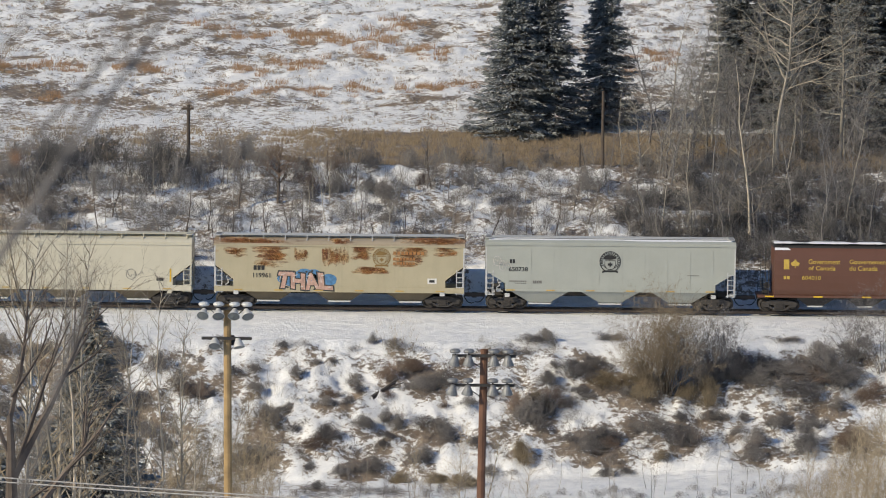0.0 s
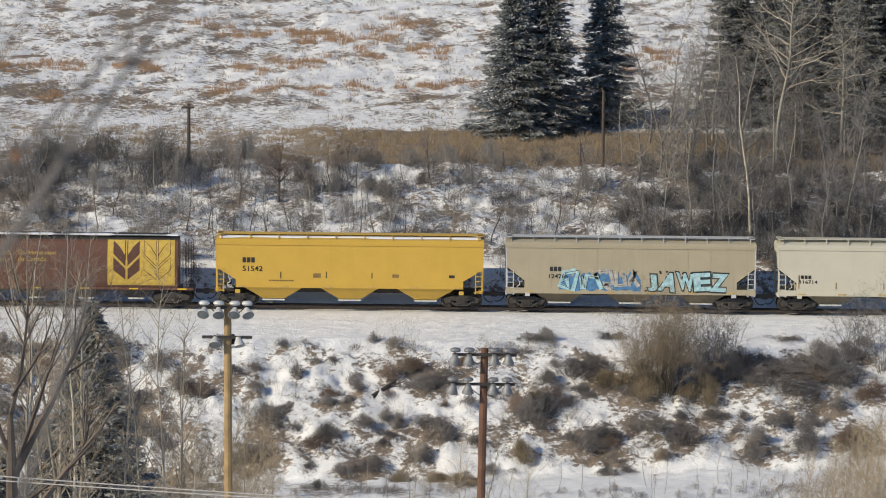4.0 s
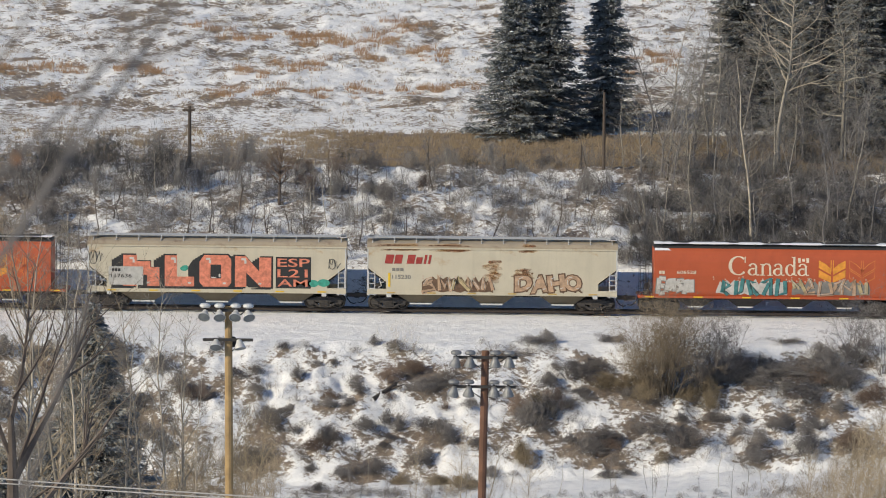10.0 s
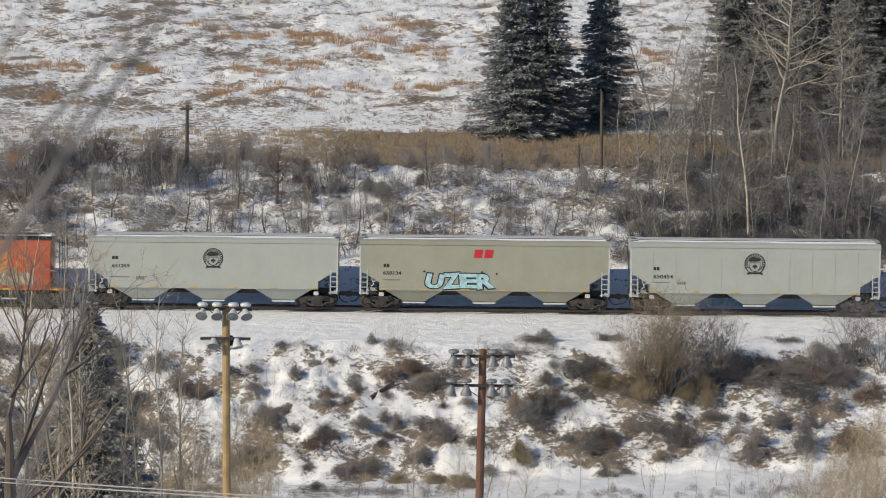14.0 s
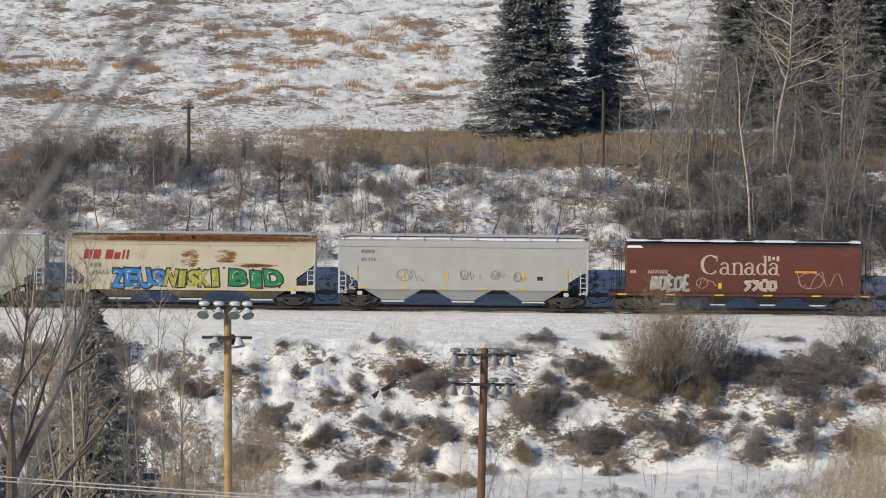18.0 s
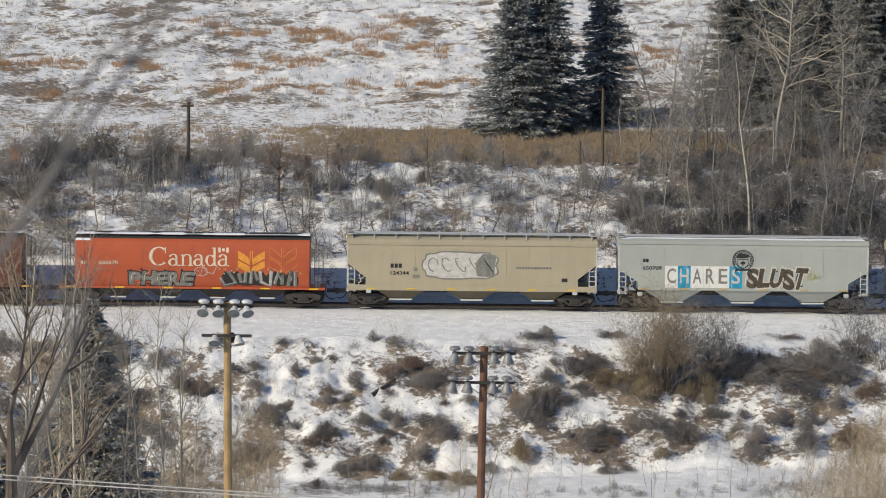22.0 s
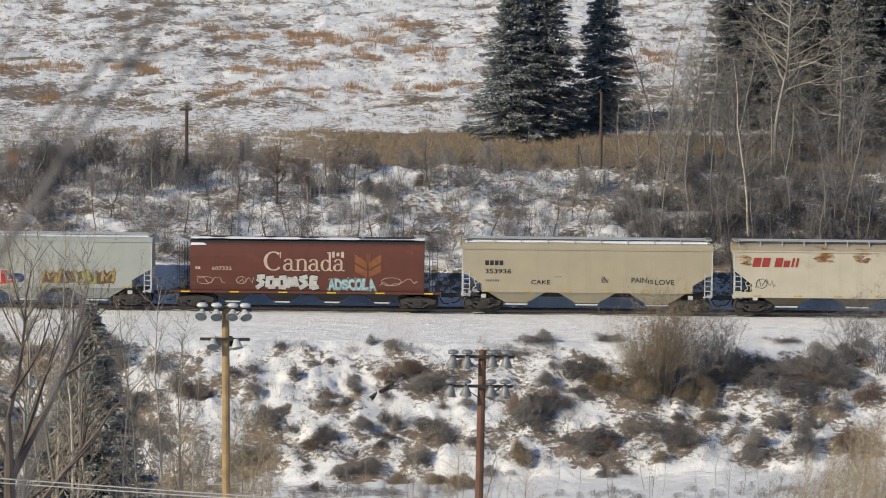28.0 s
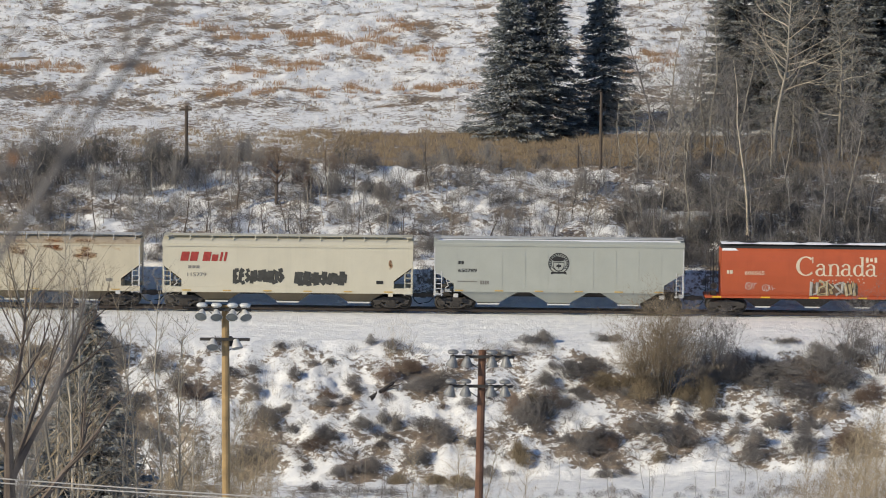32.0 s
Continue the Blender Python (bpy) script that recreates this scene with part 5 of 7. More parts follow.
        for p in wheat_polys(b):
            put_mark("wheat_leaf", car, side, *fans([p]), rest[0], 2, "solid leaf of a wheat ear emblem")
        put_mark("wheat_stem", car, side, *quads([(x0 + w * 0.44, x0 + w * 0.475, z0 + h * 0.5, z1), (x0 + w * 0.525, x0 + w * 0.56, z0 + h * 0.5, z1)]), rest[0], 2)
    elif kind == "wheatline":
        for p in wheat_polys(b):
            put_mark("wheat_outline", car, side, *ribbon(p, 0.045, True), rest[0], 2, "outlined wheat ear emblem")
        for u in (0.46, 0.54):
            put_mark("wheat_stem", car, side, *strokes([((x0 + w * u, z0 + h * 0.5), (x0 + w * u, z1))], 0.035), rest[0], 2)
    elif kind == "flag":
        put_mark("flag_emblem", car, side, *quads([(x0, x0 + w * 0.24, z0, z1), (x1 - w * 0.24, x1, z0, z1), (x0 + w * 0.38, x1 - w * 0.38, z0 + h * 0.25, z1 - h * 0.15)]), rest[0], 3)
    elif kind == "leaf":
        cx, cz = (x0 + x1) / 2, (z0 + z1) / 2
        put_mark("leaf_emblem", car, side, *fans([[(cx + w / 2 * a, cz + h / 2 * c) for a, c in ((-0.08, -1), (0.08, -1), (0.1, -0.5), (0.7, -0.5), (1, 0.2), (0.5, 0.4), (0, 1), (-0.5, 0.4), (-1, 0.2), (-0.7, -0.5), (-0.1, -0.5))]]), rest[0], 2)


MARKS = {}
MARKS["A"] = [
    ("tag", (3.92, 5.08, 1.76, 2.49), "GREY"),
    ("box", (5.96, 6.42, 1.7, 1.92), "BLACK"),
    ("box", (6.83, 6.94, 1.64, 2.51), "YELLOW"),
]
MARKS["B"] = [
    ("bars", (-5.67, -4.89, 2.5, 2.8), "BLACK", 3),
    ("text", (-5.69, -4.56, 1.99, 2.31), "119961", "BLACK"),
    ("splash", (-4.5, 0.1, 1.31, 2.75), "G_BLUE"),
    ("graf", (-4.09, -0.46, 1.29, 2.36), "THAL", "G_PINK", "G_CHAR"),
    ("ring", (2.2, 3.4, 2.81, 4.02), "OCHRE"),
    ("bars", (3.56, 5.65, 3.6, 3.81), "RUSTI", 8),
    ("bars", (3.56, 5.07, 3.22, 3.41), "RUSTI", 7),
    ("bars", (3.56, 5.04, 2.94, 3.1), "RUSTI", 7),
    ("box", (5.84, 6.45, 1.67, 2.04), "WHITE"),
    ("box", (5.97, 6.32, 1.77, 1.94), "BLACK"),
    ("rust", (-5.55, -3.66, 2.73, 4.0), 14),
    ("rust", (-7.59, -6.13, 3.36, 3.95), 6),
    ("rustv", (-2.93, -2.13, 3.04, 3.92), 7),
    ("rustv", (-1.11, 0.63, 2.78, 4.05), 14),
    ("rust", (0.85, 2.23, 3.31, 4.07), 10),
    ("rust", (3.69, 5.65, 2.9, 4.14), 12),
    ("rust", (6.31, 7.83, 3.58, 4.68), 12),
    ("rust", (1.14, 3.32, 2.32, 2.7), 6),
    ("rust", (-8.17, -3.66, 4.28, 4.54), 8),
    ("rust", (-0.75, 0.71, 4.34, 4.61), 5),
    ("rust", (4.34, 8.13, 4.38, 4.67), 8),
]
MARKS["C"] = [
    ("tag", (-7.79, -6.83, 2.92, 3.6), "OUTW"),
    ("tag", (-7.39, -6.53, 2.6, 3.3), "OUTW"),
    ("bars", (-6.67, -6.29, 3.12, 3.38), "BLACK", 2),
    ("text", (-6.73, -5.47, 2.58, 2.87), "650738", "BLACK"),
    ("ring", (-0.74, 0.67, 2.56, 3.99), "BLACK"),
    ("bars", (-6.7, -5.54, 1.89, 1.97), "GREY", 9),
    ("bars", (-5.13, -4.52, 1.79, 1.98), "GREY", 5),
    ("bars", (5.08, 5.88, 2.38, 2.44), "GREY", 5),
    ("bars", (-6.34, -5.54, 1.76, 1.82), "GREY", 6),
]
MARKS["D"] = [
    ("box", (3.12, 7.57, 1.3, 4.33), "GOLD"),
    ("box", (-7.14, -6.78, 2.9, 3.55), "GOLD"),
    ("leaf", (-6.7, -6.08, 2.98, 3.56), "GOLD"),
    ("text", (-5.51, -3.4, 3.26, 3.58), "Government", "GOLD"),
    ("text", (-5.51, -3.72, 2.85, 3.14), "of Canada", "GOLD"),
    ("text", (-2.8, -0.26, 3.29, 3.58), "Gouvernement", "GOLD"),
    ("text", (-2.8, -0.93, 2.85, 3.17), "du Canada", "GOLD"),
    ("bars", (-7.14, -6.7, 2.24, 2.46), "GOLD", 2),
    ("text", (-5.93, -4.67, 2.21, 2.49), "604010", "GOLD"),
    ("wheat", (3.51, 5.25, 1.66, 4.26), "BROWNP"),
    ("wheatline", (5.54, 7.29, 1.68, 4.28), "BROWNP"),
]
MARKS["E"] = [
    ("bars", (-7.09, -6.22, 2.91, 3.25), "BLACK", 3),
    ("text", (-7.09, -5.76, 2.34, 2.69), "51542", "BLACK"),
    ("box", (-4.59, -4.53, 1.88, 2.32), "BLACK"),
    ("box", (-1.57, -1.51, 1.91, 2.35), "BLACK"),
    ("box", (1.45, 1.5, 1.92, 2.31), "BLACK"),
    ("box", (-2.41, -1.9, 1.94, 2.23), "OCHRE"),
    ("box", (2.83, 3.26, 1.99, 2.21), "OCHRE"),
    ("box", (6.58, 6.95, 2.0, 2.19), "BLACK"),
    ("bars", (-5.35, -3.67, 1.69, 1.78), "OCHRE", 9),
]
MARKS["F"] = [
    ("bars", (-5.36, -4.56, 2.55, 2.84), "BLACK", 3),
    ("text", (-5.42, -4.13, 2.07, 2.36), "124266", "BLACK"),
    ("piece", (-4.74, 0.65, 1.22, 2.61), 6, "G_CYAN", "G_BLUE"),
    ("graf", (0.86, 6.39, 1.28, 2.45), "JAWEZ", "G_CYAN", "BLACK"),
]
MARKS["G"] = [
    ("bars", (-6.75, -6.02, 2.2, 2.43), "BLACK", 3),
    ("text", (-6.82, -5.66, 1.88, 2.11), "116714", "BLACK"),
    ("box", (-4.45, -4.38, 1.53, 1.97), "OCHRE"),
    ("box", (-1.29, -1.22, 1.52, 1.96), "OCHRE"),
    ("box", (1.2, 1.27, 1.55, 1.99), "OCHRE"),
    ("box", (4.28, 4.35, 1.55, 1.99), "OCHRE"),
    ("box", (-6.91, -6.83, 1.99, 2.43), "OCHRE"),
    ("box", (6.78, 6.86, 1.9, 2.34), "OCHRE"),
    ("box", (-6.91, -6.85, 1.55, 2.43), "OCHRE"),
    ("tag", (-0.06, 1.18, 1.59, 2.32), "GREY"),
    ("box", (2.27, 3.58, 1.8, 1.83), "GREY"),
]
MARKS["H"] = [
    ("text", (-2.93, 2.39, 2.56, 3.8), "Canada", "CREAM", "serif"),
    ("flag", (1.59, 2.35, 3.46, 3.79), "CREAM"),
    ("bars", (-7.44, -7.03, 2.61, 2.82), "CREAM", 2),
    ("text", (-6.28, -5.03, 2.59, 2.84), "606313", "CREAM"),
    ("wheat", (3.08, 4.87, 1.8, 3.6), "ORANGE"),
    ("wheatline", (5.11, 6.93, 1.76, 3.4), "ORANGEL"),
    ("piece", (-3.69, 1.99, 1.16, 2.37), 6, "G_OLIVE", "BLACK"),
    ("box", (-7.44, -6.31, 2.18, 2.24), "CREAM"),
]
MARKS["I"] = [
    ("blocks", (-6.14, 3.83, 1.33, 3.59), "G_SALMON", "BLACK"),
    ("box", (3.9, 6.23, 1.39, 3.47), "BLACK"),
    ("text", (4.01, 6.15, 2.81, 3.37), "ESP", "G_SALMON"),
    ("text", (4.01, 6.01, 2.12, 2.66), "L21", "G_SALMON"),
    ("text", (4.01, 6.01, 1.51, 1.98), "AM", "G_SALMON"),
    ("over_box", (-7.16, -4.87, 1.52, 2.74), "PATCHG"),
    ("over_bars", (-6.94, -6.33, 2.41, 2.61), "BLACK", 3),
    ("over_text", (-7.01, -5.63, 2.0, 2.25), "117636", "BLACK"),
    ("splash", (-2.5, -1.63, 2.27, 2.95), "G_TEAL"),
    ("splash", (6.23, 7.32, 1.41, 2.36), "G_TEAL"),
    ("tag", (-8.47, -7.52, 2.86, 3.81), "BLACK"),
    ("tag", (7.39, 8.19, 2.66, 3.39), "BLACK"),
]
MARKS["J"] = [
    ("brand", (-7.13, -4.03, 3.11, 3.71), "RED"),
    ("bars", (-6.62, -5.82, 2.62, 2.82), "GREY", 3),
    ("text", (-6.62, -5.38, 2.1, 2.37), "115230", "GREY"),
    ("piece", (-4.65, 0.07, 1.21, 2.31), 5, "G_TAN", "G_BROWN"),
    ("graf", (1.53, 5.89, 1.35, 2.45), "DAHO", "G_TAN", "G_BROWN"),
    ("rust", (-7.64, -5.02, 4.02, 4.39), 8),
    ("rust", (-4.44, -1.67, 3.98, 4.35), 8),
    ("rust", (1.82, 2.84, 3.97, 4.41), 6),
    ("rust", (-0.51, 0.66, 1.9, 3.36), 8),
    ("rust", (1.38, 2.55, 2.06, 2.79), 7),
    ("box", (-6.88, -6.73, 1.56, 2.48), "YELLOW"),
]
MARKS["K"] = [
    ("text", (-2.82, 2.47, 2.57, 3.84), "Canada", "CREAM", "serif"),
    ("flag", (1.74, 2.47, 3.43, 3.75), "CREAM"),
    ("bars", (-7.43, -7.02, 2.6, 2.82), "CREAM", 2),
    ("text", (-6.26, -4.98, 2.62, 2.85), "606528", "CREAM"),
    ("wheat", (3.12, 4.89, 2.13, 3.62), "ORANGE"),
    ("wheatline", (5.16, 6.83, 2.08, 3.62), "ORANGEL"),
    ("chunk", (-7.57, -5.17, 1.22, 2.39), 4, "OUTW", "GREY"),
    ("piece", (-3.65, 1.08, 1.23, 2.37), 5, "G_TEALD", "OUTW"),
    ("piece", (1.37, 6.54, 1.25, 2.35), 6, "G_TAN", "GREY"),
]
MARKS["L"] = [
    ("bars", (-6.68, -6.25, 3.14, 3.36), "BLACK", 2),
    ("text", (-6.68, -5.52, 2.6, 2.82), "651259", "BLACK"),
    ("ring", (-0.66, 0.66, 2.55, 4.01), "BLACK"),
    ("bars", (-6.87, -5.56, 1.94, 2.02), "GREY", 10),
    ("bars", (-5.1, -4.52, 1.8, 2.03), "GREY", 4),
    ("tag", (-8.04, -7.02, 2.91, 3.79), "G_TAN"),
]
MARKS["M"] = [
    ("bars", (-6.69, -6.27, 2.79, 3.01), "BLACK", 2),
    ("text", (-6.71, -5.51, 2.3, 2.53), "650134", "BLACK"),
    ("bars", (-0.74, 0.64, 3.47, 4.01), "RED2", 2),
    ("graf", (-3.87, 0.61, 1.41, 2.43), "UZER", "G_CYAN", "BLACK"),
    ("bars", (-6.74, -5.57, 1.92, 2.0), "GREY", 9),
]
MARKS["N"] = [
    ("bars", (-6.73, -6.32, 2.77, 2.99), "BLACK", 2),
    ("text", (-6.73, -5.45, 2.23, 2.48), "650454", "BLACK"),
    ("ring", (-0.73, 0.66, 2.55, 3.98), "BLACK"),
    ("bars", (-6.76, -5.64, 1.94, 2.01), "GREY", 9),
    ("bars", (-5.16, -4.57, 1.84, 2.03), "GREY", 4),
]
MARKS["O"] = [
    ("brand", (-7.1, -4.04, 3.07, 3.7), "RED"),
    ("bars", (-6.66, -5.83, 2.55, 2.82), "GREY", 3),
    ("text", (-6.66, -5.39, 2.04, 2.31), "113656", "GREY"),
    ("graf", (-5.21, -1.69, 1.19, 2.41), "ZEUS", "G_BLUE2", "BLACK"),
    ("graf", (-1.64, 2.02, 1.28, 2.45), "NISKI", "G_OLIVE", "BLACK"),
    ("graf", (2.6, 6.1, 1.3, 2.45), "BID", "G_GREEN2", "BLACK"),
    ("rust", (-0.59, 0.57, 2.66, 3.69), 7),
    ("rust", (1.73, 2.97, 2.98, 3.71), 6),
    ("rust", (-5.4, 7.7, 4.36, 4.65), 16),
    ("rust", (3.19, 5.52, 2.68, 2.78), 4),
]
MARKS["P"] = [
    ("bars", (-6.75, -5.83, 3.65, 3.86), "GREY", 4),
    ("text", (-6.75, -5.76, 3.1, 3.34), "85396", "GREY"),
    ("box", (-4.0, -3.82, 1.8, 2.34), "YELLOW"),
    ("box", (-1.16, -0.99, 1.83, 2.37), "YELLOW"),
    ("box", (3.89, 4.06, 1.89, 2.43), "YELLOW"),
    ("box", (-7.01, -6.94, 1.84, 2.75), "ORANGE"),
    ("box", (6.9, 6.97, 1.84, 2.72), "ORANGE"),
    ("box", (1.08, 1.14, 1.86, 2.3), "ORANGE"),
    ("tag", (-4.45, -2.56, 1.81, 2.61), "GREY"),
    ("tag", (-0.23, 0.72, 1.92, 2.58), "GREY"),
    ("tag", (1.81, 2.82, 1.94, 2.53), "GREY"),
    ("tag", (3.33, 4.21, 1.81, 2.47), "GREY"),
    ("box", (4.89, 5.27, 1.93, 2.19), "BLACK"),
]
MARKS["Q"] = [
    ("text", (-2.85, 2.35, 2.45, 3.75), "Canada", "TANW", "serif"),
    ("flag", (1.58, 2.32, 3.38, 3.7), "TANW"),
    ("bars", (-7.54, -7.1, 2.5, 2.7), "TANW", 2),
    ("text", (-6.38, -5.04, 2.48, 2.73), "607002", "TANW"),
    ("chunk", (-6.16, -3.54, 1.21, 2.43), 5, "G_GREYW", "BLACK"),
    ("tag", (-3.17, -1.79, 1.5, 2.23), "TANW"),
    ("chunk", (-0.05, 2.21, 1.32, 2.2), 4, "TANW", "BLACK"),
    ("tag", (3.52, 6.57, 1.51, 2.68), "TANW"),
    ("box", (-1.69, -1.46, 1.51, 1.88), "YELLOW"),
    ("box", (3.37, 4.83, 2.6, 2.74), "ORANGE"),
]
MARKS["R"] = [
    ("text", (-2.83, 2.44, 2.54, 3.79), "Canada", "CREAM", "serif"),
    ("flag", (1.71, 2.41, 3.45, 3.77), "CREAM"),
    ("wheat", (3.02, 4.8, 2.1, 3.57), "ORANGE"),
    ("wheatline", (5.09, 6.88, 2.13, 3.81), "ORANGEL"),
    ("bars", (-7.38, -6.95, 2.61, 2.82), "CREAM", 2),
    ("text", (-6.19, -4.91, 2.59, 2.84), "606570", "CREAM"),
    ("graf", (-4.18, 0.11, 1.21, 2.19), "PHERE", "G_GREYM", "BLACK"),
    ("piece", (1.93, 7.02, 1.23, 2.26), 6, "G_GREYM", "BLACK"),
    ("tag", (0.11, 1.71, 1.85, 2.51), "OUTW"),
]
MARKS["S"] = [
    ("bars", (-5.38, -4.58, 2.57, 2.84), "BLACK", 3),
    ("text", (-5.38, -4.17, 2.09, 2.35), "124344", "BLACK"),
    ("box", (-3.85, -3.6, 2.35, 2.59), "GREY"),
    ("box", (-3.92, -3.46, 1.88, 2.12), "GREY"),
    ("bubble", (-3.2, 1.7, 1.88, 3.64), "OUTW", "GREY"),
    ("bars", (2.91, 5.31, 2.57, 2.7), "GREY", 12),
    ("box", (5.94, 6.33, 1.72, 1.96), "BLACK"),
]
MARKS["T"] = [
    ("bars", (-6.65, -6.24, 3.11, 3.33), "BLACK", 2),
    ("text", (-6.65, -5.41, 2.6, 2.85), "650709", "BLACK"),
    ("ring", (-0.74, 0.67, 2.61, 3.97), "BLACK"),
    ("box", (-5.18, -4.33, 1.42, 2.88), "WHITE"),
    ("text", (-5.04, -4.46, 1.72, 2.72), "C", "GREY"),
    ("box", (-4.33, -3.48, 1.42, 2.88), "G_BLUE3"),
    ("text", (-4.19, -3.61, 1.72, 2.72), "H", "OUTW"),
    ("box", (-3.48, -2.63, 1.42, 2.88), "WHITE"),
    ("text", (-3.34, -2.76, 1.72, 2.72), "A", "GREY"),
    ("box", (-2.62, -1.77, 1.42, 2.88), "WHITE"),
    ("text", (-2.48, -1.90, 1.72, 2.72), "R", "GREY"),
    ("box", (-1.77, -0.92, 1.42, 2.88), "WHITE"),
    ("text", (-1.63, -1.05, 1.72, 2.72), "E", "GREY"),
    ("box", (-0.92, -0.07, 1.42, 2.88), "G_BLUE3"),
    ("text", (-0.78, -0.20, 1.72, 2.72), "S", "OUTW"),
    ("graf", (0.23, 4.16, 1.39, 2.78), "SLUST", "G_DBROWN", "OUTW"),
    ("tag", (4.24, 5.11, 2.0, 2.51), "G_OLIVE"),
]
MARKS["U"] = [
    ("bars", (-5.67, -4.98, 2.52, 2.82), "BLACK", 3),
    ("text", (-5.64, -4.4, 2.07, 2.34), "120465", "BLACK"),
    ("ring", (2.22, 3.41, 2.83, 4.03), "OCHRE"),
    ("bars", (3.56, 5.42, 3.61, 3.78), "RED", 8),
    ("bars", (3.56, 4.91, 3.28, 3.44), "RED", 7),
    ("bars", (3.56, 5.02, 3.01, 3.17), "RED", 7),
    ("piece", (-0.77, 5.78, 1.22, 2.24), 7, "G_RUST", "GREY"),
    ("box", (5.82, 6.44, 1.72, 2.06), "WHITE"),
    ("box", (5.96, 6.29, 1.81, 1.96), "BLACK"),
    ("tag", (-2.73, -1.93, 1.68, 2.19), "BLACK"),
    ("rust", (-2.22, -1.2, 4.39, 4.68), 5),
    ("rust", (-0.47, 0.4, 2.65, 3.24), 4),
    ("rust", (-4.4, 1.71, 4.42, 4.66), 8),
]
MARKS["V"] = [
    ("bars", (-6.86, -5.96, 2.75, 2.97), "BLACK", 4),
    ("text", (-6.86, -6.1, 2.28, 2.53), "5413", "BLACK"),
    ("splash", (-6.25, 0.44, 1.38, 2.74), "G_NAVY"),
    ("graf", (-5.38, -0.58, 1.42, 2.37), "RUNAL", "G_RED", "OUTW"),
    ("piece", (1.19, 5.92, 1.48, 2.5), 5, "G_GOLD", "G_BROWN"),
]
MARKS["W"] = [
    ("text", (-2.85, 2.47, 2.52, 3.79), "Canada", "TANW", "serif"),
    ("flag", (1.63, 2.43, 3.42, 3.81), "TANW"),
    ("bars", (-7.39, -7.03, 2.57, 2.75), "TANW", 2),
    ("text", (-6.3, -4.99, 2.53, 2.77), "607332", "TANW"),
    ("tag", (-7.32, -5.43, 1.57, 2.11), "TANW"),
    ("tag", (-4.7, -3.54, 1.6, 2.11), "TANW"),
    ("chunk", (-3.47, 0.83, 1.26, 2.21), 6, "OUTW", "BLACK"),
    ("graf", (1.41, 4.53, 1.23, 1.99), "ADSCOLA", "G_CYAN", "GREY"),
    ("wheat", (3.15, 4.9, 2.12, 3.66), "BROWNG"),
    ("tag", (4.82, 7.3, 1.56, 2.14), "TANW"),
]
MARKS["X"] = [
    ("bars", (-6.76, -5.5, 3.04, 3.35), "BLACK", 4),
    ("text", (-6.76, -5.03, 2.49, 2.8), "353936", "BLACK"),
    ("text", (-3.71, -2.44, 1.79, 2.08), "CAKE", "BLACK"),
    ("tag", (0.95, 1.38, 1.92, 2.36), "BLACK"),
    ("bars", (-6.73, -5.79, 1.96, 2.09), "GREY", 6),
    ("bars", (-2.15, -1.64, 2.28, 2.33), "GREY", 2),
    ("text", (2.93, 3.95, 1.97, 2.3), "PAIN", "BLACK"),
    ("text", (4.02, 4.38, 1.9, 2.16), "IS", "BLACK"),
    ("text", (4.49, 5.77, 1.84, 2.17), "LOVE", "BLACK"),
]
MARKS["Y"] = [
    ("brand", (-7.06, -3.97, 3.1, 3.71), "RED"),
    ("tag", (-6.81, -5.5, 1.66, 2.32), "BLACK"),
    ("rust", (-2.88, -1.57, 3.46, 4.48), 8),
    ("rust", (-7.83, -6.96, 3.26, 3.84), 4),
    ("rust", (1.84, 3.15, 3.8, 4.53), 7),
    ("rust", (-0.34, 0.83, 3.34, 4.36), 6),
    ("rust", (3.88, 5.34, 3.24, 4.48), 9),
    ("box", (6.02, 6.47, 1.7, 1.91), "GREY"),
]
MARKS["Z"] = [
    ("brand", (-7.11, -4.0, 3.12, 3.73), "RED"),
    ("bars", (-6.57, -5.77, 2.63, 2.82), "GREY", 3),
    ("text", (-6.64, -5.38, 2.09, 2.35), "115779", "GREY"),
    ("chunk", (-3.59, -2.06, 1.61, 2.63), 4, "G_CHAR", "G_CHAR"),
    ("chunk", (-1.92, -0.24, 1.63, 2.65), 4, "G_CHAR", "G_CHAR"),
    ("chunk", (0.48, 3.83, 1.59, 2.44), 6, "G_CHAR", "G_CHAR"),
    ("box", (5.87, 6.33, 1.69, 1.92), "BLACK"),
    ("rust", (6.67, 7.03, 2.74, 3.25), 3),
]
MARKS["AA"] = [
    ("bars", (-6.67, -6.27, 3.08, 3.3), "BLACK", 2),
    ("text", (-6.68, -5.44, 2.55, 2.79), "650789", "BLACK"),
    ("ring", (-0.72, 0.67, 2.49, 3.92), "BLACK"),
    ("bars", (-6.71, -5.4, 1.9, 1.98), "GREY", 9),
    ("bars", (-5.21, -4.6, 1.76, 2.0), "GREY", 4),
]
MARKS["AB"] = [
    ("text", (-2.81, 2.52, 2.54, 3.83), "Canada", "CREAM", "serif"),
    ("flag", (1.77, 2.52, 3.45, 3.79), "CREAM"),
    ("bars", (-7.42, -6.99, 2.63, 2.88), "CREAM", 2),
    ("text", (-6.24, -4.93, 2.58, 2.83), "606565", "CREAM"),
    ("piece", (-1.88, 1.3, 1.2, 2.23), 6, "G_CREAM2", "G_BROWN"),
    ("tag", (-6.18, -5.43, 1.58, 2.08), "OUTW"),
    ("tag", (-5.08, -4.18, 1.47, 1.93), "OUTW"),
]

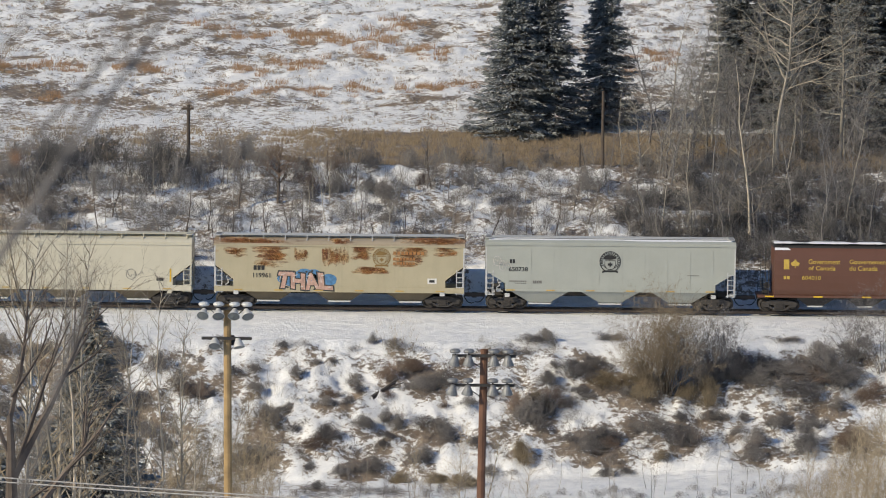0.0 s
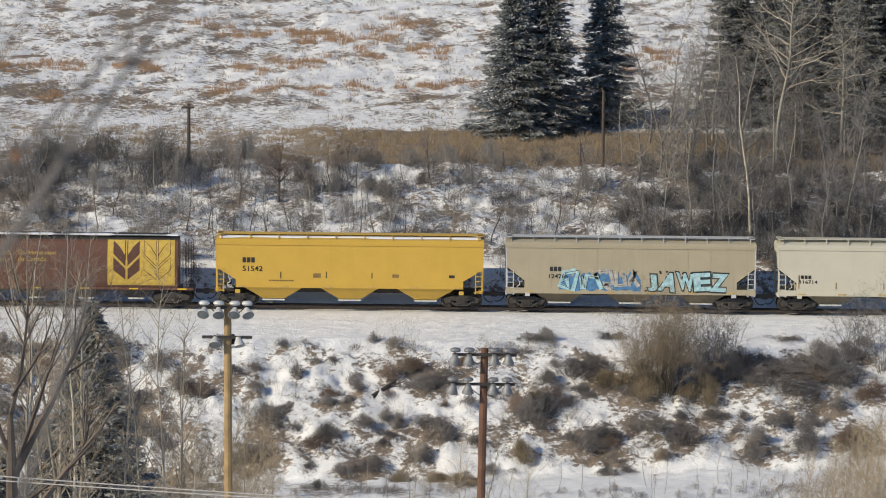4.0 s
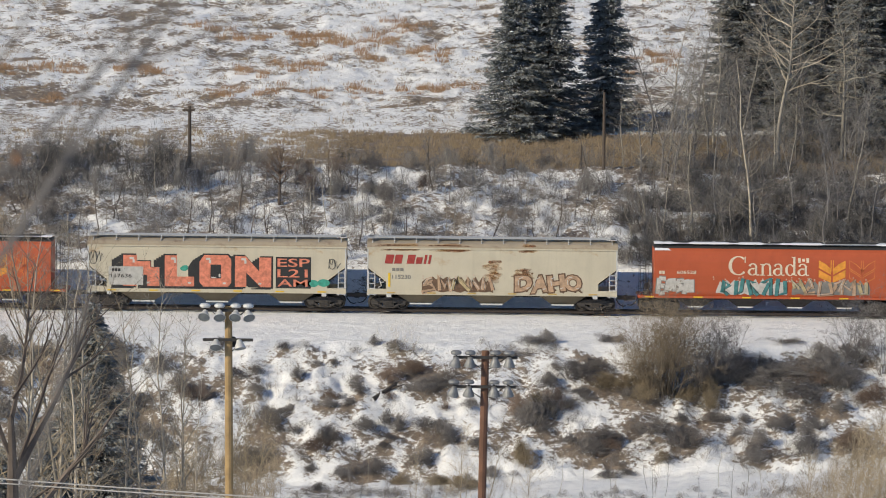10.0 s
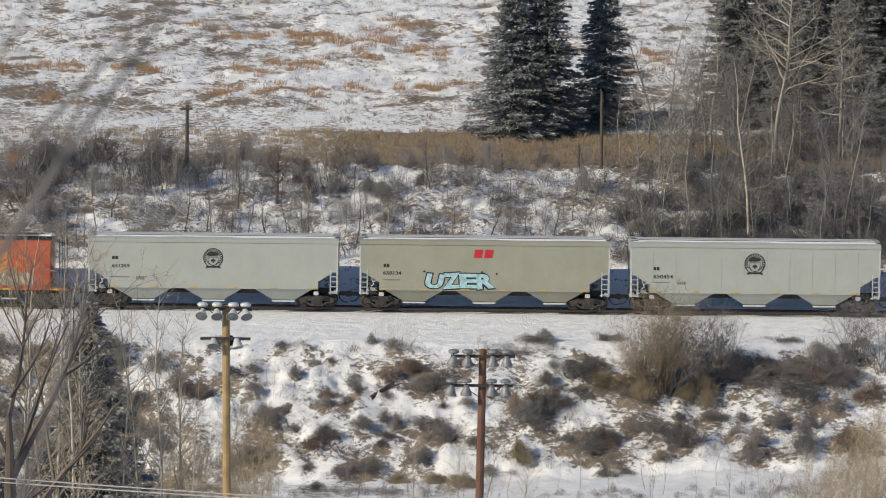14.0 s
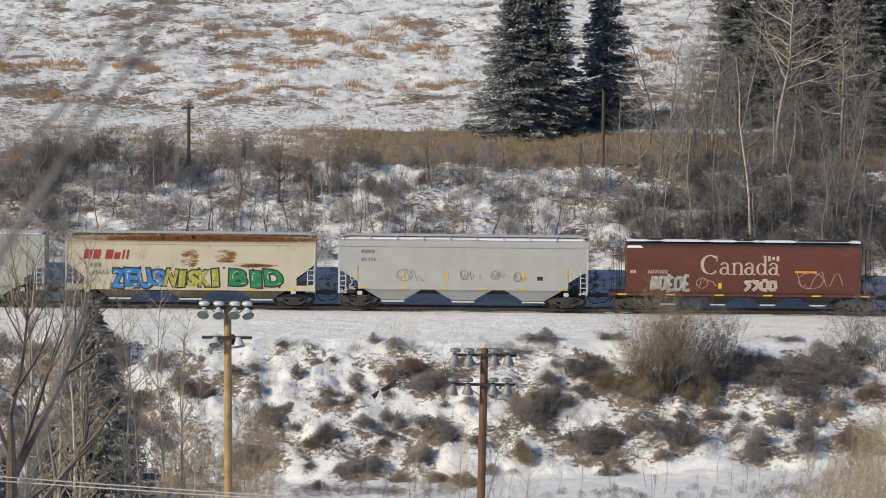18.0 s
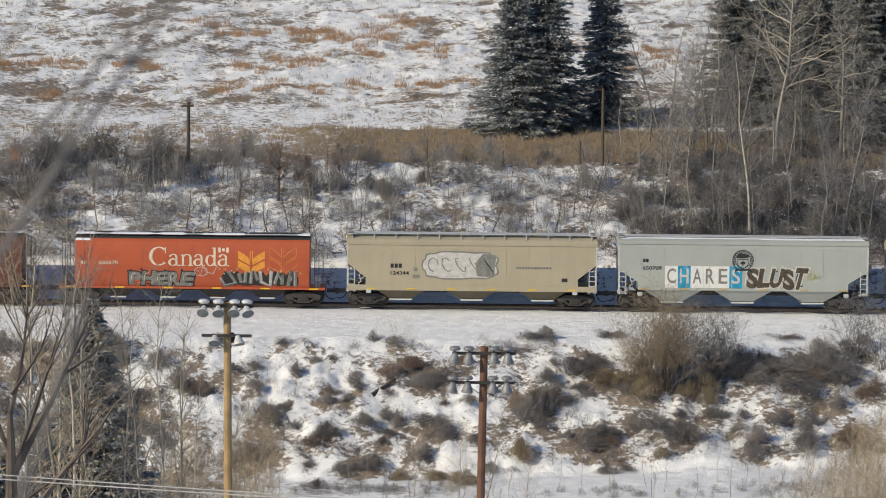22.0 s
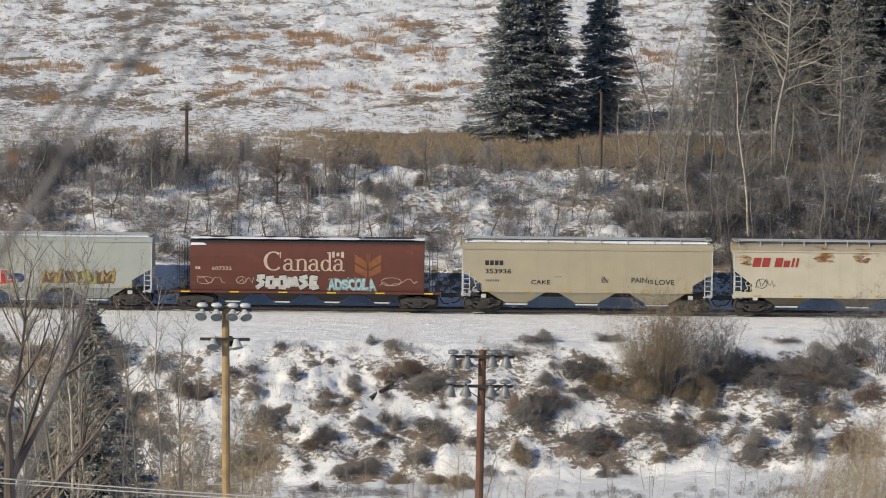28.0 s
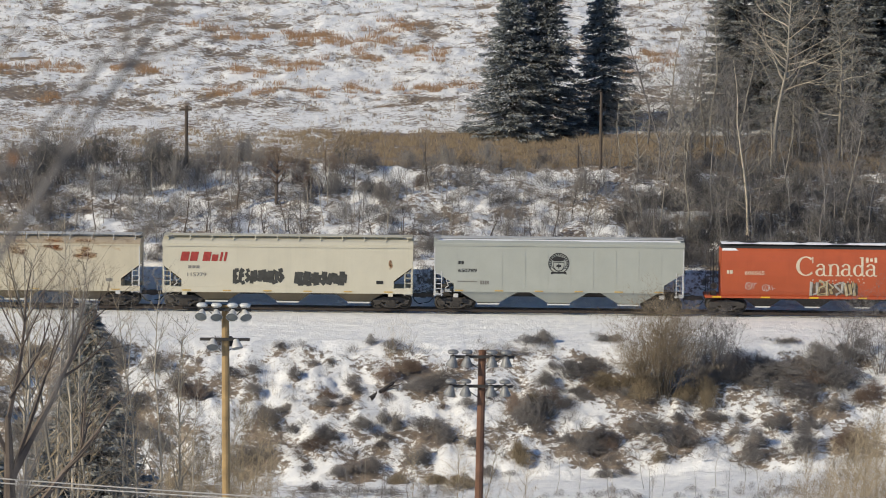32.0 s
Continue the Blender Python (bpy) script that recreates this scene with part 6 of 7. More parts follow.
# Paints of the fleet.
P_GREY = paint("pale_grey_green_paint", (0.322, 0.335, 0.303), 0, 0.3, 0.12)
P_GREY2 = paint("pale_grey_paint", (0.348, 0.352, 0.33), 0, 0.3, 0.12)
P_OLIVE = paint("dull_olive_grey_paint", (0.272, 0.268, 0.210), 0, 0.4, 0.15)
P_CREAM = paint("cream_paint", (0.468, 0.44, 0.352), 0, 0.25, 0.15)
P_CREAMR = paint("rust_stained_cream_paint", (0.455, 0.412, 0.315), 0.17, 0.4, 0.3, rustcol=(0.42, 0.27, 0.13))
P_BEIGE = paint("beige_paint", (0.345, 0.300, 0.210), 0, 0.35, 0.2)
P_BEIGER = paint("weathered_beige_paint", (0.375, 0.331, 0.225), 0.06, 0.4, 0.25, rustcol=(0.36, 0.22, 0.10))
P_YELLOW = paint("yellow_paint", (0.495, 0.315, 0.052), 0, 0.3, 0.1)
P_RED = paint("orange_red_paint", (0.375, 0.078, 0.028), 0, 0.45, 0.3)
P_BROWN = paint("dark_brown_paint", (0.108, 0.050, 0.033), 0, 0.3, 0.2)
P_MAROON = paint("faded_maroon_paint", (0.105, 0.034, 0.021), 0.16, 0.5, 0.45, rustcol=(0.24, 0.07, 0.03))
# Soiled paint, made darker still for the shade beneath the car.
P_BAYD = paint("soiled_shaded_bay_paint", (0.165, 0.135, 0.090), 0, 0.8, 0.4, 0.8)

P_ROOFR = paint("rusted_roof_paint", (0.33, 0.275, 0.20), 0.22, 0.6, 0.4, rustcol=(0.14, 0.075, 0.045))

# Mark, middle along the train, length, kind, paint, what it is.
CARS = [
    ("A", -24.90, 16.55, "sill", P_CREAM, "clean cream covered grain hopper car with black end cutouts"),
    ("B", -6.85, 16.55, "sill", P_BEIGER, "beige covered hopper car with heavy rust streaks and graffiti"),
    ("C", 11.10, 16.55, "flush", P_GREY, "pale grey covered hopper car with a round black emblem"),
    ("D", 29.70, 15.5, "barrel", P_BROWN, "dark brown cylindrical grain hopper with gold lettering and wheat panel"),
    ("E", 48.85, 17.7, "flush", P_YELLOW, "plain yellow covered hopper car with black lettering"),
    ("F", 67.46, 16.55, "sill", P_BEIGE, "beige covered hopper car with light blue graffiti"),
    ("G", 85.47, 16.55, "sill", P_CREAM, "cream covered hopper car with a small scrawled tag"),
    ("H", 104.02, 15.5, "barrel", P_RED, "orange-red cylindrical grain hopper with white lettering and green graffiti"),
    ("I", 122.77, 17.1, "sill", P_CREAMR, "cream covered hopper car with giant salmon block graffiti"),
    ("J", 140.99, 16.55, "sill", P_CREAMR, "cream covered hopper car with red lettering and tan graffiti"),
    ("K", 159.47, 15.5, "barrel", P_RED, "orange-red cylindrical grain hopper with teal and white graffiti"),
    ("L", 178.00, 16.55, "flush", P_GREY, "clean pale grey covered hopper car with a round emblem"),
    ("M", 195.97, 16.55, "flush", P_OLIVE, "olive-grey covered hopper car with red letters and pale graffiti"),
    ("N", 213.88, 16.55, "flush", P_GREY, "pale grey covered hopper car with a round emblem"),
    ("O", 231.82, 16.55, "sill", P_CREAMR, "cream covered hopper car with blue, olive and green graffiti"),
    ("P", 249.88, 16.55, "flush", P_GREY2, "light grey covered hopper car with yellow marks"),
    ("Q", 268.46, 15.5, "barrel", P_MAROON, "faded maroon cylindrical grain hopper with scrawled graffiti"),
    ("R", 287.51, 15.5, "barrel", P_RED, "orange-red cylindrical grain hopper with grey graffiti"),
    ("S", 306.02, 16.55, "sill", P_BEIGE, "beige covered hopper car with outlined bubble graffiti"),
    ("T", 323.98, 16.55, "flush", P_GREY, "pale grey covered hopper car with white, blue and brown graffiti"),
    ("U", 341.92, 16.55, "sill", P_BEIGER, "weathered beige covered hopper car with faded red graffiti"),
    ("V", 360.06, 16.87, "flush", P_GREY, "pale green-grey covered hopper car with red and gold graffiti"),
    ("W", 378.76, 15.5, "barrel", P_MAROON, "faded maroon cylindrical grain hopper with cream and blue graffiti"),
    ("X", 397.30, 16.6, "flush", P_BEIGE, "tan covered hopper car with small black scrawls"),
    ("Y", 415.26, 16.55, "sill", P_CREAMR, "rust-stained cream covered hopper car with red lettering"),
    ("Z", 433.31, 16.55, "sill", P_CREAM, "cream covered hopper car with red lettering and black graffiti"),
    ("AA", 451.27, 16.55, "flush", P_GREY, "pale grey covered hopper car with a round black emblem"),
    ("AB", 469.79, 15.5, "barrel", P_RED, "orange-red cylindrical grain hopper with cream and orange graffiti"),
]
TRAIN = []
for n, (mark_id, mid, length, kind, coat, text) in enumerate(CARS):
    if kind == "barrel":
        car = barrel_car(length, coat, text)
    else:
        car = hopper_car(length, coat, kind, P_BAYD if kind == "sill" else None, text, coat if coat in (P_CREAM, P_YELLOW) else M_ALU, 12 if kind == "sill" else 10, snow=kind == "flush", dashes="yellow" if mark_id in ("I", "P", "S", "O") else "faded", roof=P_ROOFR if mark_id in ("I", "J", "O", "Y", "B", "U") else None, high=mark_id in ("C", "L", "M", "N", "T", "V", "AA"))
    if kind != "barrel":
        posts = 11 if mark_id in ("C", "N", "T", "AA", "F", "S") else 0
        for k in range(1, posts):
            x = -length / 2 + length * k / posts
            zl = 1.46 if abs(x) < length / 2 - 1.4 else 2.7
            part("panel_seam", lambda: box(-0.022, 0.022, -1.592, -1.57, zl, 4.08), coat, car, key="seam%.1f" % zl, loc=(x, 0, 0))
    for i, m in enumerate(MARKS.get(mark_id, ())):
        mark(car, kind, n * 100 + i, *m)
    car.location = (mid, 0, 0)
    TRAIN.append((car, mid))


# ---- track ----
part("rail", lambda: join(*[loft([(y - 0.075, -0.17), (y + 0.075, -0.17), (y + 0.02, -0.14), (y + 0.02, -0.05), (y + 0.036, -0.035), (y + 0.036, 0), (y - 0.036, 0), (y - 0.036, -0.035), (y - 0.02, -0.05), (y - 0.02, -0.14)], -520, 560) for y in (-0.755,)]), M_RAIL, None)
part("rail", lambda: join(*[loft([(y - 0.075, -0.17), (y + 0.075, -0.17), (y + 0.02, -0.14), (y + 0.02, -0.05), (y + 0.036, -0.035), (y + 0.036, 0), (y - 0.036, 0), (y - 0.036, -0.035), (y - 0.02, -0.05), (y - 0.02, -0.14)], -520, 560) for y in (0.755,)]), M_RAIL, None)
for ob in [o for o in scene.objects if o.name.startswith("rail")]:
    tagged(ob, "rusty steel running rail along the snowy trackbed", "rail", "rails", "structure")


# ---- plants ----
def stand(ob, x, y, turn=0.0, size=1.0, dz=0.0):
    ob.location = (x, y, level(x, y) + dz)
    ob.rotation_euler[2] = turn
    ob.scale = (size,) * 3 if isinstance(size, (int, float)) else size
    return ob


DARK = [bush_mesh(10 + k, 1300, M_TWIG, 0.25, fine=1.0) for k in range(5)]
REDD = [bush_mesh(20 + k, 1200, M_RED, 0.3, fine=1.0) for k in range(3)]
TANS = [bush_mesh(30 + k, 1300, M_TAN, 0.4, fine=1.0) for k in range(3)]
LOW = [bush_mesh(60 + k, 240, (M_TWIG, M_RED)[k % 2], 0.3, stems=9) for k in range(4)]
BIGD = [bush_mesh(200 + k, 3000, M_TWIG, 0.35, fine=0.62) for k in range(2)]
BIGT = [bush_mesh(210 + k, 3400, (M_TAN, M_BRUSH)[k], 0.5, fine=0.6) for k in range(2)]
FANS = [fan_mesh(80 + k, 13, (M_TWIG, M_BRUSH, M_RED)[k % 3]) for k in range(6)]
WILLOW = [fan_mesh(90 + k, 11, M_TAN, 0.5, 3, 0.0052) for k in range(3)]
BRUSH = [bush_mesh(40 + k, 600, M_BRUSH, 0.6, stems=12) for k in range(4)]
rng = random.Random(4)


def shrub(kind, x, y, w, h, label, group):
    meshes = {"dark": DARK, "red": REDD, "tan": TANS, "fan": FANS, "willow": WILLOW}[kind]
    if h > 2.4 and kind in ("dark", "tan"):
        meshes = BIGD if kind == "dark" else BIGT
    ob = plant("shrub", rng.choice(meshes), label, "shrub", group)
    return stand(ob, x, y, rng.uniform(0, 6.28), (w / 2 * 1.32, w / 2 * 1.32, h), -0.05)


def thicket(name, meshes, rows, label, material):
    """Many bushes grown into one another, as one object. Rows of x, y, width, height."""
    packs = []
    for me in meshes:
        co = np.empty(len(me.vertices) * 3, np.float32)
        me.vertices.foreach_get("co", co)
        ix = np.empty(len(me.loops), np.int32)
        me.loops.foreach_get("vertex_index", ix)
        packs.append((co.reshape(-1, 3), ix))
    vs, ls, o = [], [], 0
    for x, y, w, h in rows:
        co, ix = packs[rng.randrange(len(packs))]
        a = rng.uniform(0, 6.28)
        c, s = math.cos(a) * w / 2, math.sin(a) * w / 2
        vs.append(np.stack([co[:, 0] * c - co[:, 1] * s + x, co[:, 0] * s + co[:, 1] * c + y, co[:, 2] * h + level(x, y) - 0.05], 1))
        ls.append(ix + o)
        o += len(co)
    vs, ls = np.concatenate(vs), np.concatenate(ls)
    me = bpy.data.meshes.new(name)
    me.vertices.add(len(vs))
    me.vertices.foreach_set("co", vs.astype(np.float32).ravel())
    me.loops.add(len(ls))
    me.loops.foreach_set("vertex_index", ls)
    me.polygons.add(len(ls) // 4)
    me.polygons.foreach_set("loop_start", np.arange(0, len(ls), 4, dtype=np.int32))
    me.update(calc_edges=True)
    me.materials.append(material)
    return tagged(new(name, me), label, "brush", kind="stuff")


def slope_shrubs(kind, rows):
    label = {"dark": "leafless grey-brown shrub on the snowy slope", "red": "reddish leafless shrub on the snowy slope", "tan": "tan leafless willow shrub on the snowy slope"}[kind]
    for x, y, w, h in rows:
        flat = 0.8 if w > 2 and y > -13 else 0.92
        if w < 1.7:
            shrub(kind, x, y, w * rng.uniform(0.95, 1.25), h * flat, label, "shrubs on the slope below the track")
            continue
        # a wide shrub is a ragged clump of several
        for j in range(4):
            shrub("fan" if j == 3 or (j == 2 and kind == "dark") else kind, x + rng.uniform(-0.34, 0.34) * w, y + rng.uniform(-0.25, 0.25) * w, w * rng.uniform(0.5, 0.85), h * flat * rng.uniform(0.45, 0.85), label, "shrubs on the slope below the track")


for kind in SLOPE:
    slope_shrubs(kind, SLOPE[kind])


for k, (x, y, h, w, n, m) in enumerate(((14.1, -14.6, 6.3, 3.5, 76, M_OLIVE), (15.9, -14.0, 5.2, 3.0, 34, M_TWIG), (12.9, -14.8, 4.2, 2.4, 40, M_OLIVE), (17.4, -13.4, 4.3, 2.8, 30, M_TWIG), (26.2, -11.6, 4.4, 2.2, 22, M_TWIG), (28.0, -12.6, 5.2, 2.4, 24, M_TWIG), (24.6, -13.2, 2.8, 1.9, 20, M_TWIG))):
    stand(tall_bush(230 + k, n, h, w, m, ("tall tan leafless willow bush beside the track", "tall grey-brown leafless bush beside the track")[m == M_TWIG], "tall bushes below the track"), x, y, 1.1 * k)

for k in range(20):
    x, y = rng.uniform(-30, 30), rng.uniform(-22.5, -11)
    shrub(rng.choice(("dark", "dark", "red")), x, y, rng.uniform(0.6, 1.5), rng.uniform(0.25, 0.55), "small leafless shrub poking from snow", "small shrubs on the slope")

THICK = [tall_bush(240 + k, 16, 3.4, 1.7, M_DARKSHADEBRUSH, "tall dark leafless bush on the terrace edge", "tall bushes on the terrace edge") for k in range(3)]
for k in range(24):
    x, y = (rng.uniform(-29, -19) if k < 17 else rng.uniform(-37, 4)), rng.uniform(19.5, 25)
    stand(THICK[k] if k < 3 else copy_thing(THICK[k % 3], Matrix()), x, y, 1.9 * k, rng.uniform(0.7, 1.05) * (1 if k < 17 else 0.7))

thicket("slope_twigs", FANS, [(rng.uniform(-17, 27), rng.uniform(-23, -10), rng.uniform(0.9, 2.0), rng.uniform(0.4, 1.0)) for k in range(110)], "small dead shrubs with forked twigs in the snow", M_TWIG)

# Brush on the bank behind the track and along the terrace's edge.
edge = []
for k in range(200):
    x, y = rng.uniform(-37, 37), rng.uniform(17.5, 27)
    edge.append((x, y, rng.uniform(1.6, 3.2), rng.uniform(1.1, 2.3) * (1.4 if x < -14 else 0.9)))
thicket("terrace_brush", BRUSH[:3] + FANS[:2] + FANS[3:5], edge, "grey leafless brush along the edge of the terrace", M_BRUSH)
thicket("red_brush", REDD + FANS[2:3], [(rng.gauss(-11, 3), rng.uniform(19, 24), rng.uniform(1.6, 3.0), rng.uniform(1.0, 1.8)) for k in range(9)], "reddish leafless brush on the terrace edge", M_RED)
thicket("bank_shrubs", FANS + DARK[:1], [(rng.uniform(-36, 36), rng.uniform(6.0, 20), rng.uniform(1.4, 2.8), rng.uniform(0.9, 2.2)) for k in range(95)] + [(rng.uniform(-36, 36), rng.uniform(4.2, 7.0), rng.uniform(1.0, 2.2), rng.uniform(0.7, 1.6)) for k in range(48)], "leafless shrubs grown together on the snowy bank", M_TWIG)
# Brush in the shade-dark colour; far rows added to darken snow behind.
under = [(14.5 + 23 * rng.random(), rng.uniform(6, 24), rng.uniform(1.8, 3.4), rng.uniform(0.9, 2.1)) for k in range(95)] + [(rng.uniform(22, 42), rng.uniform(27, 45), rng.uniform(1.8, 3.2), rng.uniform(0.9, 2.0)) for k in range(55)] + [(rng.uniform(11, 24), rng.uniform(42, 50), rng.uniform(1.6, 2.8), rng.uniform(0.7, 1.6)) for k in range(36)]
thicket("poplar_undergrowth", BRUSH + FANS[:2], under, "dense leafless undergrowth beneath bare poplars", M_DARKSHADEBRUSH)
thicket("hill_brush", LOW, [(rng.uniform(-42, 42), rng.uniform(46, 95), rng.uniform(0.4, 1.6), rng.uniform(0.15, 0.6)) for k in range(800)], "low leafless brush scattered over the snowy hill", M_TWIG)
low = []
for rows in SLOPE.values():
    for x, y, w, h in rows:
        for k in range(1 + int(w * 1.6)):
            low.append((x + rng.gauss(0, 0.45 * w), y + rng.gauss(0, 0.35 * w), rng.uniform(0.7, 1.9), rng.uniform(0.25, 0.8)))
while len(low) < 360:
    x, y = rng.uniform(-31, 31), rng.uniform(-23, -10.5)
    if noise.noise((x * 0.17, y * 0.22, 33)) + rng.uniform(-0.25, 0.25) > 0.0:
        low.append((x, y, rng.uniform(0.5, 1.9), rng.uniform(0.2, 0.75)))
thicket("slope_scrub", LOW, low, "low leafless scrub breaking through snow on the slope", M_TWIG)
thicket("bank_scrub", LOW, [(rng.uniform(-36, 36), rng.uniform(6.5, 20), rng.uniform(0.6, 1.9), rng.uniform(0.25, 0.9)) for k in range(340)], "low leafless scrub on the snowy bank", M_TWIG)
bank = []
while len(bank) < 430:
    x, y = rng.uniform(-36, 36), rng.uniform(4.5, 19)
    if noise.noise((x * 0.22, y * 0.3, 51)) + rng.uniform(-0.3, 0.3) + 0.3 * smooth(8, 14, x) > -0.05:
        bank.append((x, y, rng.uniform(1.2, 2.8), rng.uniform(0.7, 1.9)))
thicket("bank_brush", [bush_mesh(160 + k, 230, M_BRUSH, 0.75, stems=10) for k in range(4)] + FANS[:1], bank, "tangled grey leafless brush on the snowy bank", M_BRUSH)
# Twigs take the darkened brush colour for the shade among the poplars.
thicket("dark_undergrowth", [bush_mesh(170 + k, 420, M_TWIG, 0.6, stems=10) for k in range(3)], [(12.0 + 24 * rng.random(), rng.uniform(4.5, 20), rng.uniform(2.0, 3.6), rng.uniform(0.9, 2.0)) for k in range(115)], "leafless undergrowth below bare poplars, coloured as if shaded", M_DARKSHADEBRUSH)
thicket("foot_brush", [bush_mesh(180 + k, 260, M_TWIG, 0.6, stems=9) for k in range(3)], [(rng.uniform(-37, 37), rng.uniform(3.2, 5.6), rng.uniform(1.2, 2.6), rng.uniform(0.6, 1.5)) for k in range(75)], "dark leafless brush along the foot of the bank", M_TWIG)
thicket("lane_scrub", LOW, [(rng.uniform(-9, 3), rng.uniform(-29, -26.6), rng.uniform(0.6, 1.5), rng.uniform(0.3, 0.8)) for k in range(50)] + [(rng.uniform(6, 24), rng.uniform(-32, -28.4), rng.uniform(0.6, 1.5), rng.uniform(0.3, 0.8)) for k in range(45)], "low leafless scrub beside the snowy lane", M_TWIG)
thicket("slope_brush", DARK[:3], [(rng.uniform(-31, -16), rng.uniform(-22, -11), rng.uniform(1.4, 3.2), rng.uniform(0.9, 2.0)) for k in range(28)], "dark tangled brush on the slope", M_TWIG)


def sapling_mesh(seed, tall, r, limbs, material, spread_len=0.3, angle=0.55):
    trunk, lines = tree_lines(seed, tall, r, limbs, 3, 0.08, 0.2, angle, spread_len)
    return woody(trunk + lines, 4, 0.011, material)


SAP = [sapling_mesh(50 + s, 3.6, 0.03, 8, (M_PALE, M_TWIG, M_TWIG)[s % 3]) for s in range(6)]
for k in range(80):
    ob = plant("sapling", SAP[k % 6], "slender bare sapling on the snowy bank", "sapling", "saplings on the bank")
    stand(ob, rng.uniform(-36, 34), rng.uniform(6, 23), rng.uniform(0, 6.28), rng.uniform(0.55, 1.25))
LITTLE = [twig_tree("small_bare_tree", 130 + s, 4.4, 0.05, 20, (M_DARKBARK, M_DARKBARK, M_PALE, M_DARKBARK)[s], (M_TWIG, M_DARKBARK, M_TWIG, M_DARKSHADEBRUSH)[s], "small forked bare tree on the snowy bank", "small bare trees on the bank", 0.12, 0.3, 0.5, 1.1, 0.11, kids=(4, 6)) for s in range(4)]
for k in range(105):
    x, y = rng.uniform(-36, 16), rng.uniform(4.5, 22)
    stand(LITTLE[k] if k < 4 else copy_thing(LITTLE[k % 4], Matrix()), x, y, rng.uniform(0, 6.28), rng.uniform(0.45, 1.05))

# Bare poplars crowding the right end of the bank.
POP = [twig_tree("poplar_tree", 70 + s, 8.5, 0.075, 44, (M_PALE, M_BRUSH, M_TWIG, M_PALE, M_BRUSH)[s], (M_TWIG, M_BRUSH, M_TWIG, M_TWIG, M_PALE)[s], "bare grey poplar with a haze of fine pale twigs", "bare poplars behind the track", 0.1, 0.25, 0.3, 1.15, 0.09) for s in range(5)]
spots = [(17.2, 11, 1.0), (18.7, 12, 1.15), (20.0, 11, 0.95), (28.3, 14, 1.05), (14.2, 24, 0.9), (13.0, 26, 0.75), (24.6, 15, 0.85), (15.6, 23, 1.0), (17.0, 27, 1.1), (18.2, 25, 1.05), (19.4, 29, 1.2), (16.2, 31, 1.0), (20.6, 26, 1.1), (22.0, 32, 1.3), (26.8, 33, 1.3), (31.0, 34, 1.3), (33.5, 31, 1.2), (15.5, 36, 1.2), (17.2, 38, 1.3), (18.8, 35, 1.25), (20.3, 37, 1.35)]
for k in range(58):
    spots.append((14.5 + 23 * rng.random() ** 0.9, rng.uniform(7, 38), rng.uniform(0.4, 1.0)))
for k, (x, y, s) in enumerate(spots):
    ob = POP[k] if k < 5 else copy_thing(POP[k % 5], Matrix())
    stand(ob, x, y, rng.uniform(0, 6.28), s)
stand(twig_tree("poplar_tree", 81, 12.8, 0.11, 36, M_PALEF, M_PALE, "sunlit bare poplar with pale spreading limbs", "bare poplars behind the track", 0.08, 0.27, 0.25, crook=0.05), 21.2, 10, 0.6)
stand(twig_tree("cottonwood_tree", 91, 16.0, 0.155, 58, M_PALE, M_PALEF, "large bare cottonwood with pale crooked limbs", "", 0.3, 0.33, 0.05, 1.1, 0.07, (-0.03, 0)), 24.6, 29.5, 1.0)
stand(twig_tree("cottonwood_tree", 95, 13.5, 0.16, 46, M_PALE, M_PALE, "bare cottonwood with pale crooked limbs", "", 0.25, 0.32, 0.1, 1.1, 0.08), 29.3, 30, 2.0)
stand(tree_thing("round_bare_tree", 93, 3.6, 0.10, 34, M_DARKBARK, M_RED, "small round-crowned bare tree on the bank", "tree", "", fat=1.5, first=0.3, angle=1.0, spread_len=0.5), -11.7, 16.7, 0.4, 1.15)
stand(tree_thing("round_bare_tree", 94, 3.2, 0.08, 26, M_DARKBARK, M_TWIG, "small dark bare tree on the bank", "tree", "", fat=1.5, first=0.3, angle=0.8), -14.4, 15.7, 0.4, 1.0)

# Spruces.
SPR = [spruce_thing(1, 13.7, 4.4), spruce_thing(2, 16.2, 4.0), spruce_thing(3, 14.4, 3.5), spruce_thing(4, 20.5, 4.2), spruce_thing(6, 21.0, 4.4)]
stand(SPR[0], 5.3, 41.0, 0.3)
stand(SPR[1], 7.9, 41.8, 2.0)
stand(SPR[2], 12.5, 45.0, 1.0)
for k, (x, y, s) in enumerate(((23.0, 47, 0.95), (28.3, 51, 1.05), (30.6, 46, 0.95), (34.0, 44, 1.0), (26.2, 57, 1.1), (37.5, 48, 1.0), (32.2, 42.5, 1.0), (27.4, 44, 0.85), (36.0, 41, 1.0))):
    stand(SPR[3 + k] if k < 2 else copy_thing(SPR[3 + k % 2], Matrix()), x, y, 1.3 * k, s)
stand(spruce_thing(5, 17.6, 7.2, "dark spruce standing among bare poplars"), -16.2, -80, 0.5)

stand(spruce_thing(7, 13.5, 5.4, "smaller dark spruce among bare trees"), -20.6, -84, 1.5)

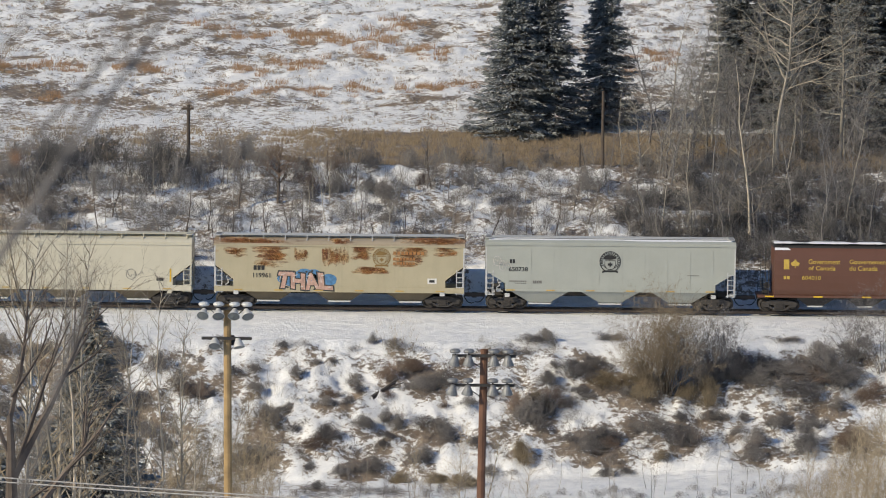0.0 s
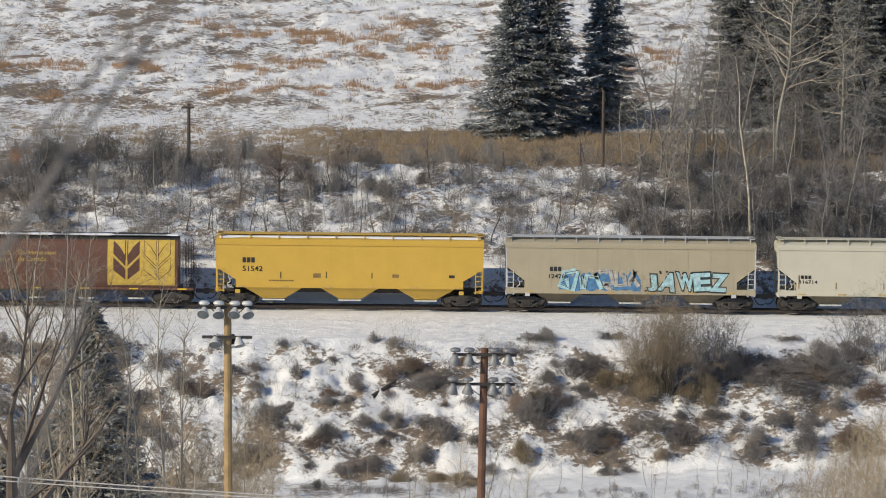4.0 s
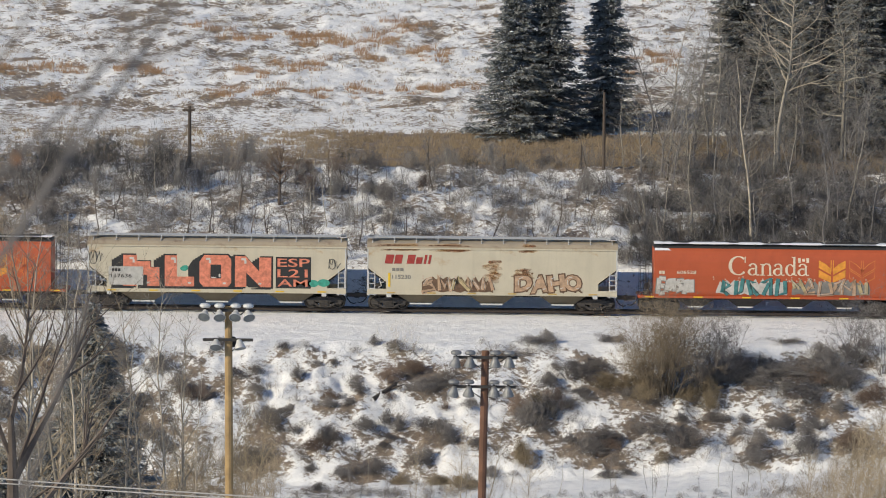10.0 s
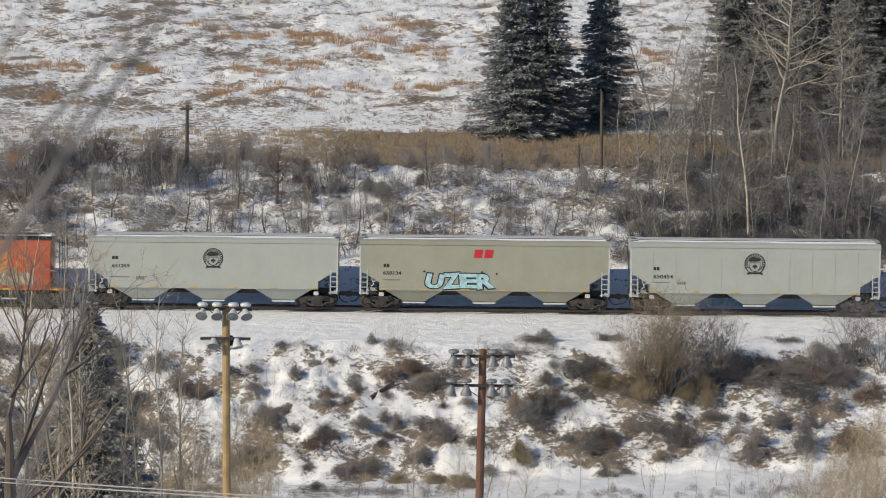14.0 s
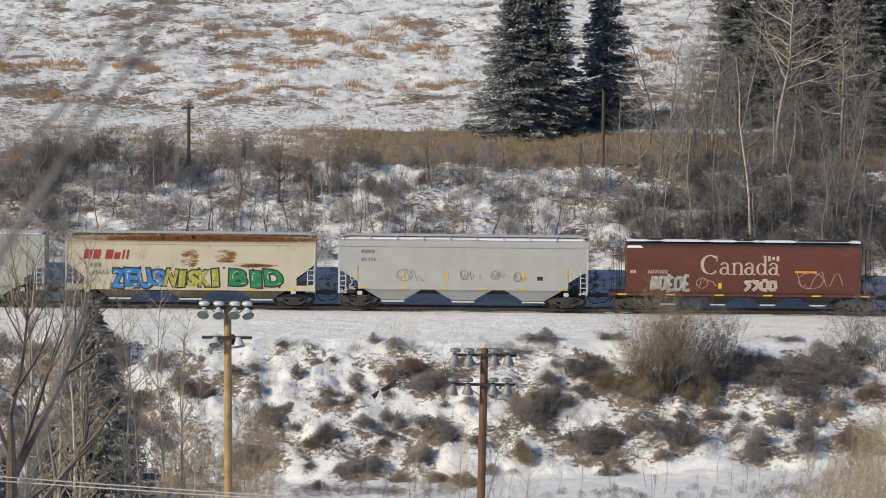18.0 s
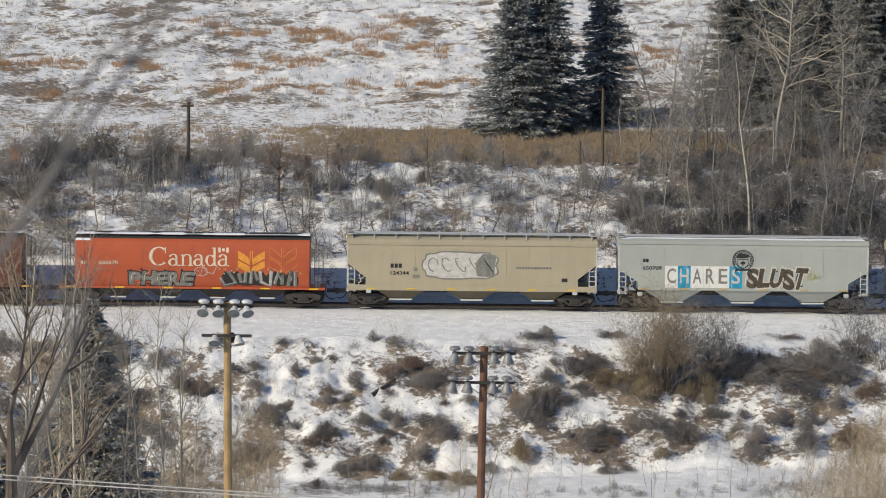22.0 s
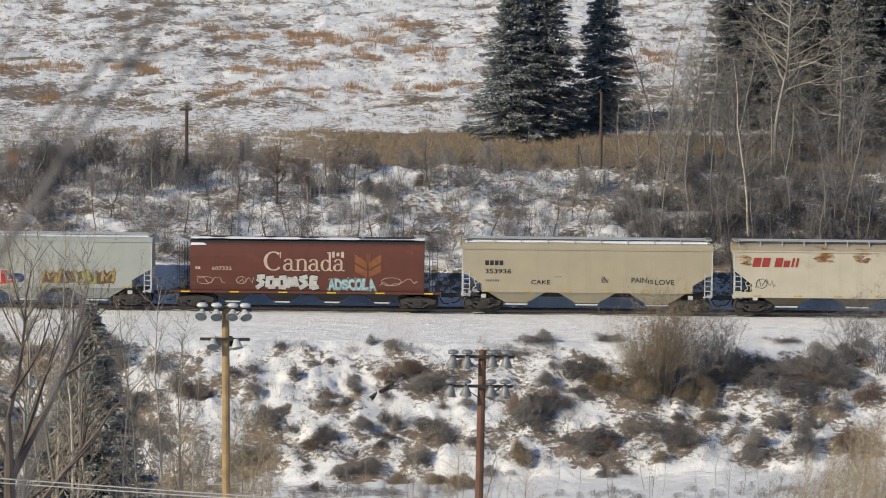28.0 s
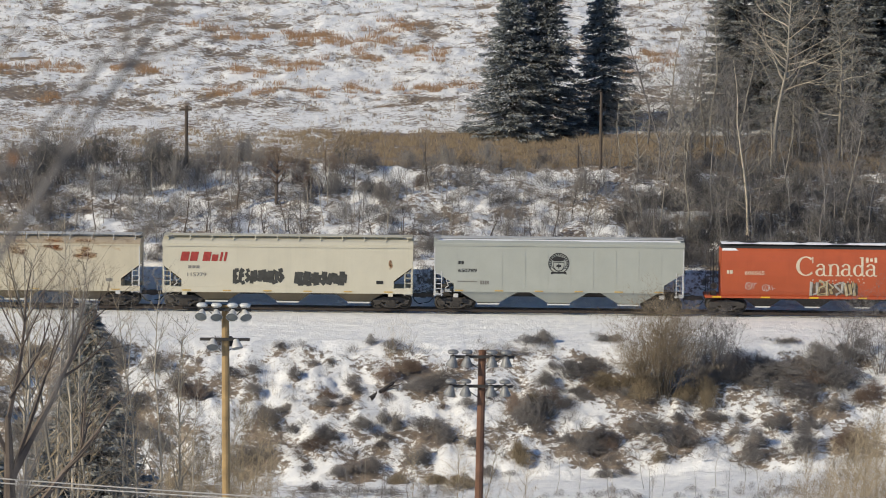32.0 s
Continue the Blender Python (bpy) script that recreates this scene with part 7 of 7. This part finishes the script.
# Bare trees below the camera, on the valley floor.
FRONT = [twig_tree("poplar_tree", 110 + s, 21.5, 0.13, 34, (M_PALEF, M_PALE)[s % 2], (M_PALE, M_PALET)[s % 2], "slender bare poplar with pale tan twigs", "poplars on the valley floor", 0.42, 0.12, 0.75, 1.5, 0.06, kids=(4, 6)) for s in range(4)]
front_spots = ((-12.1, -95, 0.93), (-14.7, -98, 1.02), (-16.6, -97, 1.06), (-17.9, -94, 1.02), (-15.5, -101, 0.98), (-18.9, -99, 1.04), (-13.5, -96, 0.86), (-12.9, -99, 0.9), (-11.6, -94, 0.85), (-11.1, -92, 0.80), (-10.2, -97, 0.74), (-18.3, -90, 1.0), (-17.3, -102, 1.05), (-15.9, -88, 0.9), (-18.6, -104, 1.08), (-16.9, -99, 1.1))
for k, (x, y, s) in enumerate(front_spots):
    ob = FRONT[k] if k < 4 else copy_thing(FRONT[k % 4], Matrix())
    stand(ob, x, y, 1.7 * k, s)
lines, tl = [], random.Random(8)
for p, d, ln, r in (((0.1, 0, 13.3), (0.52, 0, 1.0), 6.6, 0.2), ((0.0, 0, 15.5), (0.22, 0.2, 1.0), 6.0, 0.11), ((0.05, 0, 14.2), (-0.5, 0, 1.0), 5.0, 0.12), ((0.1, 0, 12.0), (0.9, 0.3, 0.7), 4.2, 0.08), ((0.1, 0, 16.5), (0.7, -0.2, 1.0), 4.0, 0.07), ((0.1, 0, 11.0), (0.8, 0.2, 1.0), 6.5, 0.18), ((0.0, 0, 13.0), (0.35, 0.1, 1.0), 7.0, 0.11)):
    grow(tl, Vector(p), Vector(d), ln, r, 3, lines, 0.12, (4, 6), 0.6, 0.12, 6, 0.5)
cot = tagged(new("cottonwood_tree"), "large dark bare cottonwood with spreading limbs", "tree")
part("trunk", tubes([[(Vector((0, 0, -0.3)), 0.36), (Vector((0.05, 0, 5)), 0.31), (Vector((0.1, 0, 12)), 0.26), (Vector((0.06, 0, 14.6)), 0.17), (Vector((0.02, 0, 15.8)), 0.10)]], 9), M_DARKBARK, cot)
part("crown", tubes(lines, 4), M_DARKBARK, cot)
stand(cot, -16.65, -110)
WIL = [twig_tree("willow_tree", 120 + s, 9.5, 0.05, 48, M_PALET, (M_PALET, M_PALET, M_TAN)[s], "thin bare tan willow", "willows by the lane", 0.25, 0.2, 0.55, 1.0, 0.07) for s in range(3)]
for k in range(34):
    x, y = 16.2 + 7.6 * rng.random() ** 0.75, rng.uniform(-66, -54)
    stand(WIL[k] if k < 3 else copy_thing(WIL[k % 3], Matrix()), x, y, 2.1 * k, rng.uniform(0.75, 0.98) * (0.68 + 0.32 * smooth(16, 23, x)))
for k, (x, y, s) in enumerate(((1.0, -52, 0.80), (2.7, -50, 0.86), (4.1, -54, 0.72), (-1.4, -51, 0.66))):
    stand(copy_thing(WIL[k % 3], Matrix()), x, y, 1.3 * k, s)
for k in range(22):
    stand(copy_thing(WIL[k % 3], Matrix()), (-22 + 14 * rng.random()) if k < 10 else rng.uniform(-14.5, -9), rng.uniform(-70, -58), 2.1 * k, rng.uniform(0.8, 1.1))
for k in range(26):
    ob = plant("sapling", SAP[k % 6], "slender bare sapling beside the snowy lane", "sapling", "saplings by the lane")
    stand(ob, rng.uniform(-10, 26), rng.uniform(-33, -27), rng.uniform(0, 6), rng.uniform(0.5, 0.8))


# ---- grass ----
def grass(name, tufts, material, label):
    """Tufts (x, y, height, radius, blades) as one sheet of blades."""
    g = random.Random(7)
    v, f = [], []
    for x, y, h, r, n in tufts:
        z = level(x, y) - 0.03
        for k in range(n):
            a, q = g.uniform(0, 6.28), r * math.sqrt(g.random())
            bx, by = x + q * math.cos(a), y + q * math.sin(a)
            t = g.uniform(0.5, 1.1) * h
            lx, ly = g.gauss(0, 0.35) * t, g.gauss(0, 0.35) * t
            w = g.uniform(0.012, 0.028)
            b = len(v)
            v += [(bx - w, by, z), (bx + w, by, z), (bx + lx, by + ly, z + t)]
            f.append((b, b + 1, b + 2))
    tagged(new(name, mesh_of(name, v, f, material)), label, "grass", kind="stuff")


grass("meadow_grass", [(-36 + 72 * rng.random() ** 0.62, 25.5 + 16.5 * rng.random(), rng.uniform(0.25, 0.6), 0.5, 20) for k in range(2500)], M_GRASS, "dry golden grass on the terrace")
hill = []
for k in range(4200):
    x, y = rng.uniform(-42, 42), rng.uniform(44, 96)
    if noise.noise((x * 0.15, y * 0.3, 21)) + 0.25 * rng.random() > 0.0:
        hill.append((x, y, rng.uniform(0.12, 0.38), 0.5, 11))
grass("hill_grass", hill, M_GRASS, "dry tussocks of grass on the snowy hill")
clumps = []
for x, y in ((-20.2, 76.2), (-17.7, 73.5), (-15.4, 75.8), (-10.9, 73.5), (-9.6, 75.5), (-3.6, 78.2), (-4.3, 80.0), (-6.3, 68.0), (-1.8, 69.0), (-0.6, 68.0), (-15.8, 61.5), (-23.5, 61.2), (-25.9, 62.5), (-33.9, 63.5), (-36.2, 61.5), (-12.5, 64.0), (-11.3, 64.5), (0.6, 57.0), (-8.5, 73.5), (-2.6, 56.5), (-6.7, 56.8), (-14.0, 56.2), (-17.6, 55.0), (-31.3, 51.8), (-30.6, 62.8), (-12.0, 75.5), (-4.7, 73.8), (16.8, 66.8), (18.1, 68.8), (15.5, 62.8), (-10.3, 55.2)):
    for k in range(8):
        clumps.append((x + rng.gauss(0, 1.1), y + rng.gauss(0, 0.9), rng.uniform(0.25, 0.85), 0.6, 36))
grass("orange_grass", clumps, M_RUSTGRASS, "clumps of tall orange-brown dry grass")
for k in range(9):
    shrub("dark", rng.uniform(18, 28), rng.uniform(-14.5, -10.5), rng.uniform(1.8, 3.2), rng.uniform(0.8, 1.7), "dark leafless shrub on the snowy slope", "shrubs on the slope below the track")
for k in range(12):
    shrub("willow", rng.uniform(-22, -7), rng.uniform(-70, -56), rng.uniform(2.6, 4.2), rng.uniform(6.5, 9.8), "tall thicket of bare tan willow stems", "willows on the valley floor")


# ---- poles, cables, fence ----
def pole(name, x, y, top, r, material, label, category, group="", lean=(0, 0)):
    z = level(x, y) - 0.3
    root = tagged(new(name), label, category, group)
    root.location = (x, y, z)
    part("post", tubes([[(Vector((lean[0] * (1 - u), lean[1] * (1 - u), (top - z) * u)), r * (1.25 - 0.3 * u)) for u in (0, 0.25, 0.5, 0.75, 1)]], 10), material, root)
    return root, top - z


def bowl(rad, deep):
    """A floodlight reflector that opens along -z: neck, bowl, rim."""
    prof = [(0.05, 0.13), (0.09, 0.11), (0.10, 0.06), (rad * 0.62, 0.0), (rad * 0.9, -deep * 0.6), (rad, -deep), (rad * 1.05, -deep), (rad * 1.05, -deep * 0.92)]
    n = 16
    v = [Vector((r * math.cos(6.28319 * k / n), r * math.sin(6.28319 * k / n), z)) for r, z in prof for k in range(n)]
    f = [(j * n + k, j * n + (k + 1) % n, (j + 1) * n + (k + 1) % n, (j + 1) * n + k) for j in range(len(prof) - 1) for k in range(n)]
    return v, f + [tuple(range(n))]


def lens_pack(rad, deep):
    n = 16
    v = [Vector((rad * 0.97 * math.cos(6.28319 * k / n), rad * 0.97 * math.sin(6.28319 * k / n), -deep * 0.93)) for k in range(n)] + [Vector((0, 0, -deep * 1.08))]
    return v, [((k + 1) % n, k, n) for k in range(n)]


def dome_pack():
    n, prof = 14, [(0.02, 0.16), (0.13, 0.145), (0.19, 0.10), (0.20, 0.05), (0.16, 0.0)]
    v = [Vector((r * math.cos(6.28319 * k / n), r * math.sin(6.28319 * k / n), z)) for r, z in prof for k in range(n)]
    f = [(j * n + (k + 1) % n, j * n + k, (j + 1) * n + k, (j + 1) * n + (k + 1) % n) for j in range(len(prof) - 1) for k in range(n)]
    return v, f + [tuple(range(4 * n, 5 * n))]


def flood_row(root, z, xs, turns, arm, shell=M_ALU, boxes=True, box_mat=M_GATE):
    part("crossarm", box(-arm, arm, -0.26, -0.16, z - 0.05, z + 0.05, 0.01), M_DARKSTEEL, root)
    for x, (rx, rz) in zip(xs, turns):
        lamp = part("floodlight", lambda: bowl(0.21, 0.22), shell, root, "round floodlight with metal reflector", "bowl")
        lamp.location = (x, -0.34, z - 0.10)
        lamp.rotation_euler = (rx, 0, rz)
        part("lens", lambda: lens_pack(0.21, 0.22), M_GLASS, lamp, "grey glass lens", "lens")
        part("bracket", rod([(x, -0.21, z), (x, -0.34, z - 0.08)], 0.03, 5), M_DARKSTEEL, root)
        if boxes:
            part("ballast_can", dome_pack, box_mat, root, key="can" + box_mat.name, loc=(x, -0.23, z + 0.10))
            part("ballast_stem", box(x - 0.03, x + 0.03, -0.22, -0.16, z, z + 0.14), M_DARKSTEEL, root)
    for s in (-1, 1):
        part("brace", rod([(s * 0.14, -0.12, z - 0.42), (s * arm * 0.6, -0.2, z - 0.05)], 0.018, 4), M_DARKSTEEL, root)


y1, H1 = pole("floodlight_pole", -7.72, -120, 12.45, 0.145, M_POLE_Y, "yellowish wooden floodlight pole with two crossarms", "light pole", "floodlight poles", (0.22, 0))
flood_row(y1, H1 - 0.12, (-0.82, -0.30, 0.28, 0.72), ((-0.9, -0.15), (-0.8, 0.1), (-0.85, -0.1), (-0.8, 0.35)), 0.95)
flood_row(y1, H1 - 1.18, (-0.42, 0.42), ((-0.7, 0.0), (-0.4, 0.5)), 0.9, boxes=False)
part("floodlight", lambda: bowl(0.21, 0.22), M_DARKSTEEL, y1, "dark floodlight seen from behind", key="bowl").location = (0.16, 0.3, H1 - 1.25)
y2, H2 = pole("floodlight_pole", 1.52, -120, 10.95, 0.15, M_POLE_R, "rust-brown wooden floodlight pole with two crossarms", "light pole", "floodlight poles", (-0.25, 0))
flood_row(y2, H2 - 0.22, (-1.05, -0.55, 0.35, 0.85), ((0.35, 0.6), (0.25, 0.2), (0.15, 0.0), (0.1, -0.2)), 1.15, M_UNLIT, box_mat=M_UNLIT)
flood_row(y2, H2 - 1.28, (-1.12, -0.58, 0.32, 0.82), ((0.35, 0.6), (0.25, 0.2), (0.15, 0.0), (0.1, -0.2)), 1.1, M_UNLIT, box_mat=M_UNLIT)
t1, h1 = pole("utility_pole", -18.65, 25.6, 11.95, 0.12, M_POLE_D, "old dark wooden utility pole with a short crossarm", "utility pole", "old line poles")
part("crossarm", box(-0.5, 0.4, -0.18, -0.1, h1 - 0.35, h1 - 0.2), M_POLE_D, t1)
t2, h2 = pole("utility_pole", 11.49, 23.9, 13.35, 0.11, M_POLE_D, "weathered brown wooden utility pole without wires", "utility pole", "old line poles")
for x, y, h in ((16.0, 22.2, 1.45), (4.3, 24.5, 1.1), (-1.3, 24.3, 1.3), (9.9, 24.8, 1.7)):
    p, _ = pole("fence_post", x, y, level(x, y) + h, 0.13 if x > 15 else 0.07, M_POLE_D, "dark weathered wooden fence post", "fence post", "fence posts")
for k in range(2):
    z0 = 10.70 - 0.34 * k
    pts = [(-60 + 120 * u, -125, z0 - 5.6 * u - 1.9 * math.sin(3.1416 * u) + (0.5 * u if k else 0)) for u in [i / 40 for i in range(41)]]
    tagged(new("cable", mesh_of("cable", *tubes([[(Vector(p), 0.024) for p in pts]], 5, 0), M_WIRE, True)), "pale slack overhead cable", "cable", "overhead cables")
log_ = tagged(new("fallen_log", mesh_of("fallen_log", *tubes([[(Vector((-1.3, -0.5, -0.35)), 0.17), (Vector((0, 0, 0.15)), 0.16), (Vector((1.1, 0.6, 0.55)), 0.12)], [(Vector((0.2, 0, 0.2)), 0.07), (Vector((0.9, -0.5, 0.5)), 0.03)]], 7), M_DEAD)), "dark fallen log with snow on the slope", "log")
stand(log_, -3.4, -14.6, 0.4, (1, 1, 1.1), -0.12)
shrub("willow", -3.0, -13.6, 2.4, 3.4, "tan leafless willow shrub on the snowy slope", "shrubs on the slope below the track")

# Out-of-focus branches of a tree close to the camera.
limbs = []
lr = random.Random(12)
for p, d, ln, r in (((-1.56, -251, 25.88), (1.0, 0, 0.74), 1.5, 0.0145), ((-1.45, -251, 25.45), (0.72, 0, 1.0), 1.9, 0.017), ((-1.35, -251.1, 25.2), (0.42, 0, 1.0), 0.75, 0.011), ((-1.12, -250.9, 25.25), (0.5, 0, 1.0), 0.85, 0.012), ((-1.5, -251, 26.0), (0.62, 0, 0.8), 1.1, 0.011)):
    grow(lr, Vector(p), Vector(d), ln, r, 1, limbs, 0.10, (3, 4), 0.45, 0.06, 7, 0.32)
for p, q in (((-1.95, -251, 25.4), (-1.56, -251, 25.88)), ((-1.95, -251, 25.0), (-1.45, -251, 25.45)), ((-1.95, -251, 24.6), (-1.35, -251.1, 25.2)), ((-1.95, -251, 24.5), (-1.12, -250.9, 25.25)), ((-1.95, -251, 25.5), (-1.5, -251, 26.0))):
    limbs.append([(Vector(p), 0.02), (Vector(q), 0.015)])
near_tree = tagged(new("near_tree"), "bare dark twigs of a tree close by", "tree")
near_tree.location = (-2.05, -251, level(-2.05, -251))
part("branch", ([v - near_tree.location for v in tubes(limbs, 5, 0)[0]], tubes(limbs, 5, 0)[1]), M_TWIG, near_tree)
M_LEAF = plain("withered_leaf", (0.30, 0.145, 0.06), 0.7)
for x, z, size in ((-0.985, 26.40, 0.016), (-1.012, 26.768, 0.014)):
    leaf = [(0, 0, -size), (0.6 * size, 0.004, -0.2 * size), (0.45 * size, 0.004, 0.6 * size), (0, 0, size), (-0.45 * size, 0.004, 0.6 * size), (-0.6 * size, 0.004, -0.2 * size)]
    part("withered_leaf", ([Vector(p) + Vector((x, -251, z)) - near_tree.location for p in leaf], [(0, 1, 2, 3), (0, 3, 4, 5)]), M_LEAF, near_tree, "orange-brown withered leaf")
part("trunk", tubes([[(Vector((0, 0, -0.3)), 0.05), (Vector((0.1, 0, 1.6)), 0.04), (Vector((0.1, 0, 3.6)), 0.025), (Vector((0.0, 0, 5.5)), 0.012)]], 8), M_DARKBARK, near_tree)


# ---- what moves ----
def way(t):
    """Metres that the train has run to the left by t seconds; it gathers speed slightly."""
    return (367.6 * t + 0.095 * t * t) / 26.746


def motions():
    times = [0, 0.1] + list(range(1, 32)) + [31.9, 32]
    for car, mid in TRAIN:
        walk(car, [(t, pose(mid - way(t), 0, 0)) for t in times])
    # The wheels turn with the way run; all wheelsets at one place on a truck share one turning.
    made = {}
    for car, mid in TRAIN:
        for tr in car.children:
            if tr.name.startswith("truck"):
                for w in tr.children:
                    if w.name.startswith("wheelset"):
                        spot = w.location.x > 0
                        if spot not in made:
                            walk(w, [(k / FPS, pose(w.location.x, 0, 0.455, 0, -math.degrees(way(k / FPS) / 0.455), 0)) for k in range(32 * FPS + 1)])
                            made[spot] = w
                        else:
                            w.rotation_mode = "QUATERNION"
                            ad = w.animation_data_create()
                            ad.action = made[spot].animation_data.action
                            ad.action_slot = made[spot].animation_data.action_slot


motions()
